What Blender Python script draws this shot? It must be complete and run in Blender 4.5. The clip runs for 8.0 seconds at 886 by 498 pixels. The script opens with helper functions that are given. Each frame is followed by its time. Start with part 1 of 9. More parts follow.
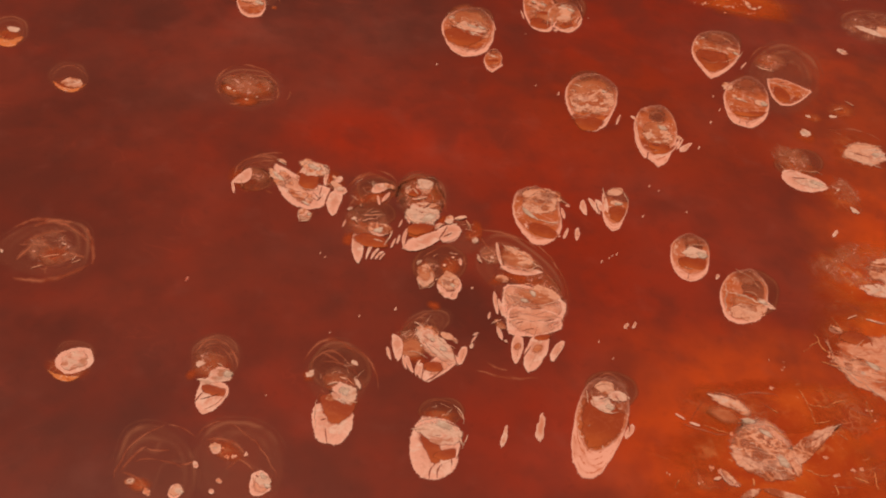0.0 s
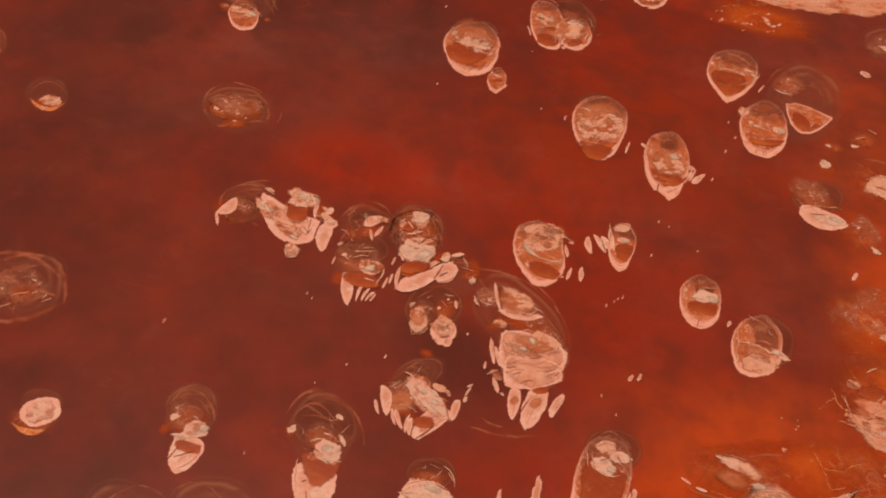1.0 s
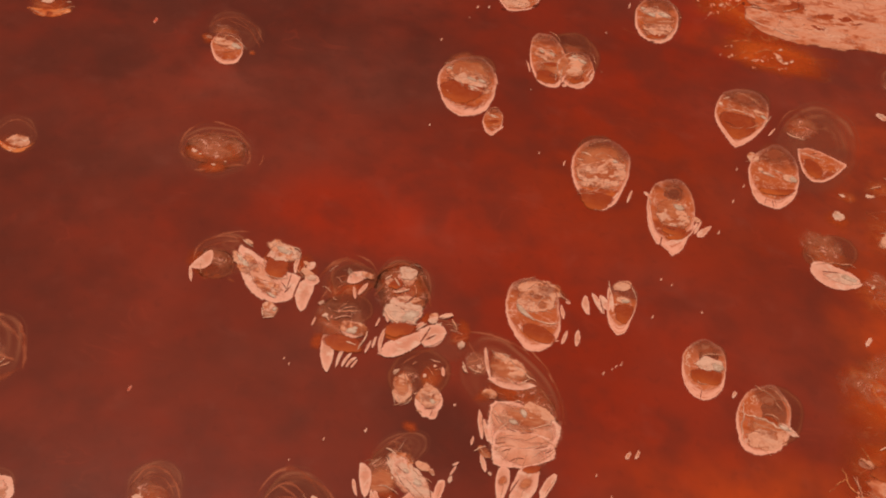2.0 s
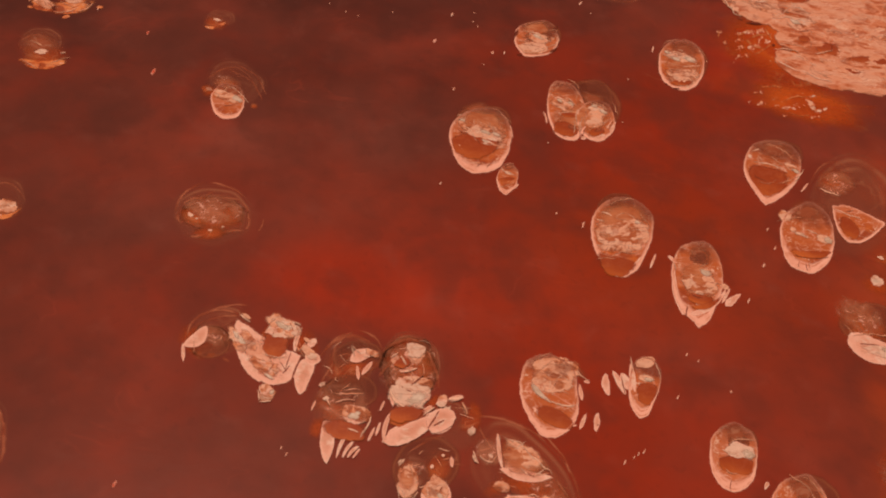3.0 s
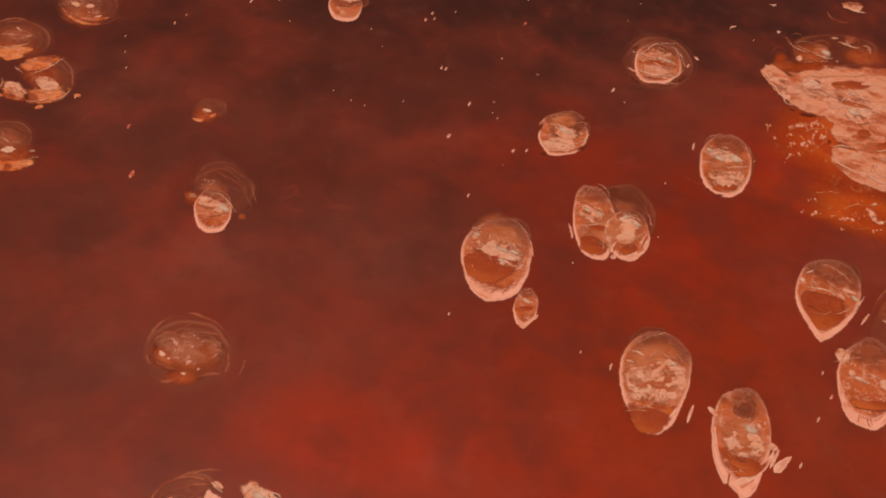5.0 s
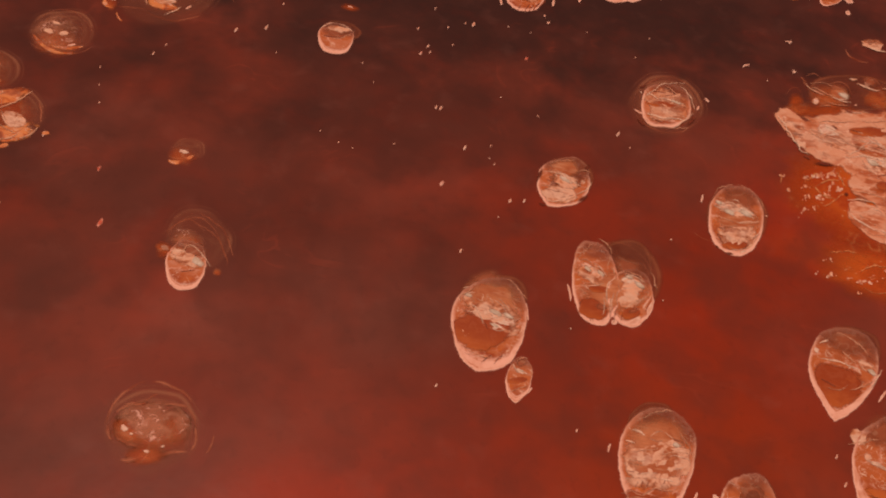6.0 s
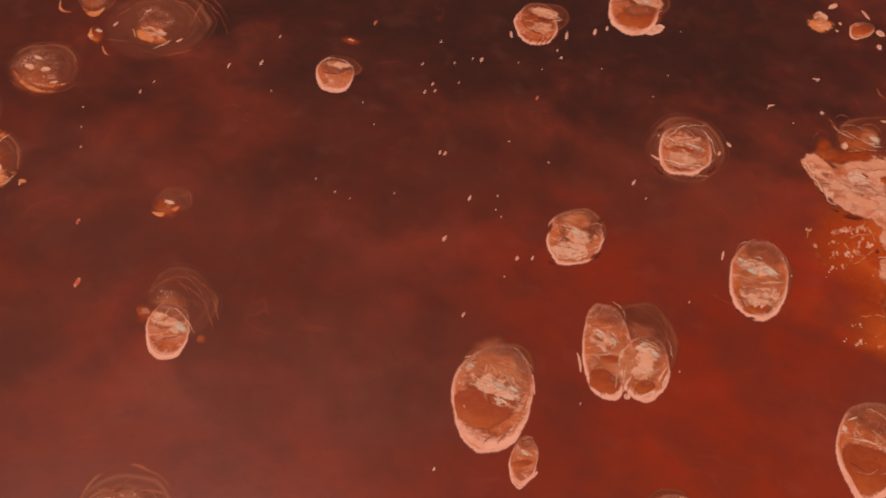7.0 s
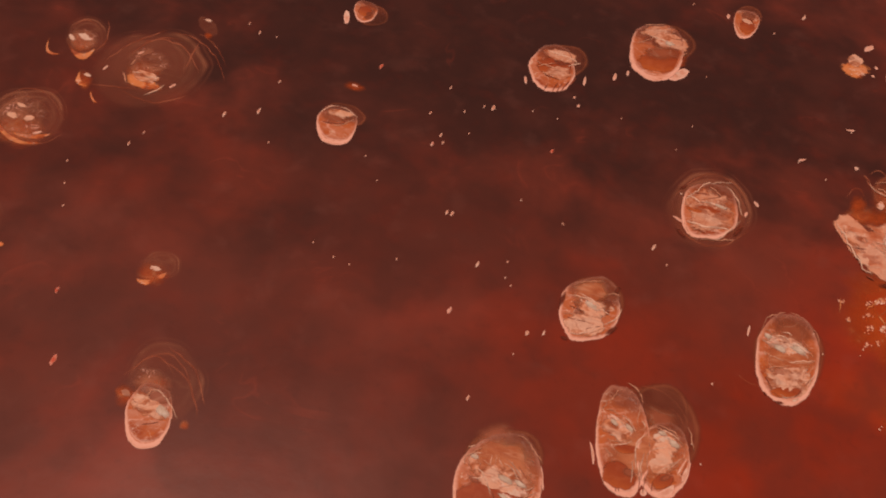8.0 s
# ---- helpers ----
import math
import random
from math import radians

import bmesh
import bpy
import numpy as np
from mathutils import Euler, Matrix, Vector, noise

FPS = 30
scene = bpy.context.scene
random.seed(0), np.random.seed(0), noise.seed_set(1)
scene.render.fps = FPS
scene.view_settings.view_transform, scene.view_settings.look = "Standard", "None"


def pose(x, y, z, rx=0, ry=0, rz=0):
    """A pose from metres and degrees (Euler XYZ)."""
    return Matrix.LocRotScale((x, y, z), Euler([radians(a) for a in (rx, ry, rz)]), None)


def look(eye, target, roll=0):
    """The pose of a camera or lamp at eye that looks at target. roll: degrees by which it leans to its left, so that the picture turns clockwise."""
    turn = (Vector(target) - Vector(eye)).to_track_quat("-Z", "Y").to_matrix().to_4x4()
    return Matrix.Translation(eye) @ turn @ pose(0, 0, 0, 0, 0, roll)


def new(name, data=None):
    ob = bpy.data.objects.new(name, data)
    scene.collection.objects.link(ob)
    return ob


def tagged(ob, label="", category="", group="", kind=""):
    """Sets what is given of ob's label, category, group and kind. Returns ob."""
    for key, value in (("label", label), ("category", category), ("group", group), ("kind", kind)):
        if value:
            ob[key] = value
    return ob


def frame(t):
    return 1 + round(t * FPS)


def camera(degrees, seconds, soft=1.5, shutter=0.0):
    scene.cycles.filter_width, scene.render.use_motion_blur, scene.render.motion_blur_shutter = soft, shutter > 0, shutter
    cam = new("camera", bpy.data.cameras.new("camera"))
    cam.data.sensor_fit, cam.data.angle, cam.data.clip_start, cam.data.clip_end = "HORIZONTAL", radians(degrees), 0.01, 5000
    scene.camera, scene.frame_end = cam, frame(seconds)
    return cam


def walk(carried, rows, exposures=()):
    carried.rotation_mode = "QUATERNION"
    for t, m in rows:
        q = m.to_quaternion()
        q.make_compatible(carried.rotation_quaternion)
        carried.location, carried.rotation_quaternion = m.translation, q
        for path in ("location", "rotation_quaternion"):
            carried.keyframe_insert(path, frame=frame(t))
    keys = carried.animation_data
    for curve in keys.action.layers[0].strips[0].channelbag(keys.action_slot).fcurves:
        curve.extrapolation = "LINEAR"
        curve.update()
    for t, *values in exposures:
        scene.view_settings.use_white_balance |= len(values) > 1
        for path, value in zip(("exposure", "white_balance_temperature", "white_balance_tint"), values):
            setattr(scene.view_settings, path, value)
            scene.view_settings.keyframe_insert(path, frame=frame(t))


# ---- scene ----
cam = camera(44.8, 8.0, soft=2.0)
PATH = [
    (0, (-0.19, -0.243, 84.229), (-0.027, 1.14, 82.794), 9.8),
    (0.5, (0.388, 4.549, 84.087), (0.542, 5.917, 82.637), 10.1),
    (1, (1.005, 9.333, 83.891), (1.158, 10.685, 82.425), 10.7),
    (1.5, (1.692, 14.169, 83.683), (1.846, 15.513, 82.209), 11.3),
    (1.7, (1.948, 16.114, 83.625), (2.101, 17.455, 82.149), 11.5),
    (2.8, (3.096, 26.87, 82.921), (3.213, 28.217, 81.446), 10.4),
    (3, (3.264, 28.838, 82.861), (3.369, 30.185, 81.386), 10.1),
    (3.5, (3.569, 33.736, 82.627), (3.647, 35.086, 81.153), 9.1),
    (4, (3.891, 38.556, 82.375), (3.95, 39.907, 80.9), 8.8),
    (4.5, (4.104, 43.561, 82.075), (4.156, 44.908, 80.597), 9.0),
    (6, (4.338, 59.004, 80.853), (4.393, 60.33, 79.356), 10.9),
    (6.5, (4.275, 64.178, 80.568), (4.323, 65.492, 79.061), 11.0),
    (7, (4.203, 69.389, 80.261), (4.242, 70.692, 78.745), 11.1),
    (7.5, (4.155, 74.686, 79.955), (4.184, 75.979, 78.43), 11.2),
    (8, (4.026, 80.018, 79.741), (4.038, 81.303, 78.209), 11.0),
]
walk(cam, [(t, look(eye, target, roll)) for t, eye, target, roll in PATH], [(0.0, 0.08, 7200, 10), (4.5, 0.04, 7150, 10), (6.0, 0.02, 7000, 9), (8.0, 0.02, 6650, 8)])

# ---- light: high sun through thin cloud, open sky ----
scene.view_settings.exposure = 0.0
SUN_HEIGHT, SUN_TURN = radians(74), radians(330)
world = bpy.data.worlds.new("sky")
scene.world = world
world.use_nodes = True
wn = world.node_tree
sky = wn.nodes.new("ShaderNodeTexSky")
sky.sky_type, sky.sun_disc = "NISHITA", False
sky.sun_elevation, sky.sun_rotation = SUN_HEIGHT, SUN_TURN
sky.dust_density = 1.5
wn.links.new(sky.outputs[0], wn.nodes["Background"].inputs[0])
wn.nodes["Background"].inputs[1].default_value = 0.02
sun_data = bpy.data.lights.new("sun", "SUN")
sun_data.energy, sun_data.angle, sun_data.color = 3.15, radians(8), (1.0, 0.88, 0.76)
sun = new("sun", sun_data)
sun.matrix_world = look((0, 0, 300), (-300 * math.sin(SUN_TURN) / math.tan(SUN_HEIGHT), -300 * math.cos(SUN_TURN) / math.tan(SUN_HEIGHT), 0))


# ---- materials ----
class Nodes:
    """Short hand for a node tree."""

    def __init__(self, name):
        self.mat = bpy.data.materials.new(name)
        self.mat.use_nodes = True
        self.tree = self.mat.node_tree
        self.tree.nodes.clear()
        self.out = self.tree.nodes.new("ShaderNodeOutputMaterial")
        self.place = self.add("ShaderNodeNewGeometry").outputs["Position"]

    def add(self, kind, **values):
        node = self.tree.nodes.new(kind)
        for key, value in values.items():
            setattr(node, key, value)
        return node

    def put(self, socket, value):
        if isinstance(value, bpy.types.NodeSocket):
            self.tree.links.new(value, socket)
        elif value is not None:
            if isinstance(value, tuple) and len(value) == 3 and socket.type == "RGBA":
                value = (*value, 1.0)
            socket.default_value = value

    def math(self, op, a, b=0.0, c=0.0, clamp=False):
        n = self.add("ShaderNodeMath", operation=op, use_clamp=clamp)
        for s, v in zip(n.inputs, (a, b, c)):
            self.put(s, v)
        return n.outputs[0]

    def step(self, x, lo, hi, a=0.0, b=1.0):
        n = self.add("ShaderNodeMapRange", interpolation_type="SMOOTHSTEP")
        for s, v in zip(n.inputs, (x, lo, hi, a, b)):
            self.put(s, v)
        return n.outputs[0]

    def mix(self, f, a, b, how="MIX"):
        n = self.add("ShaderNodeMix", data_type="RGBA", blend_type=how)
        for s, v in ((n.inputs[0], f), (n.inputs[6], a), (n.inputs[7], b)):
            self.put(s, v)
        return n.outputs[2]

    def grain(self, scale, detail=4.0, distort=0.0, stretch=(1, 1, 1), turn=0.0, rough=0.55, shift=(0, 0, 0)):
        m = self.add("ShaderNodeMapping")
        self.put(m.inputs[0], self.place)
        m.inputs[1].default_value = shift
        m.inputs[2].default_value = (0, 0, radians(turn))
        m.inputs[3].default_value = stretch
        n = self.add("ShaderNodeTexNoise")
        self.put(n.inputs["Vector"], m.outputs[0])
        for key, v in (("Scale", scale), ("Detail", detail), ("Distortion", distort), ("Roughness", rough)):
            n.inputs[key].default_value = v
        return n.outputs[0]

    def ridge(self, value, width):
        """1 along the middle value of a noise, 0 away from it: thin wandering lines."""
        return self.step(self.math("ABSOLUTE", self.math("SUBTRACT", value, 0.5)), 0.0, width, 1.0, 0.0)

    def crumple(self, scale, stretch=(1, 1, 1), turn=0.0, warp=0.5, shift=(0, 0, 0)):
        """Crumpled film: a tone for each facet, the distance from its creases, and its hollow."""
        m = self.add("ShaderNodeMapping")
        self.put(m.inputs[0], self.place)
        m.inputs[1].default_value = shift
        m.inputs[2].default_value = (0, 0, radians(turn))
        m.inputs[3].default_value = tuple(scale * k for k in stretch)
        bent = self.add("ShaderNodeTexNoise")
        self.put(bent.inputs["Vector"], m.outputs[0])
        for key, v in (("Scale", 0.9), ("Detail", 3.0)):
            bent.inputs[key].default_value = v
        off = self.add("ShaderNodeVectorMath", operation="MULTIPLY_ADD")
        self.put(off.inputs[0], bent.outputs["Color"])
        off.inputs[1].default_value = (2 * warp, 2 * warp, 0)
        self.put(off.inputs[2], m.outputs[0])
        cell = self.add("ShaderNodeTexVoronoi", feature="SMOOTH_F1", voronoi_dimensions="2D")
        line = self.add("ShaderNodeTexVoronoi", feature="DISTANCE_TO_EDGE", voronoi_dimensions="2D")
        cell.inputs["Smoothness"].default_value = 0.25
        for v in (cell, line):
            self.put(v.inputs["Vector"], off.outputs[0])
            v.inputs["Scale"].default_value = 1.0
        tone = self.add("ShaderNodeSeparateColor")
        self.put(tone.inputs[0], cell.outputs["Color"])
        return tone.outputs[0], line.outputs["Distance"], cell.outputs["Distance"]

    def curl_glint(self, scale, shift):
        """Fine broken white lines for curled-up salt skin, with its glints put into the colour."""
        line = self.ridge(self.grain(scale, 2.5, 1.0, (0.9, 1.2, 1), 22, shift=shift), 0.022)
        return self.math("MULTIPLY", line, self.step(self.grain(0.7, 3, 0.5, shift=(shift[1], shift[0], 4)), 0.46, 0.58))

    def edge(self):
        return self.add("ShaderNodeAttribute", attribute_name="edge").outputs["Fac"]

    def near(self):
        return self.add("ShaderNodeAttribute", attribute_name="near").outputs["Fac"]

    def chance(self):
        return self.add("ShaderNodeObjectInfo").outputs["Random"]

    def spot(self, x, y, rx, ry, turn=0.0, wobble=None):
        """A soft oval patch of the lake, 1 in its middle."""
        m = self.add("ShaderNodeMapping", vector_type="TEXTURE")
        self.put(m.inputs[0], self.place)
        m.inputs[1].default_value = (x, y, 0)
        m.inputs[2].default_value = (0, 0, radians(turn))
        m.inputs[3].default_value = (rx, ry, 1000)
        d = self.add("ShaderNodeVectorMath", operation="LENGTH")
        self.put(d.inputs[0], m.outputs[0])
        d = d.outputs["Value"]
        if wobble is not None:
            d = self.math("ADD", d, self.math("MULTIPLY", self.math("SUBTRACT", wobble, 0.5), 1.1))
        return self.step(d, 0.15, 1.0, 1.0, 0.0)

    def finish(self, colour, rough=0.7, bump=None, depth=0.05, alpha=None, gloss=0.12):
        p = self.add("ShaderNodeBsdfPrincipled")
        self.put(p.inputs["Base Color"], colour)
        self.put(p.inputs["Roughness"], rough)
        self.put(p.inputs["Specular IOR Level"], gloss)
        if bump is not None:
            b = self.add("ShaderNodeBump")
            b.inputs["Distance"].default_value = depth
            b.inputs["Strength"].default_value = 1.0
            self.put(b.inputs["Height"], bump)
            self.put(p.inputs["Normal"], b.outputs[0])
        shader = p.outputs[0]
        if alpha is not None:
            clear = self.add("ShaderNodeBsdfTransparent")
            m = self.add("ShaderNodeMixShader")
            self.put(m.inputs[0], alpha)
            self.put(m.inputs[1], clear.outputs[0])
            self.put(m.inputs[2], shader)
            shader = m.outputs[0]
        self.put(self.out.inputs[0], shader)
        return self.mat


MAROON, RED, ORANGE = (0.21, 0.031, 0.017), (0.365, 0.0240, 0.0062), (0.56, 0.066, 0.010)
CLOT = (0.23, 0.0170, 0.0042)
DUSK, DARKEST, SILT_HAZE = (0.094, 0.0225, 0.0155), (0.043, 0.0142, 0.0112), (0.30, 0.090, 0.066)


def brine_material():
    """Murky red brine: what shows is the bloom in it and painted haze, under a smooth glossy surface."""
    n = Nodes("red_brine")
    broad = n.grain(0.035, 4, 0.3)
    fine = n.grain(0.12, 3.5, 0.2, shift=(7, 3, 0))
    mottle = n.grain(0.30, 3, 0.1, shift=(2, 9, 4))
    speck = n.grain(0.9, 3, 0.3, shift=(5, 5, 1))
    wisp = n.grain(0.07, 3, 1.2, (1, 1.5, 1), 30, shift=(1, 8, 2))
    col = n.mix(n.step(broad, 0.30, 0.70, 0.25, 0.95), DUSK, MAROON)
    for x, y, rx, ry, turn, force in BLOOMS:
        col = n.mix(n.math("MULTIPLY", n.spot(x, y, rx, ry, turn, broad), force), col, RED)
    for x, y, rx, ry, turn, force in CLOTS:
        col = n.mix(n.math("MULTIPLY", n.spot(x, y, rx, ry, turn, broad), force), col, CLOT)
    for x, y, rx, ry, turn, force in SHALLOWS:
        patch = n.math("MULTIPLY", n.spot(x, y, rx, ry, turn, broad), force)
        col = n.mix(n.math("MULTIPLY", patch, n.step(fine, 0.25, 0.6, 0.55, 1.0)), col, ORANGE)
    # pale patches: silt, and a greyish haze painted into the brine colour
    for x, y, rx, ry, turn, force in SILT_HAZES:
        col = n.mix(n.math("MULTIPLY", n.spot(x, y, rx, ry, turn, broad), force), col, SILT_HAZE)
    col = n.mix(n.step(n.grain(0.055, 2.5, 0.3, shift=(4, 6, 2)), 0.50, 0.74, 0.0, 0.12), col, SILT_HAZE)
    col = n.mix(n.step(fine, 0.30, 0.52, 0.26, 0.0), col, DUSK)
    col = n.mix(n.step(n.grain(0.10, 3, 0.2, shift=(3, 3, 3)), 0.46, 0.80, 0.0, 0.22), col, RED)
    # dark brine patches; the far ones paint the dimmer distance into the colour
    for x, y, rx, ry, turn, force in DEEPS_AND_DIMMING:
        col = n.mix(n.math("MULTIPLY", n.spot(x, y, rx, ry, turn, fine), force), col, DARKEST)
    col = n.mix(n.step(mottle, 0.30, 0.62, 0.14, 0.0), col, DUSK)
    col = n.mix(n.step(mottle, 0.48, 0.78, 0.0, 0.06), col, RED)
    col = n.mix(n.step(n.grain(0.26, 3, 0.2, shift=(9, 2, 8)), 0.54, 0.76, 0.0, 0.08), col, SILT_HAZE)
    col = n.mix(n.step(n.grain(0.17, 3, 0.2, shift=(6, 1, 9), rough=0.5), 0.46, 0.72, 0.0, 0.36), col, DUSK)
    col = n.mix(n.step(speck, 0.30, 0.42, 0.10, 0.0), col, DARKEST)
    col = n.mix(n.math("MULTIPLY", n.ridge(wisp, 0.02), n.step(fine, 0.54, 0.7, 0.0, 0.10)), col, (0.45, 0.06, 0.03))
    p = n.grain(0.4, 3)
    return n.finish(col, 0.28, p, 0.015, gloss=0.05)


def bed_material():
    n = Nodes("lake_mud")
    return n.finish(n.mix(n.grain(0.3, 6), (0.10, 0.03, 0.02), (0.2, 0.06, 0.04)), 0.9)


SALT, SALT_DULL = (0.75, 0.308, 0.228), (0.56, 0.162, 0.086)
WET, RUST, TEA = (0.52, 0.104, 0.025), (0.31, 0.045, 0.014), (0.30, 0.060, 0.028)
FLUSH, LIP = (0.47, 0.096, 0.030), (0.77, 0.325, 0.236)


def plate_material(name, light, dull):
    """Smooth dried salt: even and pale, lightest along its edge, with a faint flush and a few hair cracks."""
    n = Nodes(name)
    e, near = n.edge(), n.near()
    soft = n.grain(0.45, 4, 0.8)
    streak = n.grain(1.4, 4, 0.8, (2.0, 0.7, 1), 10, shift=(4, 4, 2))
    fine = n.grain(4.5, 6)
    mid = n.grain(1.2, 3, 0.5, shift=(6, 2, 7))
    bite = n.math("ADD", e, n.math("ADD", n.math("MULTIPLY", n.math("SUBTRACT", mid, 0.56), 0.16), n.math("MULTIPLY", n.math("SUBTRACT", fine, 0.52), 0.12)))
    lean = n.math("ADD", near, n.math("ADD", n.math("MULTIPLY", n.math("SUBTRACT", soft, 0.5), 1.4), n.math("MULTIPLY", n.math("SUBTRACT", n.chance(), 0.5), 0.4)))
    col = n.mix(n.step(n.math("ADD", n.math("MULTIPLY", lean, 0.35), e), 0.15, 0.95), dull, light)
    col = n.mix(n.step(streak, 0.52, 0.74, 0.0, 0.7), col, tuple(0.85 * c for c in dull))
    col = n.mix(n.math("MULTIPLY", n.ridge(streak, 0.015), n.step(soft, 0.50, 0.62, 0.0, 0.5)), col, FLUSH)
    col = n.mix(n.step(n.grain(0.6, 4, 0.9, shift=(1, 9, 3)), 0.48, 0.66, 0.0, 0.75), col, (0.74, 0.425, 0.33))
    stainy = n.grain(1.9, 5, 0.7, (0.8, 1.3, 1), 24, shift=(2, 5, 9))
    col = n.mix(n.step(stainy, 0.54, 0.66, 0.0, 0.55), col, (0.52, 0.205, 0.125))
    col = n.mix(n.step(stainy, 0.40, 0.30, 0.0, 0.5), col, (0.56, 0.36, 0.28))
    col = n.mix(n.step(fine, 0.55, 0.72, 0.0, 0.4), col, dull)
    col = n.mix(n.step(bite, 0.5, 0.94, 0.0, 0.4), col, (0.79, 0.355, 0.265))
    lift = n.math("ADD", n.math("MULTIPLY", n.math("ADD", n.math("ADD", fine, streak), stainy), 0.10), n.math("MULTIPLY", soft, 0.2))
    return n.finish(col, 0.6, lift, 0.3, n.step(bite, 0.93, 0.985, 1.0, 0.0), 0.25)


def cover_material():
    """Dry salt dust that hides the joints of plates grown together."""
    n = Nodes("salt_dust")
    e = n.edge()
    soft = n.grain(0.6, 5, 0.8, shift=(6, 6, 1))
    col = n.mix(n.step(soft, 0.35, 0.68), (0.63, 0.238, 0.150), (0.70, 0.312, 0.215))
    col = n.mix(n.math("MULTIPLY", n.ridge(n.grain(1.2, 3, 0.7, shift=(2, 7, 5)), 0.03), 0.35), col, FLUSH)
    alpha = n.step(n.math("ADD", e, n.math("MULTIPLY", n.math("SUBTRACT", soft, 0.5), 0.8)), 0.5, 1.0, 1.0, 0.0)
    return n.finish(col, 0.75, soft, 0.1, alpha)


def wire_material(name, colour, dim):
    """The crest of a curled-up salt skin, whole in places and worn off in others."""
    n = Nodes(name)
    e = n.edge()
    worn = n.grain(0.8, 3, 0.4, shift=(4, 2, 2))
    col = n.mix(n.step(worn, 0.35, 0.65), tuple(0.75 * c for c in colour), colour)
    alpha = n.math("MULTIPLY", n.step(n.math("ADD", e, n.math("MULTIPLY", n.math("SUBTRACT", worn, 0.5), 1.2)), 0.35, 1.0, 1.0, 0.0), n.step(worn, 0.34, 0.56, dim, 0.92))
    return n.finish(col, 0.7, None, 0.05, alpha)


def grey_material():
    """Wet grey salt, faintly shining."""
    n = Nodes("wet_grey_salt")
    e = n.edge()
    soft = n.grain(0.8, 5, 0.8, (0.8, 1.4, 1), 20)
    vein = n.ridge(n.grain(1.3, 3, 0.8, (0.8, 1.3, 1), 25, shift=(3, 8, 1)), 0.06)
    col = n.mix(n.step(soft, 0.35, 0.65), (0.52, 0.31, 0.225), (0.70, 0.455, 0.355))
    col = n.mix(n.math("MULTIPLY", vein, 0.45), col, (0.40, 0.19, 0.12))
    alpha = n.step(n.math("ADD", e, n.math("MULTIPLY", n.math("SUBTRACT", soft, 0.5), 1.1)), 0.35, 1.0, 0.9, 0.0)
    return n.finish(col, 0.45, soft, 0.12, alpha)


def skin_material():
    """Thin tan salt skin, stretched over a wet mound."""
    n = Nodes("tan_salt_skin")
    e = n.edge()
    soft = n.grain(0.4, 4, 0.8, shift=(2, 2, 2))
    comb = n.grain(1.1, 4, 0.7, (0.5, 2.2, 1), 26, shift=(5, 5, 5))
    col = n.mix(n.step(soft, 0.35, 0.65), (0.44, 0.090, 0.030), (0.57, 0.158, 0.066))
    col = n.mix(n.step(comb, 0.52, 0.68, 0.0, 0.6), col, (0.64, 0.235, 0.128))
    col = n.mix(n.math("MULTIPLY", n.ridge(comb, 0.03), 0.35), col, RUST)
    alpha = n.step(n.math("ADD", e, n.math("MULTIPLY", n.math("SUBTRACT", soft, 0.5), 0.8)), 0.45, 1.0, 0.82, 0.0)
    return n.finish(col, 0.5, comb, 0.10, alpha)


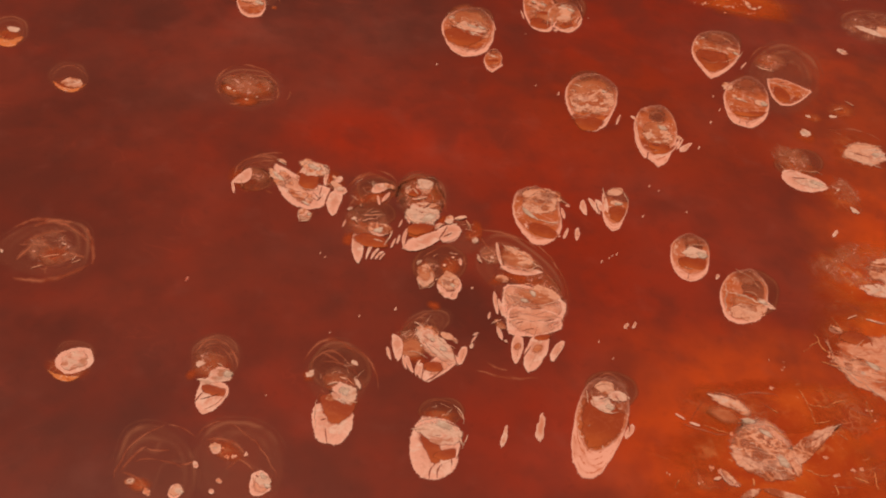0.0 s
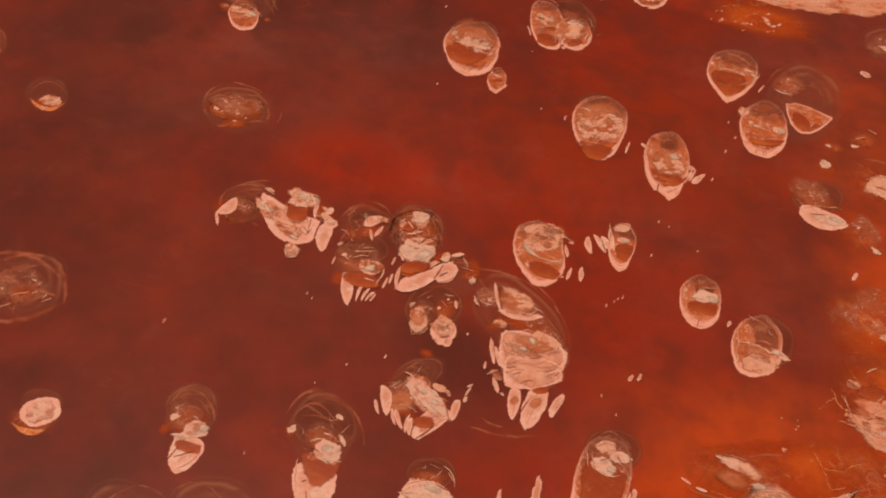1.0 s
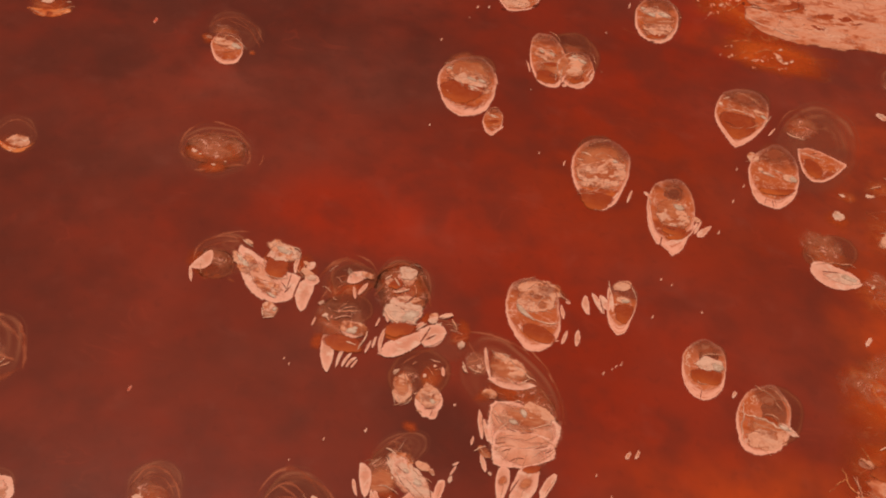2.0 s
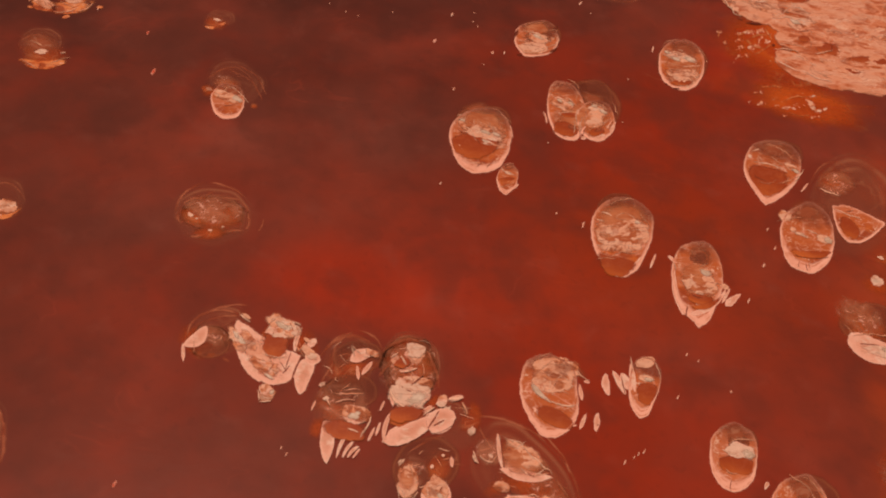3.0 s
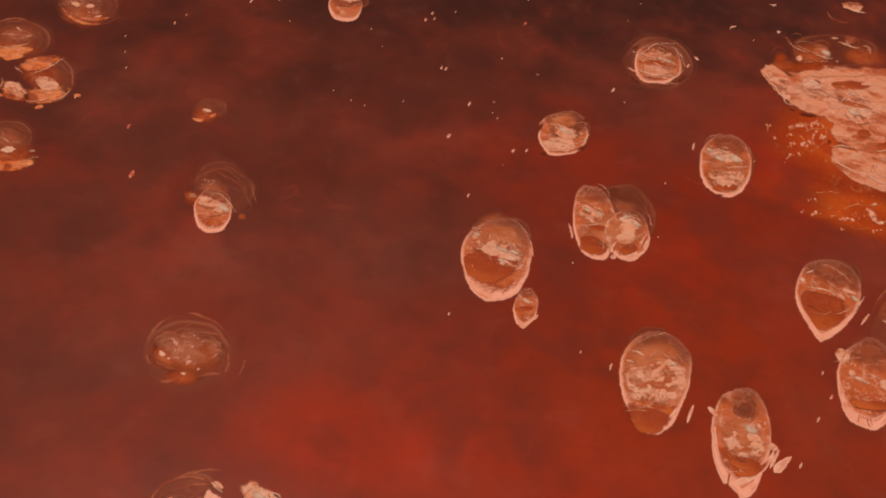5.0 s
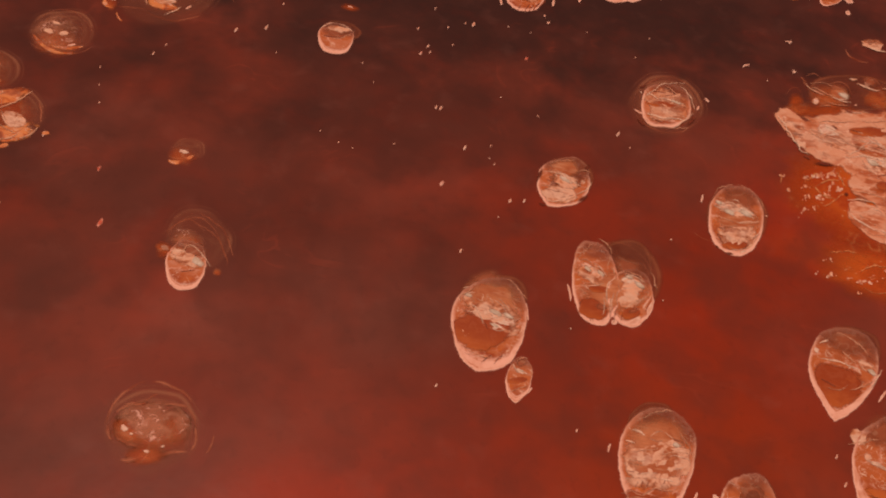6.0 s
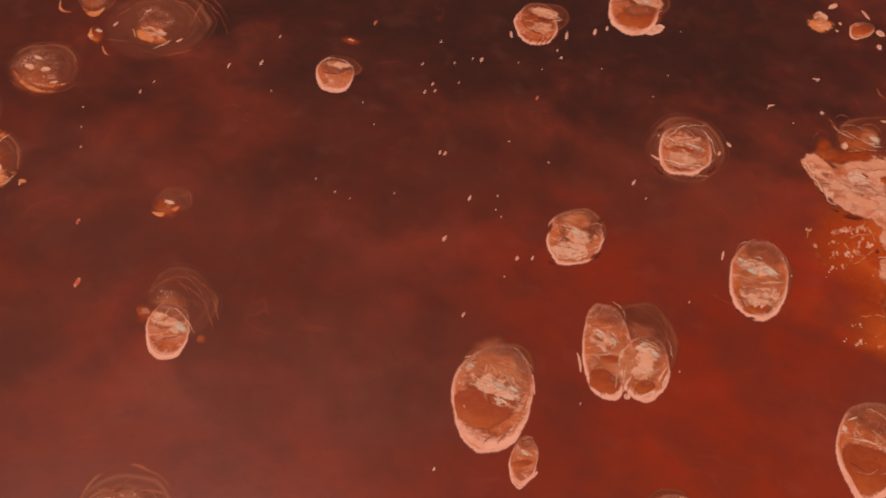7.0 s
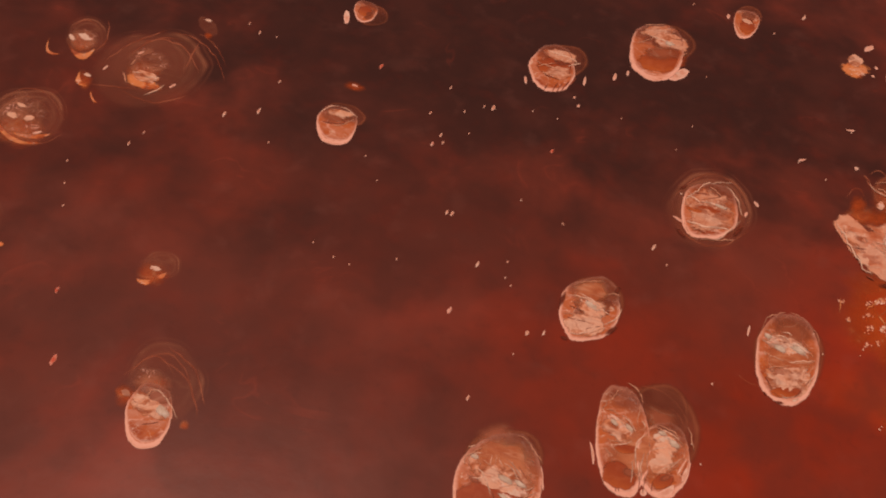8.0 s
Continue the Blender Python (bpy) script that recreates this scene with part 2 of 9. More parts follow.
def crust_material(name, pale, mid, deep, hole, ragged, white, inner=0.68, size=1.0, crisp=1.0):
    """Salt skin in crumpled folds: pale crests, flushed or wet hollows between."""
    n = Nodes(name)
    e = n.edge()
    long = (0.9, 1.2 * size ** 0.4, 1)
    broad = n.grain(0.22 / size, 3, 0.5, long, 24)
    fold2 = n.grain(0.55 / size, 1.5, 0.5, long, 20, shift=(1, 4, 8))
    fine = n.grain(2.2 / size, 5, 0.6, long, 24)
    tone1, line1, bowl1 = n.crumple(0.45 / size, long, 22, 0.8)
    tone2, line2, bowl2 = n.crumple(1.15 / size, long, 30, 0.6, (5, 3, 0))
    tone = n.math("ADD", n.math("ADD", n.math("MULTIPLY", broad, 0.9), n.math("MULTIPLY", tone1, 0.28)), n.math("ADD", n.math("MULTIPLY", tone2, 0.14), n.math("MULTIPLY", fine, 0.22)))
    gap = n.math("MULTIPLY", n.step(tone, 0.60, 0.76, 1.0, 0.0), n.step(line1, 0.03, 0.16))
    col = n.mix(n.step(tone, 0.66, 0.80), mid, pale)
    col = n.mix(n.math("MULTIPLY", gap, 0.8), col, deep)
    crest = n.math("MAXIMUM", n.step(line1, 0.0, 0.10, 1.0, 0.0), n.step(line2, 0.0, 0.09, 0.6, 0.0))
    crest = n.math("MULTIPLY", crest, n.step(fold2, 0.36, 0.56, 0.1, crisp))
    col = n.mix(n.math("MULTIPLY", crest, 0.75), col, pale)
    crease = n.math("MAXIMUM", n.ridge(n.grain(0.26 / size, 2, 0.8, long, 30, shift=(6, 6, 6)), 0.022), n.math("MULTIPLY", n.ridge(n.grain(0.6 / size, 2, 0.8, long, 15, shift=(2, 6, 9)), 0.026), 0.6))
    crease = n.math("MULTIPLY", crease, n.step(broad, 0.35, 0.6, 0.2, 0.7 * crisp))
    col = n.mix(crease, col, n.mix(fine, deep, RUST))
    dry = n.math("MULTIPLY", n.step(n.math("ADD", n.grain(0.35, 3, 0.8, (0.7, 1.7, 1), 26, shift=(9, 5, 2)), n.math("MULTIPLY", tone2, 0.10)), 0.50, 0.64), n.step(e, 0.55, 0.92, 1.0, 0.0))
    col = n.mix(n.math("MULTIPLY", dry, white), col, (0.65, 0.368, 0.278))
    col = n.mix(n.math("MULTIPLY", n.curl_glint(0.8 / size, (7, 4, 2)), 0.7 * crisp), col, (0.77, 0.435, 0.33))
    damp = n.math("MULTIPLY", n.step(n.grain(0.5, 3, 0.6, (0.7, 1.4, 1), 24, shift=(1, 5, 7)), 0.58, 0.66), n.step(e, 0.3, 0.7, white, 0.0))
    col = n.mix(n.math("MULTIPLY", damp, 0.7), col, (0.38, 0.245, 0.19))
    lift = n.math("ADD", n.math("MULTIPLY", bowl1, 0.55), n.math("ADD", n.math("MULTIPLY", bowl2, 0.22), n.math("MULTIPLY", fine, 0.05)))
    lift = n.math("SUBTRACT", lift, n.math("MULTIPLY", crease, 0.10))
    torn = n.math("ADD", e, n.math("MULTIPLY", n.math("SUBTRACT", n.math("ADD", n.math("MULTIPLY", fold2, 0.75), n.math("MULTIPLY", tone2, 0.25)), 0.5), ragged))
    alpha = n.math("MULTIPLY", n.step(torn, inner, 0.90, 1.0, 0.0), n.math("SUBTRACT", 1.0, n.math("MULTIPLY", gap, hole)))
    return n.finish(col, 0.75, lift, 0.34 * size * crisp, alpha)


def dish_material(wide):
    """Salt plate whose middle is wet and see-through, with a pale rim that widens on the windward side."""
    n = Nodes("rimmed_salt")
    e = n.edge()
    soft = n.grain(0.45, 5, 0.8)
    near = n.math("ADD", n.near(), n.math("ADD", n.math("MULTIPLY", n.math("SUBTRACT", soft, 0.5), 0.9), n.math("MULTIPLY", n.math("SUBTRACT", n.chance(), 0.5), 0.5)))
    tone1, line1, bowl1 = n.crumple(0.40, (0.9, 1.15, 1), 24, 0.9, (5, 1, 0))
    tone2, line2, bowl2 = n.crumple(1.0, (0.9, 1.2, 1), 18, 0.7, (2, 8, 0))
    fine = n.grain(4.0, 6)
    mid = n.grain(1.1, 3, 0.5, shift=(2, 2, 7))
    bite = n.math("ADD", e, n.math("ADD", n.math("MULTIPLY", n.math("SUBTRACT", mid, 0.6), 0.05), n.math("MULTIPLY", n.math("SUBTRACT", fine, 0.5), 0.04)))
    wob = n.math("ADD", bite, n.math("MULTIPLY", n.math("SUBTRACT", soft, 0.5), 0.14))
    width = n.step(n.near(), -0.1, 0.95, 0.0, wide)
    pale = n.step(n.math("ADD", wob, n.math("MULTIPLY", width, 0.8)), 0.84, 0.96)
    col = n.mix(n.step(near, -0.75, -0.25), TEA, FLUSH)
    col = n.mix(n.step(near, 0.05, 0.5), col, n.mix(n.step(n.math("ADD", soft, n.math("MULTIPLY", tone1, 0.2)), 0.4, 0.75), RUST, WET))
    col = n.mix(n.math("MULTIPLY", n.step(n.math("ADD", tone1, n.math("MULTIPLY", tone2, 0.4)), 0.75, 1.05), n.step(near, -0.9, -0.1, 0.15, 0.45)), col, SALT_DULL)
    crest = n.math("MAXIMUM", n.step(line1, 0.0, 0.07, 1.0, 0.0), n.step(line2, 0.0, 0.06, 0.5, 0.0))
    crest = n.math("MULTIPLY", crest, n.step(mid, 0.40, 0.58))
    col = n.mix(n.math("MULTIPLY", crest, n.step(near, -0.8, -0.1, 0.2, 0.6)), col, LIP)
    col = n.mix(n.math("MULTIPLY", n.curl_glint(0.75, (3, 2, 8)), n.step(near, -0.9, -0.3, 0.25, 0.75)), col, (0.74, 0.40, 0.29))
    layers = n.math("SINE", n.math("MULTIPLY", n.math("ADD", wob, n.math("MULTIPLY", width, 0.3)), 46.0))
    rim = n.mix(n.step(soft, 0.45, 0.75, 0.0, 0.8), LIP, SALT_DULL)
    rim = n.mix(n.math("MULTIPLY", n.step(layers, 0.45, 1.0, 0.0, 0.75), n.step(mid, 0.42, 0.6)), rim, FLUSH)
    rim = n.mix(n.step(bite, 0.89, 0.95, 0.0, 0.8), rim, LIP)
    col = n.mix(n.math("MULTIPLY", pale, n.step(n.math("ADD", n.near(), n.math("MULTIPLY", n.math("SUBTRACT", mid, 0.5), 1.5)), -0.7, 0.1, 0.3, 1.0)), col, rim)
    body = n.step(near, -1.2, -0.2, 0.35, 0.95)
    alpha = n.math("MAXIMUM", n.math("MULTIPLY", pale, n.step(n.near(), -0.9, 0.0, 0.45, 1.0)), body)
    alpha = n.math("MULTIPLY", alpha, n.step(bite, 0.95, 0.985, 1.0, 0.0))
    lift = n.math("ADD", n.math("MULTIPLY", bowl1, 0.5), n.math("MULTIPLY", bowl2, 0.2))
    lift = n.math("ADD", n.math("MULTIPLY", lift, n.math("SUBTRACT", 1.0, n.math("MULTIPLY", pale, 0.7))), n.math("MULTIPLY", fine, 0.03))
    return n.finish(col, n.math("ADD", 0.4, n.math("MULTIPLY", pale, 0.35)), lift, 0.3, alpha)


def pool_material(name, firm):
    """Orange brine in a hollow of the salt, deepest on its far side."""
    n = Nodes(name)
    e, near = n.edge(), n.near()
    soft = n.grain(0.7, 5, 0.8)
    wisp = n.grain(0.6, 3, 0.7, (0.9, 1.3, 1), 20)
    col = n.mix(n.step(n.math("ADD", n.math("MULTIPLY", soft, 0.4), n.math("MULTIPLY", near, 0.3)), 0.08, 0.75), RUST, WET)
    col = n.mix(n.math("MULTIPLY", n.ridge(wisp, 0.04), 0.10), col, SALT_DULL)
    col = n.mix(n.step(n.grain(0.9, 4, 0.6, shift=(8, 3, 3)), 0.56, 0.7, 0.0, 0.35), col, FLUSH)
    alpha = n.step(n.math("ADD", e, n.math("MULTIPLY", n.math("SUBTRACT", soft, 0.5), 0.45)), n.step(near, -0.6, 0.6, 0.55 + 0.7 * firm, 0.82), 1.0, 0.94, 0.0)
    return n.finish(col, 0.28, wisp, 0.01, alpha)


def hollow_material():
    """The thin brown far side of a plate, seen through to the brine."""
    n = Nodes("brown_hollow")
    e = n.edge()
    soft = n.grain(0.6, 5, 1.0)
    wisp = n.grain(0.4, 2, 0.7, (0.9, 1.3, 1), 20, shift=(3, 3, 6))
    col = n.mix(soft, (0.24, 0.044, 0.019), (0.42, 0.095, 0.040))
    col = n.mix(n.math("MULTIPLY", n.ridge(wisp, 0.035), 0.5), col, (0.46, 0.17, 0.10))
    return n.finish(col, 0.4, None, 0.1, n.step(n.math("ADD", e, n.math("MULTIPLY", n.math("SUBTRACT", soft, 0.5), 0.5)), 0.2, 1.0, 0.85, 0.0))


def shelf_material():
    n = Nodes("sunken_salt_shelf")
    e = n.edge()
    soft = n.grain(0.16, 2, 0.4)
    fold = n.grain(0.15, 2, 0.7, shift=(2, 5, 1))
    wob = n.math("ADD", e, n.math("MULTIPLY", n.math("SUBTRACT", soft, 0.5), 0.16))
    far = n.step(n.near(), -0.6, 0.7, 1.0, 0.15)
    ring = n.step(n.math("ABSOLUTE", n.math("SUBTRACT", wob, 0.84)), 0.0, 0.10, 1.0, 0.0)
    ring2 = n.step(n.math("ABSOLUTE", n.math("SUBTRACT", wob, 0.64)), 0.0, 0.09, 0.8, 0.0)
    ring3 = n.step(n.math("ABSOLUTE", n.math("SUBTRACT", wob, 0.97)), 0.0, 0.05, 0.4, 0.0)
    line = n.math("MAXIMUM", n.math("MAXIMUM", ring, ring2), n.math("MAXIMUM", ring3, n.math("MULTIPLY", n.ridge(fold, 0.03), n.step(e, 0.6, 0.85, 0.8, 0.0))))
    line = n.math("MULTIPLY", n.math("MULTIPLY", line, far), n.step(fold, 0.32, 0.55, 0.25, 1.0))
    col = n.mix(soft, (0.25, 0.054, 0.032), (0.40, 0.105, 0.060))
    col = n.mix(line, col, (0.47, 0.145, 0.078))
    fade = n.step(wob, 0.74, 0.98, 1.0, 0.0)
    alpha = n.math("MAXIMUM", n.math("MULTIPLY", fade, 0.25), n.math("MULTIPLY", line, 0.42))
    return n.finish(col, 0.3, None, 0.1, alpha, 0.04)


def apron_material():
    """The drowned far edge of a plate, a thin brown veil in the brine."""
    n = Nodes("drowned_apron")
    e = n.edge()
    soft = n.grain(0.3, 3, 0.5)
    line = n.step(n.math("ABSOLUTE", n.math("SUBTRACT", e, 0.88)), 0.0, 0.08, 1.0, 0.0)
    col = n.mix(soft, (0.11, 0.027, 0.017), (0.31, 0.070, 0.038))
    col = n.mix(n.math("MULTIPLY", line, 0.3), col, (0.50, 0.13, 0.055))
    alpha = n.math("MULTIPLY", n.step(e, 0.86, 1.0, 1.0, 0.0), n.math("ADD", n.step(soft, 0.35, 0.65, 0.35, 0.55), n.math("MULTIPLY", line, 0.12)))
    return n.finish(col, 0.3, None, 0.1, alpha, 0.04)


def stain_material(name, colour, strength, break_up):
    n = Nodes(name)
    e = n.edge()
    soft = n.grain(0.6, 6, 0.8)
    fade = n.step(n.math("ADD", e, n.math("MULTIPLY", n.math("SUBTRACT", soft, 0.5), break_up)), 0.15, 1.0, strength, 0.0)
    col = n.mix(n.step(n.grain(2.0, 5, 0.5), 0.4, 0.7), colour, tuple(c * 0.7 for c in colour))
    return n.finish(col, 0.4, None, 0.1, fade, 0.04)


def shoal_material():
    n = Nodes("orange_shallows")
    e = n.edge()
    soft = n.grain(0.11, 6, 0.9)
    fold = n.grain(0.10, 4, 0.6, shift=(4, 7, 1))
    fold2 = n.grain(0.24, 4, 0.5, shift=(8, 2, 1))
    fine = n.grain(1.2, 7, 1.0)
    crest = n.math("MAXIMUM", n.ridge(fold, 0.022), n.math("MULTIPLY", n.ridge(fold2, 0.016), 0.25))
    crest = n.math("MULTIPLY", crest, n.step(n.grain(0.2, 4, shift=(2, 2, 5)), 0.52, 0.62))
    col = n.mix(n.step(soft, 0.4, 0.66), (0.40, 0.045, 0.010), (0.62, 0.098, 0.016))
    col = n.mix(n.step(fine, 0.5, 0.75, 0.0, 0.25), col, (0.62, 0.14, 0.035))
    col = n.mix(n.math("MULTIPLY", crest, 0.6), col, (0.68, 0.20, 0.07))
    specks = n.math("MULTIPLY", n.step(n.grain(1.1, 3, 0.6, (1, 1.6, 1), 30, shift=(6, 1, 3)), 0.66, 0.72), n.step(soft, 0.4, 0.55))
    col = n.mix(n.math("MULTIPLY", specks, 0.7), col, (0.70, 0.26, 0.12))
    fade = n.step(n.math("ADD", e, n.math("MULTIPLY", n.math("SUBTRACT", soft, 0.5), 1.3)), 0.35, 1.0, 0.85, 0.0)
    return n.finish(col, 0.4, None, 0.03, fade, 0.04)


def veil_material():
    """A thin, half drowned salt film."""
    n = Nodes("salt_film")
    e = n.edge()
    fold = n.grain(0.25, 1.5, 0.7, (0.9, 1.2, 1), 20, shift=(7, 7, 2))
    fold2 = n.grain(0.5, 1.5, 0.6, shift=(2, 9, 4))
    soft = n.grain(0.35, 4, 0.8, shift=(4, 1, 9))
    crest = n.math("MAXIMUM", n.math("MULTIPLY", n.ridge(fold, 0.03), 0.8), n.math("MULTIPLY", n.ridge(fold2, 0.035), 0.5))
    spots = n.step(n.grain(1.3, 3, 0.8, shift=(3, 1, 1)), 0.62, 0.70)
    col = n.mix(crest, (0.50, 0.150, 0.078), SALT_DULL)
    col = n.mix(spots, col, SALT)
    white = n.curl_glint(0.7, (2, 2, 5))
    col = n.mix(white, col, SALT)
    body = n.math("ADD", n.step(soft, 0.38, 0.66, 0.05, 0.46), n.math("MAXIMUM", n.math("MULTIPLY", crest, 0.22), n.math("MAXIMUM", n.math("MULTIPLY", spots, 0.45), n.math("MULTIPLY", white, 0.45))))
    fade = n.step(n.math("ADD", e, n.math("MULTIPLY", n.math("SUBTRACT", fold, 0.5), 0.6)), 0.6, 1.0, 1.0, 0.0)
    return n.finish(col, 0.45, None, 0.1, n.math("MULTIPLY", body, fade))


def film_material():
    """Orange algae film over drowned salt, thick in the middle."""
    n = Nodes("orange_algae_film")
    e, near = n.edge(), n.near()
    soft = n.grain(0.5, 4, 0.8, shift=(3, 8, 5))
    fold = n.grain(0.42, 2, 0.8, shift=(8, 1, 2))
    col = n.mix(n.step(soft, 0.35, 0.65), (0.40, 0.055, 0.018), (0.56, 0.105, 0.030))
    col = n.mix(n.math("MULTIPLY", n.ridge(fold, 0.04), 0.45), col, (0.62, 0.20, 0.095))
    body = n.step(n.math("ADD", e, n.math("MULTIPLY", n.math("SUBTRACT", soft, 0.5), 0.9)), 0.30, 1.0, 0.66, 0.0)
    return n.finish(col, 0.4, None, 0.1, n.math("MULTIPLY", body, n.step(near, -1.0, 0.6, 0.5, 1.0)), 0.04)


def ridge_material():
    """The crest of a drowned salt ring, seen dimly through the brine."""
    n = Nodes("drowned_ridge")
    e = n.edge()
    soft = n.grain(0.35, 3, 0.5, shift=(1, 2, 6))
    col = n.mix(n.step(soft, 0.4, 0.6), (0.42, 0.076, 0.032), (0.49, 0.128, 0.066))
    return n.finish(col, 0.4, None, 0.1, n.math("MULTIPLY", n.step(e, 0.0, 1.0, 0.75, 0.0), n.step(soft, 0.32, 0.6, 0.35, 0.85)), 0.04)


BLOOMS = [(1, 98, 16, 9, -8, 0.72), (-4, 110, 20, 10, 0, 0.1), (30, 82, 28, 26, 0, 0.45), (16, 100, 26, 16, -20, 0.4), (36, 122, 26, 16, 0, 0.3), (46, 142, 16, 14, 0, 0.5), (-6, 66, 24, 14, 0, 0.12), (-16, 88, 20, 12, 0, 0.15), (12, 140, 30, 10, 0, 0.1), (22, 57, 20, 12, 0, 0.5)]
SHALLOWS = [(37, 62, 17, 16, 0, 0.65), (32, 54, 12, 8, 0, 0.5), (34, 106, 26, 22, 0, 0.12), (44, 68, 14, 8, 0, 0.5), (46, 58, 24, 16, 10, 0.9), (62, 84, 16, 18, 0, 0.9), (52, 139, 12, 5, 0, 0.35), (49, 147, 7, 5, 0, 0.45), (62, 104, 16, 12, 0, 0.35), (64, 120, 14, 14, 0, 0.35)]
# dark brine, plus painted dimming of the far water beyond y = 160
DEEPS_AND_DIMMING = [(-36, 80, 20, 24, 0, 0.32), (6, 122, 24, 13, 0, 0.18), (-14, 136, 36, 18, 0, 0.35), (14, 184, 80, 24, 0, 0.7), (4, 168, 54, 16, 0, 0.6), (26, 160, 16, 8, 0, 0.35), (28, 178, 26, 12, 0, 0.6), (10, 176, 40, 10, 0, 0.4), (18, 166, 20, 8, 0, 0.2), (8, 182, 80, 34, 0, 1.0), (-44, 146, 24, 26, 0, 0.45), (-34, 104, 14, 16, 0, 0.25), (-4, 128, 24, 12, 10, 0.25), (-30, 120, 16, 8, 0, 0.25), (2, 150, 34, 14, 0, 0.4), (-12, 110, 22, 7, 0, 0.15), (-26, 152, 24, 14, 0, 0.35), (12, 72, 9, 7, 0, 0.5), (47, 57, 6, 2.5, 10, 0.55), (36, 58, 4, 1.6, 0, 0.35), (-40, 165, 30, 20, 0, 0.6), (50, 180, 30, 14, 0, 0.5), (6, 172, 50, 12, 0, 0.45), (-24, 58, 22, 14, 0, 0.3), (-40, 62, 14, 14, 0, 0.3), (8, 150, 44, 12, 0, 0.15), (-8, 182, 50, 18, 0, 0.6)]
CLOTS = [(30, 118, 30, 20, 0, 0.5), (42, 102, 22, 20, 0, 0.4), (24, 84, 20, 14, 0, 0.3), (22, 136, 24, 14, 0, 0.35), (40, 134, 14, 10, 0, 0.4)]
# silt patches that also paint the pale haze over the left water
SILT_HAZES = [(-14, 118, 28, 12, 0, 0.10), (2, 124, 14, 10, 0, 0.16), (-22, 138, 22, 12, 0, 0.10), (-24, 60, 22, 12, 0, 0.04), (-6, 106, 16, 8, 10, 0.05), (-26, 106, 14, 9, 0, 0.08)]
BED, WATER = bed_material(), brine_material()
PLATE = plate_material("pale_salt", (0.72, 0.302, 0.216), (0.61, 0.218, 0.138))
WIRE, LINE = wire_material("white_salt_ridge", (0.80, 0.41, 0.29), 0.5), wire_material("tan_salt_ridge", (0.66, 0.262, 0.158), 0.4)
AMBER = wire_material("amber_salt_ridge", (0.66, 0.205, 0.078), 0.1)
GREY, SKIN, COVER = grey_material(), skin_material(), cover_material()
STAINED = crust_material("orange_stained_salt", (0.62, 0.165, 0.052), (0.55, 0.105, 0.027), (0.40, 0.060, 0.018), 0.35, 0.9, 0.08, 0.6)
OCHRE = crust_material("ochre_salt_crust", (0.57, 0.205, 0.118), (0.50, 0.128, 0.052), (0.42, 0.080, 0.028), 0.4, 0.7, 0.2, 0.68, 0.9)
MILD = crust_material("peach_salt_crust", (0.68, 0.275, 0.170), (0.56, 0.155, 0.066), (0.38, 0.076, 0.028), 0.45, 0.9, 0.3, 0.60, 0.9)
CRUST = crust_material("grey_white_salt_crust", (0.65, 0.345, 0.255), SALT, (0.50, 0.17, 0.085), 0.25, 0.45, 0.7, 0.76, 0.9, 0.9)
ROUGH = crust_material("wrinkled_salt_crust", (0.66, 0.275, 0.175), (0.51, 0.145, 0.064), (0.37, 0.074, 0.028), 0.4, 0.5, 0.3, 0.78, 1.0, 0.85)
DISHES = {}
APRON = apron_material()
VEIL = veil_material()
HOLLOW = hollow_material()
BANK = crust_material("salt_bank", (0.62, 0.225, 0.132), (0.55, 0.150, 0.070), (0.48, 0.088, 0.030), 0.25, 0.22, 0.2, 0.84, 1.5, 0.8)
DEEP_POOL = pool_material("deep_orange_pool", 0.3)
POOL, SHELF, FILM, RIDGE = pool_material("orange_brine_pool", 0.0), shelf_material(), film_material(), ridge_material()
STAIN = stain_material("orange_algae", (0.52, 0.072, 0.016), 0.55, 0.9)
SHOAL = shoal_material()
NOTCH = stain_material("dark_brine", (0.15, 0.026, 0.014), 1.0, 0.4)
CRACK = stain_material("crack_brine", (0.25, 0.052, 0.028), 1.0, 0.0)
LUMP = plate_material("peach_salt_lump", (0.64, 0.225, 0.125), (0.57, 0.15, 0.06))
FLAKE = plate_material("white_salt_flake", (0.66, 0.32, 0.235), SALT_DULL)
TUFT = plate_material("red_algae", (0.62, 0.08, 0.03), (0.5, 0.05, 0.02))


# ---- the lake ----
def sheet(name, z, mat, label, category):
    me = bpy.data.meshes.new(name)
    r = 2400.0
    me.from_pydata([(-r, -r, z), (r, -r, z), (r, r, z), (-r, r, z)], [], [(0, 1, 2, 3)])
    me.materials.append(mat)
    return tagged(new(name, me), label, category, kind="structure")


sheet("ground", -0.6, BED, "dark red mud of the lake bed", "lake bed")
sheet("water", 0.0, WATER, "still murky red brine with orange algae blooms", "water")


# ---- salt islands ----
step_of, relief_of = {}, {}


def island(x, y, label):
    ob = tagged(new("salt_island"), label, "salt island", "salt islands in the lake")
    ob.location = (x, y, 0)
    step_of[ob] = 0
    return ob


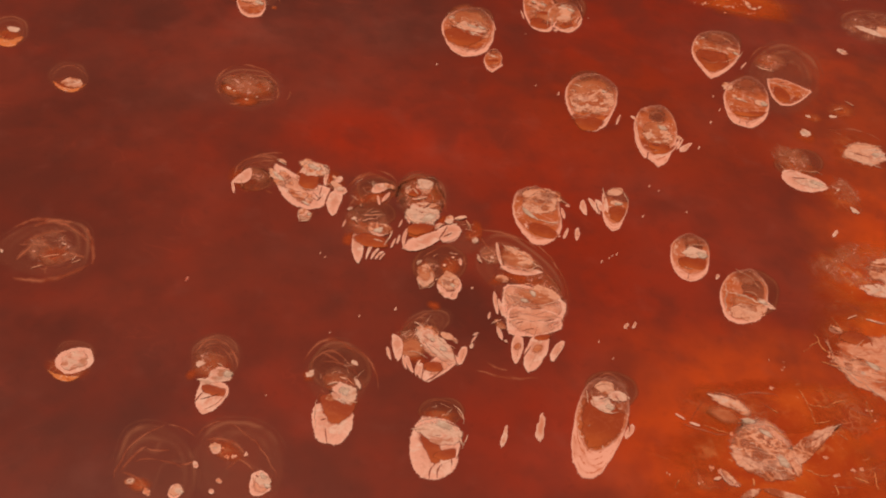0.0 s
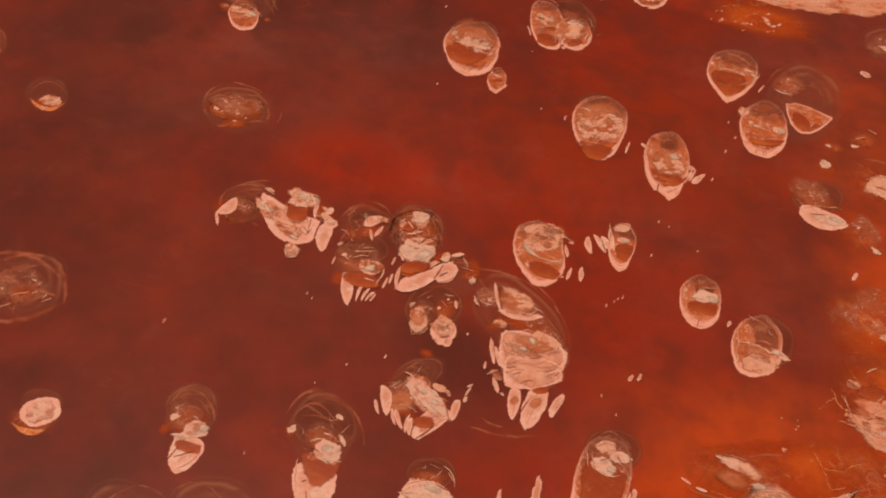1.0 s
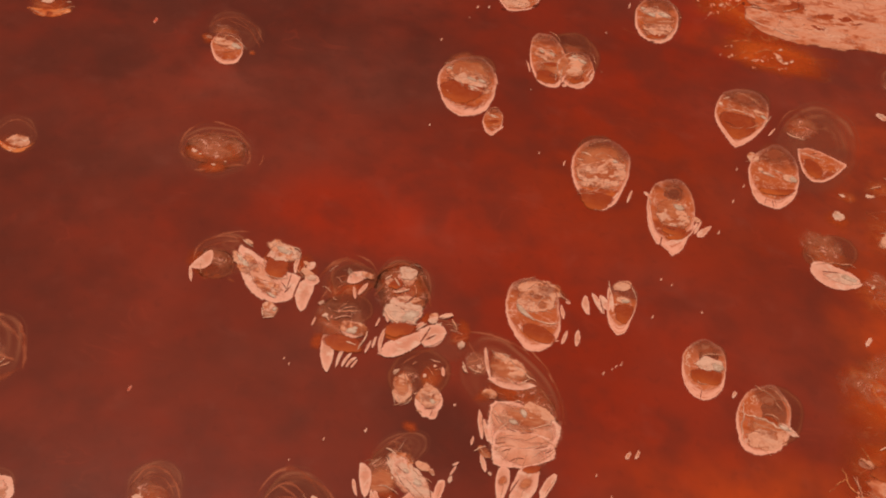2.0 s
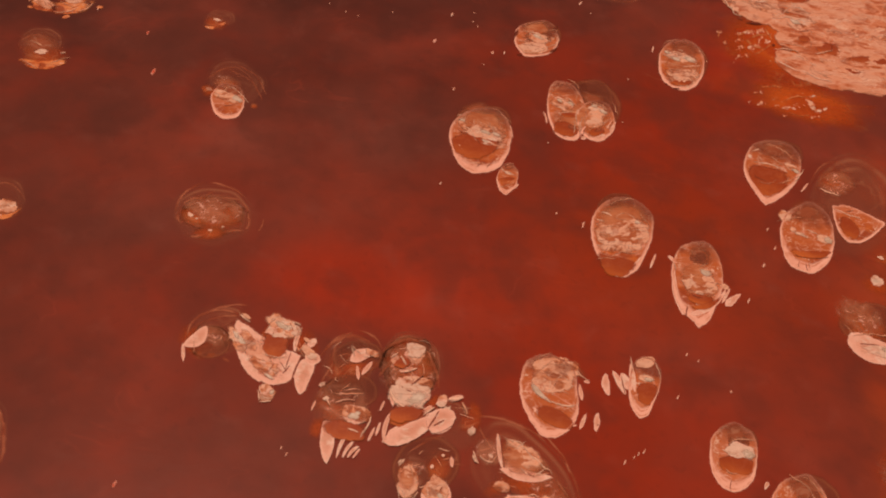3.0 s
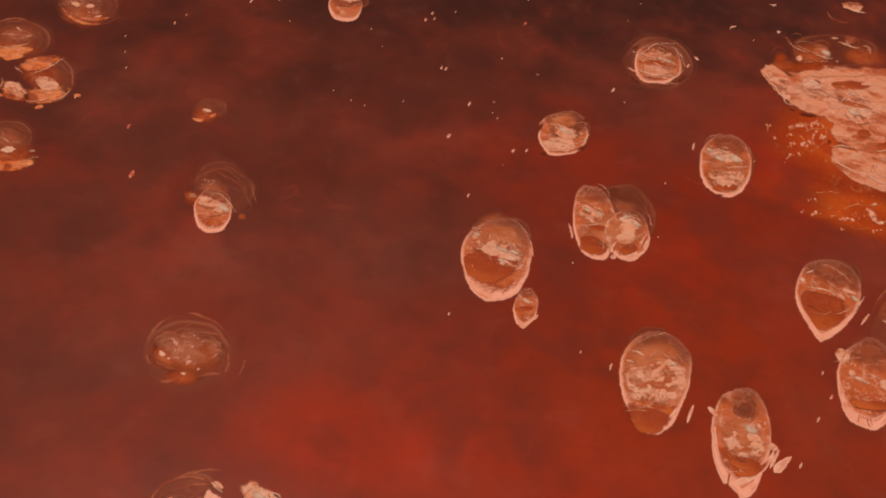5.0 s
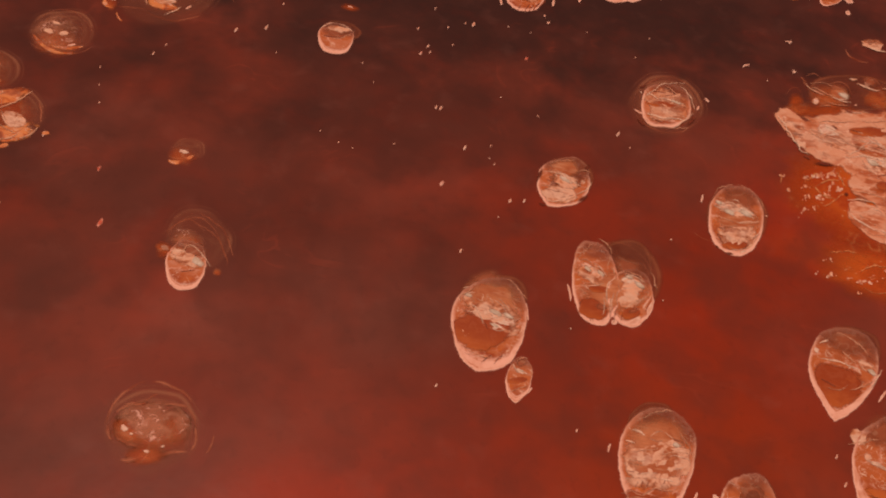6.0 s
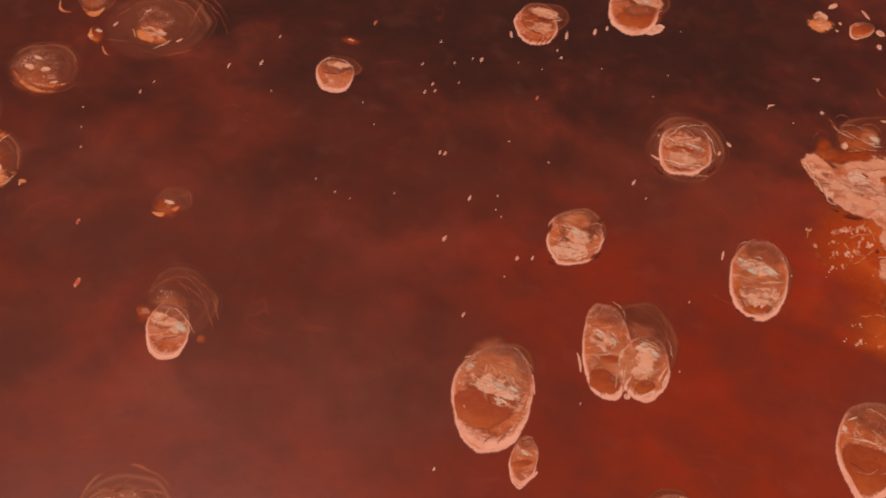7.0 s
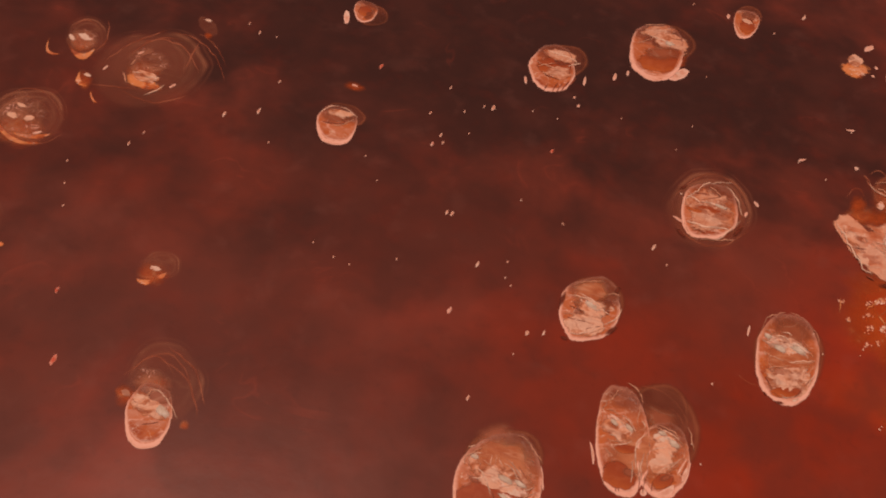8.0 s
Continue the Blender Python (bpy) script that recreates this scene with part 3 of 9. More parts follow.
def oval(name, x, y, length, width, heading, skew, a, b, height, mat, rough=0.05, rings=8, parent=None, foot=None, bend=0.0, fray=1.0, wander=0.0, facet=0.0):
    """A closed-edged lump with an oval, blunt or pointed plan. a and b: how pointed its two ends are. height(r, place): its top."""
    h, k = radians(heading), radians(heading + 90 + skew)
    ax, ay = math.cos(h) * length, math.sin(h) * length
    bx, by = math.cos(k) * width, math.sin(k) * width
    peak = a / (a + b)
    top = peak ** a * (1 - peak) ** b
    size = min(length, width)
    segs = max(24, min(120, int(16 + 7 * (length + width))))
    rings = max(3, min(rings, int(3 + 2.2 * size)))
    seed = random.uniform(-50, 50)
    ox, oy = (parent.location.x, parent.location.y) if parent else (0, 0)
    cs = 0.5 * 0.55 + peak * 0.45
    verts, edges, nears = [], [], []
    deep = max(0.05, 0.5 * math.hypot(ay, by) * 1.0)
    rim = []

    def outline(t):
        s = min(max(0.5 - 0.5 * math.cos(t), 0.0), 1.0)
        return s, (s ** a * (1 - s) ** b) / top * 0.5 * (1 if t % (2 * math.pi) < math.pi else -1)

    sides = random.choice((6, 7, 8))
    corners = [2 * math.pi * (k + random.uniform(-0.3, 0.3)) / sides for k in range(sides)]
    corners.append(corners[0] + 2 * math.pi)
    for i in range(segs):
        t = 2 * math.pi * i / segs
        s, w = outline(t)
        if facet:
            u = t if t >= corners[0] else t + 2 * math.pi
            k = max(q for q in range(sides) if corners[q] <= u)
            v = (u - corners[k]) / (corners[k + 1] - corners[k])
            (s1, w1), (s2, w2) = outline(corners[k]), outline(corners[k + 1])
            s, w = s + facet * (s1 + (s2 - s1) * v - s), w + facet * (w1 + (w2 - w1) * v - w)
        p = Vector((math.cos(t) * 1.5, math.sin(t) * 1.5, seed))
        f = 1 + rough * (1.6 * noise.noise(p) + fray * (1.0 * noise.noise(p * 3.1) + 0.6 * noise.noise(p * 8.0)))
        rim.append((cs + (s - cs) * f, w * f))

    def put(s, w, r, z=None):
        w += bend * 4 * s * (1 - s) + wander * (noise.noise((s * length * 0.9, seed, 0.0)) + 0.5 * noise.noise((s * length * 2.3, seed, 4.0)))
        px, py = x + ax * (s - 0.5) + bx * w, y + ay * (s - 0.5) + by * w
        verts.append((px, py, height(r, Vector((px + ox, py + oy, seed))) if z is None else z))
        edges.append(r)
        nears.append((y - py + 0.2 * (x - px)) / deep)

    put(cs, 0.0, 0.0)
    levels = [1 - (1 - j / rings) ** 1.35 for j in range(1, rings + 1)]
    for r in levels:
        for s, w in rim:
            put(cs + (s - cs) * r, w * r, r)
    if foot is not None:
        for s, w in rim:
            put(cs + (s - cs) * 1.01, w * 1.01, 1.0, foot)
    faces = [(0, 1 + (i + 1) % segs, 1 + i) for i in range(segs)]
    for j in range(rings - (foot is None)):
        o, q = 1 + j * segs, 1 + (j + 1) * segs
        for i in range(segs):
            i2 = (i + 1) % segs
            faces.append((o + i, o + i2, q + i2, q + i))
    me = bpy.data.meshes.new(name)
    me.from_pydata(verts, [], faces)
    me.attributes.new("edge", "FLOAT", "POINT").data.foreach_set("value", edges)
    me.attributes.new("near", "FLOAT", "POINT").data.foreach_set("value", nears)
    bm = bmesh.new()
    bm.from_mesh(me)
    bmesh.ops.recalc_face_normals(bm, faces=bm.faces)
    if sum(f.normal.z for f in bm.faces) < 0:
        bmesh.ops.reverse_faces(bm, faces=bm.faces)
    bm.to_mesh(me)
    bm.free()
    me.shade_smooth()
    me.materials.append(mat)
    ob = new(name, me)
    if parent:
        ob.parent = parent
    return ob


def strip(name, x, y, length, width, heading, skew, z, tall, mat, isle, bend=0.0, wander=0.0, blunt=0.6):
    """A low ridge along a bowed and wavering line, thin at both ends."""
    h, k = radians(heading), radians(heading + 90 + skew)
    ahead, aside = Vector((math.cos(h), math.sin(h), 0)), Vector((math.cos(k), math.sin(k), 0))
    seed = random.uniform(-50, 50)
    count = max(10, min(40, int(6 + 4 * length + 2 * abs(bend * width))))
    verts, edges = [], []
    for i in range(count + 1):
        s = i / count
        full = (4 * s * (1 - s)) ** blunt * (0.8 + 0.45 * noise.noise((s * length * 2.0, seed, 9.0)))
        off = width * bend * 4 * s * (1 - s) + wander * (noise.noise((s * length * 0.7, seed, 0.0)) + 0.45 * noise.noise((s * length * 2.1, seed, 4.0)))
        mid = Vector((x, y, z)) + ahead * length * (s - 0.5) + aside * off
        for v in (-1.0, -0.5, 0.0, 0.5, 1.0):
            p = mid + aside * (0.5 * width * full * v)
            p.z += tall * full * (1 - abs(v))
            verts.append(p)
            edges.append(max(abs(v), 1 - 9 * s, 1 - 9 * (1 - s)))
    faces = [(5 * i + j, 5 * i + j + 5, 5 * i + j + 6, 5 * i + j + 1) for i in range(count) for j in range(4)]
    me = bpy.data.meshes.new(name)
    me.from_pydata(verts, [], [f[::-1] for f in faces])
    me.attributes.new("edge", "FLOAT", "POINT").data.foreach_set("value", edges)
    me.shade_smooth()
    me.materials.append(mat)
    ob = new(name, me)
    ob.parent = isle
    return ob


def rise(isle, tall=0.0, over=False):
    """Each further layer of an island lies a little above the one before, and a pool above the folds that it fills."""
    step_of[isle] += 1
    z = 0.010 + 0.0018 * step_of[isle] + (relief_of.get(isle, 0.0) if over else 0.0)
    relief_of[isle] = max(relief_of.get(isle, 0.0), 0.6 * tall)
    return z


def on_top(isle):
    return 0.014 + 0.0018 * step_of[isle] + relief_of.get(isle, 0.0)


def sunk(isle):
    step_of[isle] += 1
    return 0.003 + 0.0015 * step_of[isle]


def shelf(isle, x, y, length, width, heading, skew, a=0.5, b=0.5):
    z = sunk(isle)
    return oval("submerged_shelf", x, y, length, width, heading, skew, a, b, lambda r, p: z + 0.012 * (1 - r * r), SHELF, 0.06, 10, isle, fray=0.15)


def apron(isle, x, y, length, width, heading, skew, a=0.5, b=0.5):
    z = sunk(isle)
    return oval("drowned_apron", x, y, length, width, heading, skew, a, b, lambda r, p: z + 0.012 * (1 - r * r), APRON, 0.05, 10, isle, fray=0.3)


def film(isle, x, y, length, width, heading, skew, a=0.5, b=0.5, bend=0.0):
    z = sunk(isle)
    return oval("algae_film", x, y, length, width, heading, skew, a, b, lambda r, p: z + 0.012 * (1 - r * r), FILM, 0.10, 8, isle, None, fray=0.5, bend=bend)


def ridge(isle, x, y, length, width, heading, skew, a=0.45, b=0.45, bend=0.0):
    return strip("drowned_ridge", x, y, length, width, heading, skew, sunk(isle), 0.006, RIDGE, isle, bend, 0.06 + 0.02 * length, a)


def stain(isle, x, y, length, width, heading, skew, a=0.5, b=0.5, bend=0.0):
    z = sunk(isle)
    return oval("algae_stain", x, y, length, width, heading, skew, a, b, lambda r, p: z + 0.012 * (1 - r * r), STAIN, 0.10, 6, isle, None, bend=bend)


def shoal(isle, x, y, length, width, heading, skew, a=0.5, b=0.5):
    z = sunk(isle)
    return oval("orange_shoal", x, y, length, width, heading, skew, a, b, lambda r, p: z + 0.004 * (1 - r * r), SHOAL, 0.12, 8, isle, None)


def flat(z, lip):
    def height(r, p):
        return z + 0.002 * noise.noise(p * 1.3) + lip * math.exp(-((r - 0.93) / 0.05) ** 2) - (0.012 * ((r - 0.95) / 0.05) ** 2 if r > 0.95 else 0)
    return height


def plate(isle, x, y, length, width, heading, skew, a=0.5, b=0.5, bend=0.0):
    return oval("salt_plate", x, y, length, width, heading, skew, a, b, flat(rise(isle), 0.012), PLATE, 0.05, 12, isle, bend=bend, fray=0.6, facet=0.55 if min(length, width) < 2.4 else 0.2)


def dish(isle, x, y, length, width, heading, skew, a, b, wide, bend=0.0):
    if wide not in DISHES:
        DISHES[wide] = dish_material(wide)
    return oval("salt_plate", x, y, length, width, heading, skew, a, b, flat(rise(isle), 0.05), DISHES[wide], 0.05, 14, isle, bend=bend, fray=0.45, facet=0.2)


def fill(isle, x, y, length, width, heading, skew, a=0.5, b=0.5, bend=0.0):
    z = rise(isle)
    return oval("salt_cover", x, y, length, width, heading, skew, a, b, lambda r, p: z + 0.004 * (1 - r), COVER, 0.10, 8, isle, bend=bend)


def stained_plate(isle, x, y, length, width, heading, skew, a=0.5, b=0.5, bend=0.0):
    return oval("stained_plate", x, y, length, width, heading, skew, a, b, flat(rise(isle), 0.04), STAINED, 0.07, 10, isle, bend=bend)


def sliver(isle, x, y, length, width, heading, skew, a=0.6, b=0.6, bend=0.0):
    return oval("salt_sliver", x, y, length, width, heading, skew, a, b, flat(rise(isle), 0.012), PLATE, 0.08, 5, isle, bend=bend, facet=0.35)


def pool(isle, x, y, length, width, heading, skew, a=0.5, b=0.5, bend=0.0):
    z = rise(isle, over=True)
    return oval("brine_pool", x, y, length, width, heading, skew, a, b, lambda r, p: z, POOL, 0.08, 8, isle, bend=bend)


def deep(isle, x, y, length, width, heading, skew, a=0.5, b=0.5, bend=0.0):
    z = rise(isle, over=True)
    return oval("brine_pool", x, y, length, width, heading, skew, a, b, lambda r, p: z, DEEP_POOL, 0.06, 8, isle, bend=bend)


def grey(isle, x, y, length, width, heading, skew, a=0.5, b=0.5, bend=0.0):
    z = rise(isle, over=True)
    return oval("grey_crust", x, y, length, width, heading, skew, a, b, lambda r, p: z + 0.05 * (1 - r * r) * (1 + noise.noise(p * 1.5)), GREY, 0.14, 10, isle, bend=bend, facet=0.55)


def skin(isle, x, y, length, width, heading, skew, a=0.5, b=0.5, bend=0.0):
    z = rise(isle, 0.06)
    return oval("salt_skin", x, y, length, width, heading, skew, a, b, bumpy(z, 0.06, 0.5), SKIN, 0.07, 14, isle, fray=0.4, bend=bend)


def wire(isle, x, y, length, width, heading, skew, bend=0.0):
    return strip("salt_ridge", x, y, length, width, heading, skew, on_top(isle), 0.006 + 0.08 * width, WIRE, isle, bend, 0.05 + 0.06 * length)


# tan ridges; on the large rough island they also paint wrinkle shading
def line(isle, x, y, length, width, heading, skew, bend=0.0):
    return strip("tan_ridge", x, y, length, width, heading, skew, on_top(isle), 0.006 + 0.08 * width, LINE, isle, bend, 0.05 + 0.07 * length)


def amber(isle, x, y, length, width, heading, skew, bend=0.0):
    return strip("amber_ridge", x, y, length, width, heading, skew, min(on_top(isle), 0.05), 0.006 + 0.04 * width, AMBER, isle, bend, 0.05 + 0.10 * length)


def streaks(isle, x, y, length, width, heading, skew, count):
    """Many small ridges, combed one way over a bank."""
    h, k = radians(heading), radians(heading + 90 + skew)
    for _ in range(count):
        s, w = random.uniform(-0.46, 0.46), random.uniform(-0.5, 0.5)
        w *= math.sqrt(1 - (2 * s) ** 2)
        px = x + math.cos(h) * length * s + math.cos(k) * width * w
        py = y + math.sin(h) * length * s + math.sin(k) * width * w
        kind = wire if random.random() < 0.35 else line
        kind(isle, px, py, random.uniform(0.8, 3.4), random.uniform(0.10, 0.24), heading + random.gauss(0, 9), skew, random.uniform(-2.0, 2.0))


def wisps(isle, x, y, length, width, heading, skew, count):
    """Short curved threads of salt, most of them drowned, all over a mound."""
    h, k = radians(heading), radians(heading + 90 + skew)
    for _ in range(count):
        t, r = random.uniform(0, 2 * math.pi), 0.46 * math.sqrt(random.random())
        px = x + math.cos(h) * length * r * math.cos(t) + math.cos(k) * width * r * math.sin(t)
        py = y + math.sin(h) * length * r * math.cos(t) + math.sin(k) * width * r * math.sin(t)
        kind = random.choice((ridge, ridge, ridge, line, line, wire))
        wide = random.uniform(0.12, 0.3) if kind is ridge else random.uniform(0.08, 0.16)
        kind(isle, px, py, random.uniform(0.5, 1.9), wide, heading + random.gauss(0, 45), 0, bend=random.uniform(-2.5, 2.5))


def crumbs(isle, x, y, length, width, heading, skew, count):
    """A loose row of small salt lumps."""
    h, k = radians(heading), radians(heading + 90 + skew)
    for _ in range(count):
        s, w = random.uniform(-0.5, 0.5), random.gauss(0, 0.25)
        px = x + math.cos(h) * length * s + math.cos(k) * width * w
        py = y + math.sin(h) * length * s + math.sin(k) * width * w
        size = 0.12 + 0.22 * random.random() ** 2
        oval("salt_lump", px, py, size * random.uniform(1.0, 1.9), size, random.uniform(20, 110), 0, 0.5, 0.5, lambda r, p: 0.03 + 0.03 * (1 - r * r), LUMP, 0.3, 3, isle)


def veil(isle, x, y, length, width, heading, skew, a=0.5, b=0.5, bend=0.0):
    z = rise(isle)
    return oval("salt_film", x, y, length, width, heading, skew, a, b, lambda r, p: z + 0.01 * (1 - r * r), VEIL, 0.10, 8, isle, bend=bend)


def notch(isle, x, y, length, width, heading, skew, a=0.5, b=0.5, bend=0.0):
    z = on_top(isle) + 0.003
    return oval("dark_brine", x, y, length, width, heading, skew, a, b, lambda r, p: z, NOTCH, 0.14, 6, isle, bend=bend)


def hollow(isle, x, y, length, width, heading, skew, a=0.5, b=0.5, bend=0.0):
    z = rise(isle, over=True)
    return oval("brown_hollow", x, y, length, width, heading, skew, a, b, lambda r, p: z, HOLLOW, 0.08, 8, isle, bend=bend)


def crack(isle, x, y, length, width, heading, skew, a=0.5, b=0.5, bend=0.0):
    return strip("crack", x, y, length, 1.15 * width, heading, skew, on_top(isle) + 0.004, 0.0, CRACK, isle, bend, 0.06, a)


def bumpy(z, tall, fold):
    def height(r, p):
        q = Vector((p.x * 0.91 + p.y * 0.41, (p.y * 0.91 - p.x * 0.41) * 1.8, p.z)) * fold
        ridge = 1 - 2 * abs(noise.noise(q)) + 0.5 * (1 - 2 * abs(noise.noise(q * 2.3))) + 0.4 * noise.noise(q * 5)
        return z + tall * (1 - r ** 3) * (0.35 + 0.5 * ridge)
    return height


def crust(isle, x, y, length, width, heading, skew, a=0.5, b=0.5, bend=0.0):
    tall = min(0.09, 0.02 + 0.02 * min(length, width))
    return oval("salt_crust", x, y, length, width, heading, skew, a, b, bumpy(rise(isle, tall), tall, 0.75), CRUST, 0.12 if min(length, width) > 1.2 else 0.26, 16, isle, bend=bend, facet=0.55)


def fold(isle, x, y, length, width, heading, skew, a=0.5, b=0.5, bend=0.0):
    tall = min(0.07, 0.02 + 0.015 * min(length, width))
    return oval("crust_fold", x, y, length, width, heading, skew, a, b, bumpy(rise(isle, tall), tall, 0.75), MILD, 0.16, 14, isle, bend=bend, facet=0.55)


def ochre_crust(isle, x, y, length, width, heading, skew, a=0.5, b=0.5, bend=0.0):
    tall = min(0.07, 0.02 + 0.015 * min(length, width))
    return oval("ochre_crust", x, y, length, width, heading, skew, a, b, bumpy(rise(isle, tall), tall, 0.7), OCHRE, 0.14, 16, isle, bend=bend, facet=0.55)


def rough(isle, x, y, length, width, heading, skew, a=0.5, b=0.5, bend=0.0):
    tall = min(0.07, 0.015 + 0.015 * min(length, width))
    return oval("wrinkled_crust", x, y, length, width, heading, skew, a, b, bumpy(rise(isle, tall), tall, 0.6), ROUGH, 0.10, 18, isle, bend=bend, facet=0.55)


def bank(isle, x, y, length, width, heading, skew, a=0.5, b=0.5, bend=0.0):
    return oval("salt_bank", x, y, length, width, heading, skew, a, b, bumpy(rise(isle, 0.1), 0.1, 0.35), BANK, 0.08, 24, isle, bend=bend)


def flake(x, y, length, width, heading):
    ob = oval("salt_flake", 0, 0, length, width, heading, 0, 0.6, 0.6, flat(0.03, 0.0), FLAKE, 0.26, 3, foot=-0.05)
    ob.location = (x, y, 0)
    return tagged(ob, "small white salt flake floating on red brine", "salt flake", "scattered salt flakes")


def red_tuft(x, y, length, width, heading):
    ob = oval("algae_tuft", 0, 0, length, width, heading, 0, 0.5, 0.5, lambda r, p: 0.1 - 0.1 * r * r, TUFT, 0.12, 4, foot=-0.05)
    ob.location = (x, y, 0)
    return tagged(ob, "small bright red algae tuft on dark brine", "algae tuft", "red algae tufts")


isle = island(-45.34, 111.98, "small salt mound with an orange algae rim in shallow red brine")
shelf(isle, -0.06, 0.21, 5.01, 7.22, 10, 5)
film(isle, 0.07, -0.50, 4.17, 4.78, 13, 3)
stained_plate(isle, -0.13, -0.77, 4.34, 1.90, 7, 8, 0.62, 0.62, -0.875)
crust(isle, 0.27, 0.63, 1.98, 1.43, -4, 15)
ridge(isle, -0.13, 0.44, 4.47, 0.36, 1, 12, 0.45, 0.45, 8)

isle = island(-35.85, 103.50, "sunken salt mound with orange edge under red water")
shelf(isle, -0.38, 0.70, 5.35, 6.79, -0, 10)
film(isle, 0.06, -0.56, 4.42, 3.26, 6, 6)
stained_plate(isle, -0.17, -0.05, 4.37, 0.98, -2, 12, 0.62, 0.62, -1.77778)
ridge(isle, -0.19, 0.17, 4.86, 0.33, 4, 8, 0.45, 0.45, 8.66667)
rough(isle, 0.30, -0.19, 2.75, 2.40, 5, 7)
crust(isle, 0.40, -0.07, 1.98, 0.98, 3, 8)

isle = island(-15.07, 104.90, "oval sunken salt mound showing brown rings under water")
shelf(isle, 0.12, 0.43, 9.06, 9.34, 9, 3)
shelf(isle, 0.34, 0.16, 7.38, 6.86, 8, 3)
stain(isle, -1.83, -0.05, 3.50, 2.86, -13, 12)
stain(isle, 0.17, -2.15, 3.91, 2.36, 9, 4)
stain(isle, -2.19, 0.37, 1.65, 2.00, -5, 10)
stain(isle, 1.98, 0.91, 2.76, 4.02, -5, 8)
ridge(isle, -2.63, 2.50, 5.74, 0.54, 65, -16, 0.45, 0.45, 1.90)
ridge(isle, 0.70, 4.22, 4.42, 0.57, -19, 13, 0.45, 0.45, 1.19)
ridge(isle, -2.23, 2.10, 2.61, 0.49, 28, -4, 0.45, 0.45, 0.71)
ridge(isle, -1.93, 2.64, 2.12, 0.49, 13, 2)
ridge(isle, -0.82, 3.25, 1.82, 0.38, 53, -14, 0.45, 0.45, 0.54)
ridge(isle, -0.74, 2.91, 0.78, 0.39, 30, -5)
ridge(isle, 0.14, 2.84, 1.09, 0.34, 73, -16)
ridge(isle, 1.42, 2.98, 2.27, 0.58, 2, 6, 0.45, 0.45, 0.36)
ridge(isle, 2.95, 2.18, 2.02, 0.40, -53, 12, 0.45, 0.45, 0.57)
ridge(isle, 3.58, 0.22, 2.56, 0.45, -83, -5, 0.45, 0.45, 0.71)
ridge(isle, 1.78, -2.03, 4.10, 0.64, -156, -2, 0.45, 0.45, -0.61)
ridge(isle, 2.71, 1.03, 1.31, 0.36, 56, -13)
ridge(isle, 2.19, -0.08, 1.50, 0.33, 73, -14, 0.45, 0.45, 0.36)
ridge(isle, -0.16, 0.84, 2.09, 0.34, -36, 15)
ridge(isle, -2.22, 1.61, 2.11, 0.29, -159, -1)
ridge(isle, -0.54, 1.33, 0.70, 0.32, 86, -13)
ridge(isle, -3.18, -0.40, 1.67, 0.58, -65, 3, 0.45, 0.45, -0.36)
ridge(isle, -1.32, -1.05, 2.87, 0.72, -13, 12, 0.45, 0.45, -0.27)
ridge(isle, 0.41, -0.71, 1.22, 0.32, -41, 14, 0.45, 0.45, 0.71)
ridge(isle, 0.71, -1.53, 0.92, 0.34, -111, -14, 0.45, 0.45, 0.54)
ridge(isle, -0.72, -2.43, 2.08, 0.83, 24, -1, 0.45, 0.45, -0.24)
ridge(isle, 5.15, -0.15, 1.96, 0.31, 82, -11, 0.45, 0.45, -0.54)
film(isle, 0.06, 0.60, 7.35, 6.18, -1, 8)
film(isle, -1.66, -0.09, 3.28, 2.56, -18, 13)
film(isle, 0.44, -1.98, 3.71, 1.97, 9, 4)
veil(isle, 0.06, 1.29, 6.66, 4.06, -3, 8)
crust(isle, -2.19, 0.13, 0.81, 0.68, -26, 15)
crust(isle, -1.47, -0.30, 0.38, 0.27, -1, 8)
line(isle, 0.17, -0.38, 0.64, 0.19, -23, 14, 1.00)
crust(isle, 0.24, -1.71, 0.58, 0.33, 2, 6)
crust(isle, 1.41, -1.02, 0.38, 0.27, 30, -5)

isle = island(-16.81, 125.07, "pale pink salt plate with a sunken ringed shelf behind it")
shelf(isle, 0.21, 1.67, 7.10, 9.04, 12, 4)
stain(isle, -2.29, -0.34, 2.62, 2.53, -25, 15)
ridge(isle, 0.03, 0.49, 7.14, 0.38, -11, 12, 0.45, 0.45, 10.48)
ridge(isle, 1.41, 1.25, 7.12, 0.34, -47, 12, 0.45, 0.45, 3.49)
ridge(isle, 1.79, 2.65, 7.19, 0.30, -48, 12, 0.45, 0.45, 3.11)
ridge(isle, -0.82, 1.93, 3.94, 0.35, 8, 5, 0.45, 0.45, 6.23)
film(isle, -2.90, 0.01, 1.39, 1.44, -15, 13)
film(isle, 3.03, -1.91, 1.07, 1.21, -1, 7)
film(isle, -0.70, 1.30, 3.68, 3.15, -3, 9)
veil(isle, -0.91, 1.58, 3.93, 2.79, -2, 9)
dish(isle, -0.03, -1.73, 6.44, 4.04, 96, -9, 0.45, 0.35, 0.25)
hollow(isle, 0.27, 0.24, 3.18, 2.12, 1, 8)
grey(isle, 0.83, -1.04, 2.55, 1.14, -27, 14)
rough(isle, -0.10, -0.99, 4.20, 2.02, -14, 12, 0.4, 0.4)
fold(isle, -0.98, -0.41, 2.13, 1.44, -12, 12)
line(isle, -0.99, -0.34, 2.52, 0.18, 65, -14)
wire(isle, 0.95, -0.28, 3.77, 0.17, -36, 14, 1.33)
rough(isle, -2.50, 0.03, 1.21, 0.83, -19, 14)
crack(isle, 0.34, -2.35, 1.47, 0.12, 21, 0)

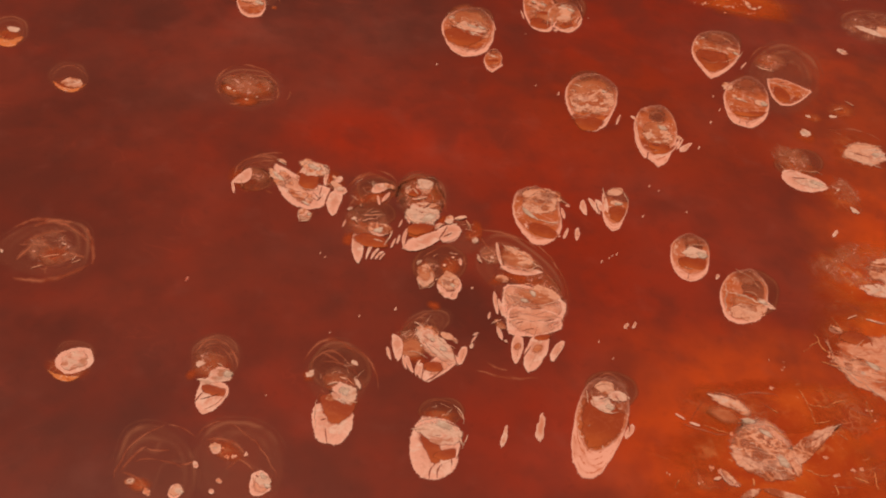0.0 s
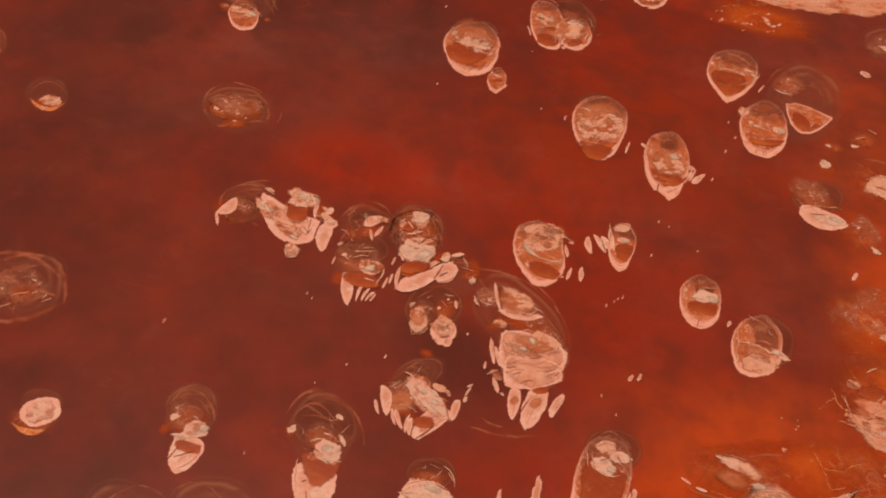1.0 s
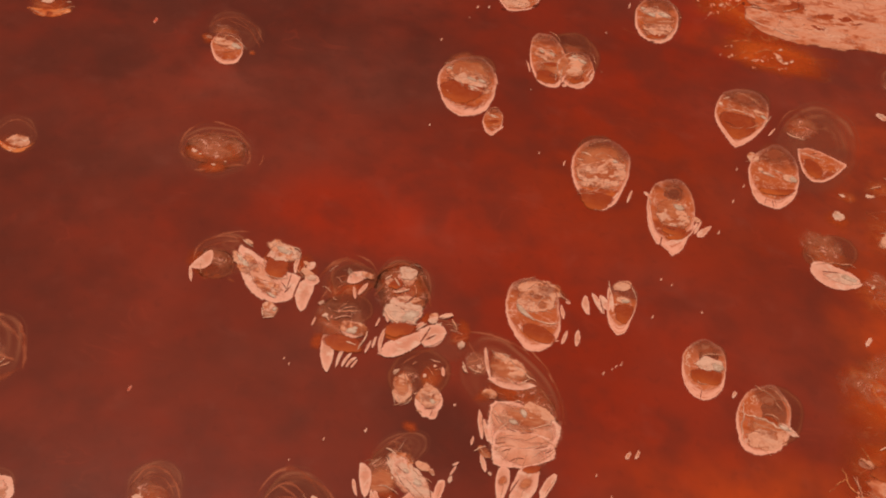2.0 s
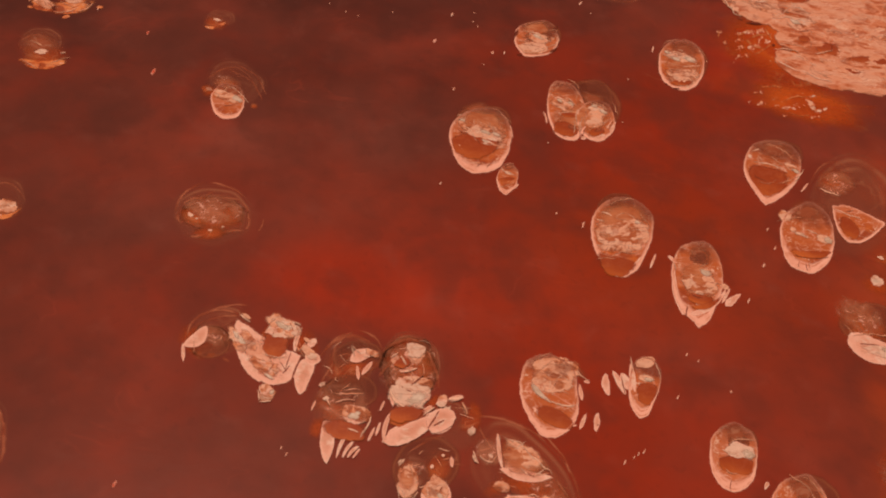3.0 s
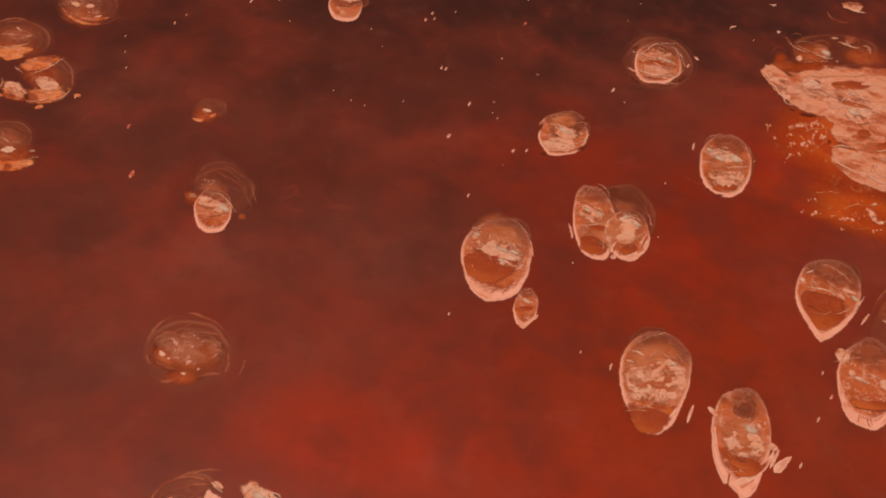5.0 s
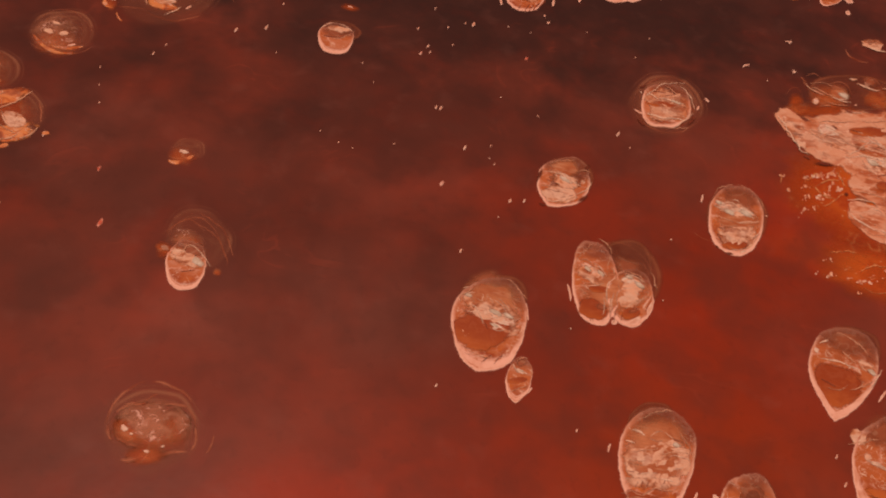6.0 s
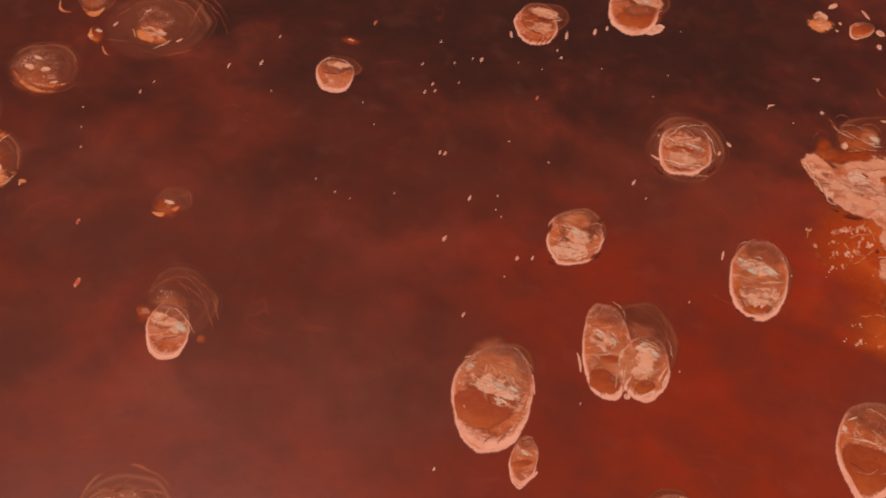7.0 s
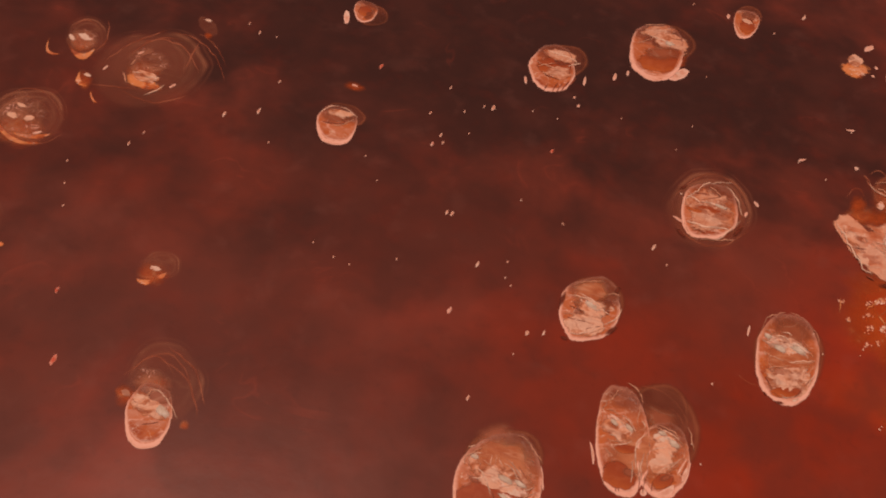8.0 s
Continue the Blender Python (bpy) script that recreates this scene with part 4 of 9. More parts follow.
isle = island(-32.24, 75.77, "large sunken salt mound with webbed brown crust under water")
shelf(isle, -0.12, 0.14, 10.89, 9.88, 11, 5, 0.7, 0.35)
ridge(isle, 0.71, 1.75, 9.23, 1.21, -13, 17, 0.45, 0.45, 2.10)
ridge(isle, 4.53, 1.19, 5.96, 0.74, -71, 1, 0.45, 0.45, 0.68)
ridge(isle, 1.76, -2.63, 7.86, 1.20, 21, 0, 0.45, 0.45, -0.98)
ridge(isle, 0.03, 1.83, 4.82, 1.10, 29, -5, 0.45, 0.45, 0.53)
ridge(isle, 1.88, -0.98, 4.67, 1.06, 23, -2, 0.45, 0.45, -0.45)
ridge(isle, 0.16, -0.98, 3.74, 0.90, -36, 22)
ridge(isle, 1.98, -0.27, 3.78, 0.93, 74, -22)
ridge(isle, 3.05, -0.05, 3.45, 0.88, -16, 17)
ridge(isle, 0.39, 3.78, 4.18, 1.12, 16, 2, 0.45, 0.45, 0.45)
ridge(isle, -1.42, -0.28, 3.08, 0.97, 68, -21)
ridge(isle, 0.56, 0.76, 3.84, 0.71, -50, 19)
film(isle, 1.43, -0.36, 3.86, 3.22, 19, 1)
veil(isle, 0.96, 0.39, 5.57, 5.65, 7, 7)
wisps(isle, 1.04, 0.07, 6.78, 5.59, 1, 10, 12)
line(isle, 1.21, -0.62, 1.88, 0.28, 21, -0)
line(isle, 0.24, -2.31, 1.33, 0.32, 27, -3)
line(isle, 3.89, -1.18, 1.21, 0.24, 38, -9)
crust(isle, -3.71, -0.57, 0.34, 0.81, 34, -6)
crust(isle, 2.07, 1.17, 0.68, 0.30, -21, 19)

isle = island(-7.45, 88.70, "broken pale salt plates with orange brine pool and crust")
shelf(isle, -4.19, 1.83, 6.67, 6.61, 16, -5)
stain(isle, -6.28, 0.60, 4.20, 3.45, -34, 20)
stain(isle, 3.88, 1.74, 3.99, 3.65, -29, 15)
film(isle, -4.89, 0.79, 4.80, 4.58, 31, -13)
ridge(isle, -4.07, 4.28, 5.22, 0.52, 25, -11, 0.45, 0.45, 1.28)
ridge(isle, -3.94, 3.22, 5.50, 0.43, 22, -9, 0.45, 0.45, 1.12)
stain(isle, 0.28, 2.45, 2.31, 1.02, 73, -19)
ridge(isle, -2.82, -1.27, 0.83, 0.97, -19, 13)
film(isle, -4.69, 0.63, 4.37, 4.87, 19, -0)
apron(isle, -4.66, 0.51, 3.94, 3.99, 17, 1)
ridge(isle, -6.15, 2.23, 3.91, 0.49, 69, -13, 0.45, 0.45, 1.43)
ridge(isle, -3.88, 4.07, 3.15, 0.54, 1, 6, 0.45, 0.45, 0.71)
veil(isle, -4.47, 1.32, 3.66, 2.72, -23, 15)
wisps(isle, -4.75, 1.00, 5.00, 3.98, 37, -15, 10)
wisps(isle, 3.97, 0.57, 3.73, 2.74, -22, 12, 6)
plate(isle, -6.13, 1.00, 3.06, 1.73, 50, -20, 0.6, 0.35, -0.25)
sliver(isle, -6.84, -1.01, 2.12, 0.38, -77, 6)
plate(isle, 0.70, 1.00, 8.41, 4.61, -33, 18, 0.55, 0.3, -0.38)
fill(isle, 0.15, -0.18, 3.86, 3.01, -29, 16)
grey(isle, -1.75, 0.93, 2.50, 0.92, -57, 21)
fold(isle, -1.15, 1.30, 3.23, 1.43, -53, 22)
pool(isle, 1.44, 0.99, 3.39, 2.93, -87, -0, 0.2, 0.5)
crust(isle, 1.85, 2.99, 3.62, 2.59, 6, -2, 0.25, 0.3)
grey(isle, 2.16, 3.09, 1.43, 1.15, 0, 1)
line(isle, 0.68, 3.66, 1.12, 0.26, 52, -22)
wire(isle, 1.72, 4.00, 1.40, 0.24, -8, 6)
wire(isle, 2.98, 3.73, 1.18, 0.29, -16, 10, 0.67)
line(isle, 1.07, 2.60, 1.70, 0.17, 80, -14)
crack(isle, 2.06, 2.69, 1.01, 0.15, -63, 21)
crack(isle, 2.69, 2.97, 1.38, 0.14, -69, 18)
wire(isle, 3.37, 2.58, 2.01, 0.20, -100, -13)
wire(isle, -1.92, 3.74, 1.55, 0.45, -35, 20)
crack(isle, 3.95, -1.46, 4.23, 0.27, 79, -13, 0.5, 0.5, 1.00)
crack(isle, 2.86, -0.61, 2.08, 0.16, 84, -9)
crack(isle, 2.85, -1.63, 1.32, 0.15, 63, -20)
plate(isle, 4.70, -2.14, 4.54, 1.72, 85, -7, 0.6, 0.35, 0.15)
plate(isle, 5.08, -0.09, 1.64, 1.67, -9, 5, 0.4, 0.5)
plate(isle, 4.79, 1.76, 1.15, 0.97, 43, -19)
line(isle, 3.78, 0.63, 1.99, 0.33, -50, 21)
crust(isle, 1.53, -4.60, 1.71, 1.82, 25, -11)
wire(isle, 0.81, -4.86, 1.25, 0.26, -73, 12)
wire(isle, 1.48, -5.40, 1.25, 0.26, 15, -6)
grey(isle, 1.94, -4.37, 0.72, 0.67, 36, -15)
fold(isle, -2.15, 1.00, 4.50, 1.35, -58, 7, 0.4, 0.4)
crust(isle, -2.21, 1.30, 3.62, 0.94, -56, 8, 0.4, 0.4)
fold(isle, 0.98, -1.68, 4.68, 1.96, -22, 9, 0.4, 0.4)
crust(isle, 1.02, -1.56, 3.65, 1.27, -22, 9, 0.4, 0.4)
grey(isle, -2.42, 1.64, 1.70, 0.48, -55, 9)
grey(isle, 1.36, -2.66, 1.55, 0.50, -30, 10)
fold(isle, 1.98, 3.33, 4.15, 2.48, -20, 9, 0.3, 0.3)
crust(isle, 1.97, 3.39, 3.54, 1.85, -23, 10, 0.3, 0.3)
grey(isle, 1.72, 3.35, 1.80, 0.97, -27, 11)
plate(isle, 3.43, 1.80, 2.82, 0.47, -94, -6, 0.5, 0.5, -0.33)
line(isle, 0.09, 1.22, 2.00, 0.21, -86, -5, -0.75)
wire(isle, 1.60, -0.08, 2.80, 0.18, -3, 5, -1.33)
wire(isle, 0.87, 4.08, 0.91, 0.19, 33, -7)
wire(isle, 2.95, 3.91, 0.98, 0.19, -7, 6)
crack(isle, 1.85, 3.18, 0.99, 0.14, -56, 10)
crack(isle, 2.62, 3.35, 1.08, 0.13, -64, 7)
crack(isle, 2.52, -1.36, 1.52, 0.13, -53, 9)
crack(isle, 1.40, -1.69, 1.11, 0.11, 67, -10)
rough(isle, -1.81, 3.97, 1.33, 0.59, -35, 13)
rough(isle, 1.52, -4.23, 2.22, 1.39, -35, 9)
crust(isle, 1.61, -4.16, 1.38, 0.86, -35, 9)
wire(isle, 0.97, -4.18, 1.10, 0.15, -65, 4, -1.00)
wire(isle, 1.61, -5.03, 0.89, 0.17, -0, 4)
rough(isle, 4.63, 0.64, 2.16, 1.14, -40, 11)
crust(isle, 5.06, 0.13, 1.18, 0.81, -31, 10)
rough(isle, 4.29, 1.97, 0.96, 0.59, -33, 11)
wire(isle, 4.08, 1.25, 1.12, 0.16, 71, -10)
line(isle, 3.68, 0.82, 1.28, 0.17, 58, -11)

isle = island(1.56, 83.72, "twin sunken salt mounds with white crust and curved slivers")
shelf(isle, -0.54, 4.73, 5.53, 7.42, 7, -4)
shelf(isle, 5.18, 5.34, 5.72, 8.63, 5, -5)
shelf(isle, -0.72, -0.10, 5.74, 7.02, 7, -4)
film(isle, -0.52, 4.27, 4.49, 5.53, 7, -4)
film(isle, -0.68, 0.17, 5.38, 5.81, 7, -4)
film(isle, 5.11, 5.71, 4.91, 7.47, 13, -9)
ridge(isle, -0.70, 6.50, 5.05, 0.96, 16, -9, 0.45, 0.45, 1.66)
ridge(isle, -2.19, 6.60, 4.19, 0.58, 58, -22, 0.45, 0.45, 0.69)
ridge(isle, 4.29, 7.13, 4.55, 0.94, 28, -16, 0.45, 0.45, 1.17)
ridge(isle, 7.37, 5.19, 5.02, 0.77, -71, 20, 0.45, 0.45, 0.49)
ridge(isle, 3.44, 5.87, 1.82, 0.62, 69, -17)
ridge(isle, -1.66, 0.36, 2.80, 0.75, 20, -10)
ridge(isle, 2.83, 4.48, 1.77, 0.66, 59, -20)
stain(isle, -2.56, -2.58, 1.59, 2.69, -18, 9)
stain(isle, 7.67, 1.58, 2.48, 1.30, 59, -18)
film(isle, 0.36, 5.20, 5.38, 4.16, 35, -8)
apron(isle, 0.24, 5.73, 5.12, 4.06, 14, -3)
apron(isle, 0.11, 1.78, 5.22, 4.09, 7, -1)
ridge(isle, -1.19, 6.88, 4.43, 0.47, 66, -10, 0.45, 0.45, 1.19)
ridge(isle, 1.15, 7.82, 3.59, 0.51, -37, 10, 0.45, 0.45, 1.19)
ridge(isle, -2.28, 2.69, 4.24, 0.36, 79, -6, 0.45, 0.45, 0.86)
veil(isle, -0.63, 0.45, 5.01, 5.30, 7, -4)
veil(isle, 4.99, 6.17, 4.37, 4.74, 1, -3)
wisps(isle, -0.55, 5.11, 5.33, 5.38, 30, -15, 12)
wisps(isle, -0.68, 0.26, 5.17, 4.39, 11, -6, 14)
wisps(isle, 5.18, 5.87, 5.43, 6.38, 26, -15, 14)
wisps(isle, 9.64, 0.57, 4.21, 3.58, -5, -1, 8)
plate(isle, 0.61, 6.01, 2.59, 1.64, 29, -15, 0.35, 0.7)
wire(isle, -0.28, 6.27, 1.36, 0.30, -68, 20)
sliver(isle, 0.45, 3.89, 1.74, 0.33, -79, 13)
sliver(isle, 1.23, 4.46, 1.92, 0.52, 62, -20)
line(isle, -0.06, 1.46, 3.04, 0.27, 9, -5)
crust(isle, -2.12, 0.61, 0.72, 0.61, 21, -10)
crust(isle, -2.69, 2.11, 0.90, 0.51, 37, -17)
sliver(isle, -3.15, -0.26, 1.22, 0.23, 76, -13)
pool(isle, -0.05, -2.45, 4.37, 2.39, -7, 3)
crust(isle, 0.68, -0.84, 2.74, 2.44, 2, -2, 0.3, 0.35)
grey(isle, 0.71, -0.80, 1.93, 1.48, 7, -4)
plate(isle, -1.44, -3.94, 4.69, 1.41, 95, 5, 0.6, 0.3)
sliver(isle, -0.11, -4.10, 3.13, 0.38, 76, -11, 0.6, 0.3, 0.33)
sliver(isle, 0.48, -4.46, 2.06, 0.34, 65, -16, 0.6, 0.6, 0.40)
sliver(isle, 0.95, -4.65, 1.68, 0.36, 55, -18, 0.6, 0.6, 0.40)
sliver(isle, 1.23, -4.75, 1.21, 0.27, 62, -17)
wire(isle, 1.75, -1.96, 2.76, 0.32, 75, -11, -0.40)
wire(isle, 0.69, -2.49, 1.16, 0.34, -15, 6)
sliver(isle, 2.34, -2.67, 1.67, 0.29, 73, -12)
sliver(isle, 2.90, -2.00, 1.62, 0.31, 79, -7)
sliver(isle, 3.06, 0.51, 1.24, 0.26, 74, -11)
pool(isle, 4.55, 5.59, 1.78, 1.36, 26, -15)
crust(isle, 5.65, 7.26, 2.13, 2.12, -8, 2, 0.3, 0.3)
wire(isle, 3.71, 6.38, 1.08, 0.30, 45, -21)
wire(isle, 4.57, 5.83, 1.32, 0.41, -59, 21)
wire(isle, 5.12, 4.78, 1.93, 0.46, 21, -13)
crust(isle, 5.49, 2.11, 4.63, 3.99, -6, 1, 0.35, 0.3)
grey(isle, 6.20, 1.66, 2.61, 1.92, 23, -14)
wire(isle, 4.35, 1.57, 2.58, 0.65, -52, 19, -0.50)
fold(isle, 5.11, 3.53, 2.08, 1.32, 28, -15)
crack(isle, 6.10, 3.79, 2.00, 0.24, 51, -21)
crack(isle, 5.10, 2.56, 1.15, 0.22, -26, 11)
sliver(isle, 3.85, 1.37, 1.79, 0.34, -76, 15)
pool(isle, 5.41, -0.04, 3.60, 2.10, 13, -9, 0.3, 0.5)
plate(isle, 5.65, -1.79, 5.17, 1.95, 34, -16, 0.4, 0.4, -0.12)
sliver(isle, 3.70, -1.72, 3.36, 0.43, 83, -3, 0.6, 0.6, 0.43)
plate(isle, 8.54, -0.31, 3.09, 2.43, 29, -16, 0.3, 0.4)
crack(isle, 8.34, -0.69, 1.30, 0.25, 35, -18)
crust(isle, 8.49, 1.50, 1.32, 1.24, 15, -11)
wire(isle, 7.36, 0.42, 1.59, 0.32, 45, -19)
crack(isle, 7.81, -0.44, 2.44, 0.20, 66, -15)
wire(isle, 9.74, 2.15, 1.55, 0.80, 17, -12)
line(isle, 10.63, 1.19, 1.56, 0.38, -69, 20)
crust(isle, 11.39, -1.24, 0.64, 0.78, 7, -8)
wire(isle, 11.75, -4.02, 0.90, 0.38, -62, 18)
fold(isle, 1.63, 6.23, 2.09, 1.11, -13, 4)
wire(isle, 0.04, 6.46, 1.44, 0.17, -43, 10)
wire(isle, 1.49, 6.08, 1.75, 0.18, 24, -6, -1.33)
rough(isle, 0.87, -0.62, 3.25, 1.92, -7, 2, 0.4, 0.4)
fold(isle, 0.77, -0.57, 2.84, 1.69, -7, 2)
wire(isle, -1.96, 0.18, 0.94, 0.21, -51, 8)
wire(isle, -0.35, 0.49, 2.02, 0.17, 17, -3, 1.00)

isle = island(8.27, 86.26, "grey-white salt crust mound with orange pool and long plate")
shelf(isle, -1.37, 2.63, 6.29, 8.92, 2, -3)
veil(isle, -1.40, 2.44, 5.97, 7.88, -2, -1)
shelf(isle, 3.13, -3.25, 5.37, 5.10, -38, 14)
stain(isle, -2.39, 2.92, 2.47, 2.07, -1, -1)
stain(isle, 4.90, -1.93, 3.98, 1.66, -80, 16)
ridge(isle, -1.41, 3.19, 5.73, 0.28, 3, -4, 0.45, 0.45, 8.66667)
film(isle, -1.48, 3.42, 5.87, 6.64, -2, -2)
film(isle, -1.07, 2.25, 5.05, 4.67, 1, -3)
film(isle, 4.64, -2.42, 2.40, 3.18, -59, 19)
rough(isle, -1.04, 4.33, 2.25, 2.60, 22, -14, 0.35, 0.35)
sliver(isle, -1.83, 3.95, 1.51, 0.42, -79, 15)
rough(isle, -2.92, 3.42, 1.12, 1.27, -34, 15)
sliver(isle, -1.72, 2.40, 1.62, 0.55, 17, -11)
rough(isle, -0.79, 0.90, 3.98, 2.21, 2, -4)
sliver(isle, -0.87, 1.35, 1.55, 0.56, 1, -3)
pool(isle, -1.29, -2.93, 4.09, 2.27, 12, -8)
plate(isle, -0.97, -4.02, 5.60, 1.95, 34, -17, 0.45, 0.3)
crust(isle, -1.17, -0.78, 4.85, 3.40, 11, -8, 0.4, 0.4)
pool(isle, -1.35, -0.08, 2.05, 1.09, 7, -6)
crust(isle, 1.77, -2.55, 3.65, 2.42, 39, -19)
plate(isle, 1.89, -3.51, 2.36, 1.50, 28, -16, 0.4, 0.5)
rough(isle, 1.79, -0.77, 1.64, 1.10, 57, -19)
sliver(isle, 0.52, -1.83, 1.20, 0.64, 43, -19)
sliver(isle, -3.24, -5.08, 1.70, 0.32, -80, 12)
sliver(isle, 3.07, -0.29, 1.67, 0.70, 23, -15)
crust(isle, 4.69, -3.69, 1.09, 1.05, 35, -18)

isle = island(8.85, 77.20, "small salt mound with translucent crust and rounded plate")
apron(isle, 0.14, 1.38, 6.49, 6.55, 16, -10)
film(isle, -1.18, 0.35, 2.84, 4.69, 16, -10)
film(isle, 1.28, 1.38, 3.41, 4.05, 21, -12)
ridge(isle, -0.01, 3.34, 4.22, 0.49, 38, -18, 0.45, 0.45, 0.79)
stain(isle, -0.34, -4.49, 2.03, 1.71, -16, 4)
ridge(isle, -0.24, -4.58, 0.99, 0.56, -37, 10)
veil(isle, -0.92, 0.63, 2.77, 3.46, -14, 4)
wisps(isle, 0.26, 1.02, 6.12, 4.52, 21, -12, 14)
rough(isle, -1.27, -0.30, 3.51, 2.17, -69, 16)
line(isle, -1.24, -1.80, 2.19, 0.27, 30, -14, -0.86)
wire(isle, -2.09, -1.53, 1.77, 0.19, -77, 13)
line(isle, -1.16, 0.52, 1.82, 0.20, -74, 15, 0.67)
wire(isle, -2.00, 1.37, 0.97, 0.35, 57, -17)
line(isle, -0.49, 0.43, 0.82, 0.22, 43, -17)
line(isle, -1.29, -0.88, 1.05, 0.20, -11, 3)
skin(isle, -1.35, -0.27, 1.96, 3.09, 24, -11)
rough(isle, -1.38, -1.07, 1.94, 2.45, -6, 0)
wire(isle, -1.75, -1.76, 1.52, 0.19, -61, 13, 1.33)
wire(isle, -0.90, -1.72, 1.48, 0.19, 49, -14, -1.33)
crust(isle, -1.07, -0.31, 0.88, 0.86, -22, 6)
rough(isle, 1.22, -0.96, 2.81, 2.98, -30, 8, 0.35, 0.4)
plate(isle, 1.25, -1.59, 2.99, 3.03, 39, -14, 0.35, 0.4)
fill(isle, 1.30, -1.59, 1.61, 2.01, -8, 0)
hollow(isle, 1.40, -0.86, 1.26, 0.97, 27, -12)
grey(isle, 1.58, -1.56, 0.87, 0.68, -48, 13)
plate(isle, 1.61, -2.83, 1.29, 0.90, 40, -13, 0.5, 0.5, -0.21)
line(isle, 1.31, -2.02, 1.16, 0.21, 14, -8, -1.00)
wire(isle, 0.33, -1.50, 1.70, 0.17, -84, 7, 1.00)
wire(isle, 1.81, -1.60, 1.03, 0.16, 41, -14)
line(isle, 0.37, -2.77, 0.61, 0.42, -20, 5)
crack(isle, 1.37, -2.30, 1.27, 0.14, 13, -8)
crack(isle, 1.50, -2.84, 0.81, 0.10, -113, -8)
sliver(isle, 2.43, 1.98, 1.18, 0.36, 97, 10)
crust(isle, 0.71, 1.31, 0.48, 0.40, 45, -15)
crust(isle, 1.61, 2.54, 0.40, 0.29, 29, -13)
wire(isle, -2.18, 1.46, 0.58, 0.25, 56, -14)
crust(isle, 3.60, -1.67, 0.17, 0.28, 7, -6)

isle = island(8.14, 66.66, "crescent of wrinkled salt crust with pointed plate fringe")
shelf(isle, -0.49, 3.38, 6.28, 3.99, 30, -13)
film(isle, -1.69, 1.51, 3.84, 4.10, -2, -1)
ridge(isle, -1.32, 3.60, 4.58, 0.36, 49, -15, 0.45, 0.45, 1.10)
stain(isle, -1.47, -0.95, 3.91, 1.95, -27, 8)
apron(isle, -1.11, 2.24, 4.74, 3.66, 40, -11)
veil(isle, -1.93, 1.56, 2.58, 2.49, -2, -1)
wisps(isle, -1.16, 2.64, 5.12, 3.11, 30, -12, 12)
skin(isle, -1.83, 0.21, 3.51, 3.07, 27, -9, 0.4, 0.4)
pool(isle, 0.37, -1.91, 2.32, 1.61, -1, -2, 0.4, 0.4)
crust(isle, 0.73, 0.72, 6.78, 2.93, -48, 10, 0.3, 0.35)
fold(isle, -0.06, 2.22, 3.45, 2.16, -36, 9, 0.4, 0.4)
fill(isle, 0.71, 0.18, 4.49, 2.23, -38, 8, 0.4, 0.4)
plate(isle, 1.14, -2.02, 5.07, 2.05, 43, -10, 0.35, 0.35, 0.17)
fill(isle, 1.23, -1.84, 3.67, 1.14, 43, -10)
ochre_crust(isle, 0.49, -2.05, 1.93, 1.10, 13, -6)
grey(isle, 1.31, 0.36, 1.42, 0.88, -32, 7)
grey(isle, 0.25, 1.40, 0.88, 0.56, -41, 9)
wire(isle, -1.17, 3.14, 1.39, 0.26, -28, 7, 0.75)
wire(isle, -0.40, 1.40, 2.92, 0.15, -46, 10, -1.20)
line(isle, 0.39, 1.94, 3.37, 0.16, -40, 9, 1.60)
wire(isle, -0.26, 0.58, 2.44, 0.15, -56, 11)
line(isle, 1.31, -0.14, 3.34, 0.15, -46, 9, -1.60)
wire(isle, -1.34, 2.00, 1.49, 0.17, -66, 10)
line(isle, 1.94, 0.75, 1.66, 0.16, -31, 7, 1.20)
wire(isle, 0.75, -0.52, 1.73, 0.15, -40, 8)
crack(isle, -0.18, 1.42, 1.44, 0.11, -39, 9)
crack(isle, 1.16, 0.03, 1.08, 0.11, -7, -0, 0.5, 0.5, 1.11)
crack(isle, 0.20, -0.08, 1.60, 0.11, -46, 10)
crack(isle, -0.48, -2.89, 1.81, 0.16, 76, -3, 0.5, 0.5, 1.00)
crack(isle, 0.52, -2.96, 2.54, 0.20, 44, -9, 0.5, 0.5, -0.57)
rough(isle, 1.80, 2.03, 2.04, 1.04, -24, 5)
crust(isle, 2.57, 1.53, 1.01, 0.54, -56, 11)
plate(isle, 3.25, -0.24, 2.70, 0.85, 75, -2, 0.5, 0.4)
crack(isle, 2.51, -0.64, 1.88, 0.14, 101, 8)
line(isle, 3.25, -0.31, 1.95, 0.13, 82, 1)
plate(isle, -3.43, 0.11, 3.67, 1.17, 97, 4, 0.6, 0.4, -0.18)
sliver(isle, -4.07, -0.67, 1.77, 0.38, 104, 6, 0.6, 0.5, 0.14)
sliver(isle, -1.95, -1.81, 2.51, 0.49, 108, 8, 0.6, 0.4, 0.22)
sliver(isle, -2.43, -1.62, 1.99, 0.32, 102, 6, 0.6, 0.4, 0.33)
sliver(isle, -0.81, -2.55, 2.00, 0.57, 84, 0, 0.6, 0.4, 0.27)
sliver(isle, -1.13, -2.28, 2.18, 0.31, 79, -2, 0.6, 0.6, 0.50)
wire(isle, -1.26, -0.74, 2.21, 0.19, -14, 2, 1.67)
crust(isle, 4.20, 1.01, 0.87, 0.49, 69, -4)
sliver(isle, 4.67, 2.65, 0.77, 0.25, 32, -11)
sliver(isle, 4.46, 1.94, 1.29, 0.22, 60, -8)
crust(isle, -0.90, 0.56, 0.32, 0.30, -46, 10)

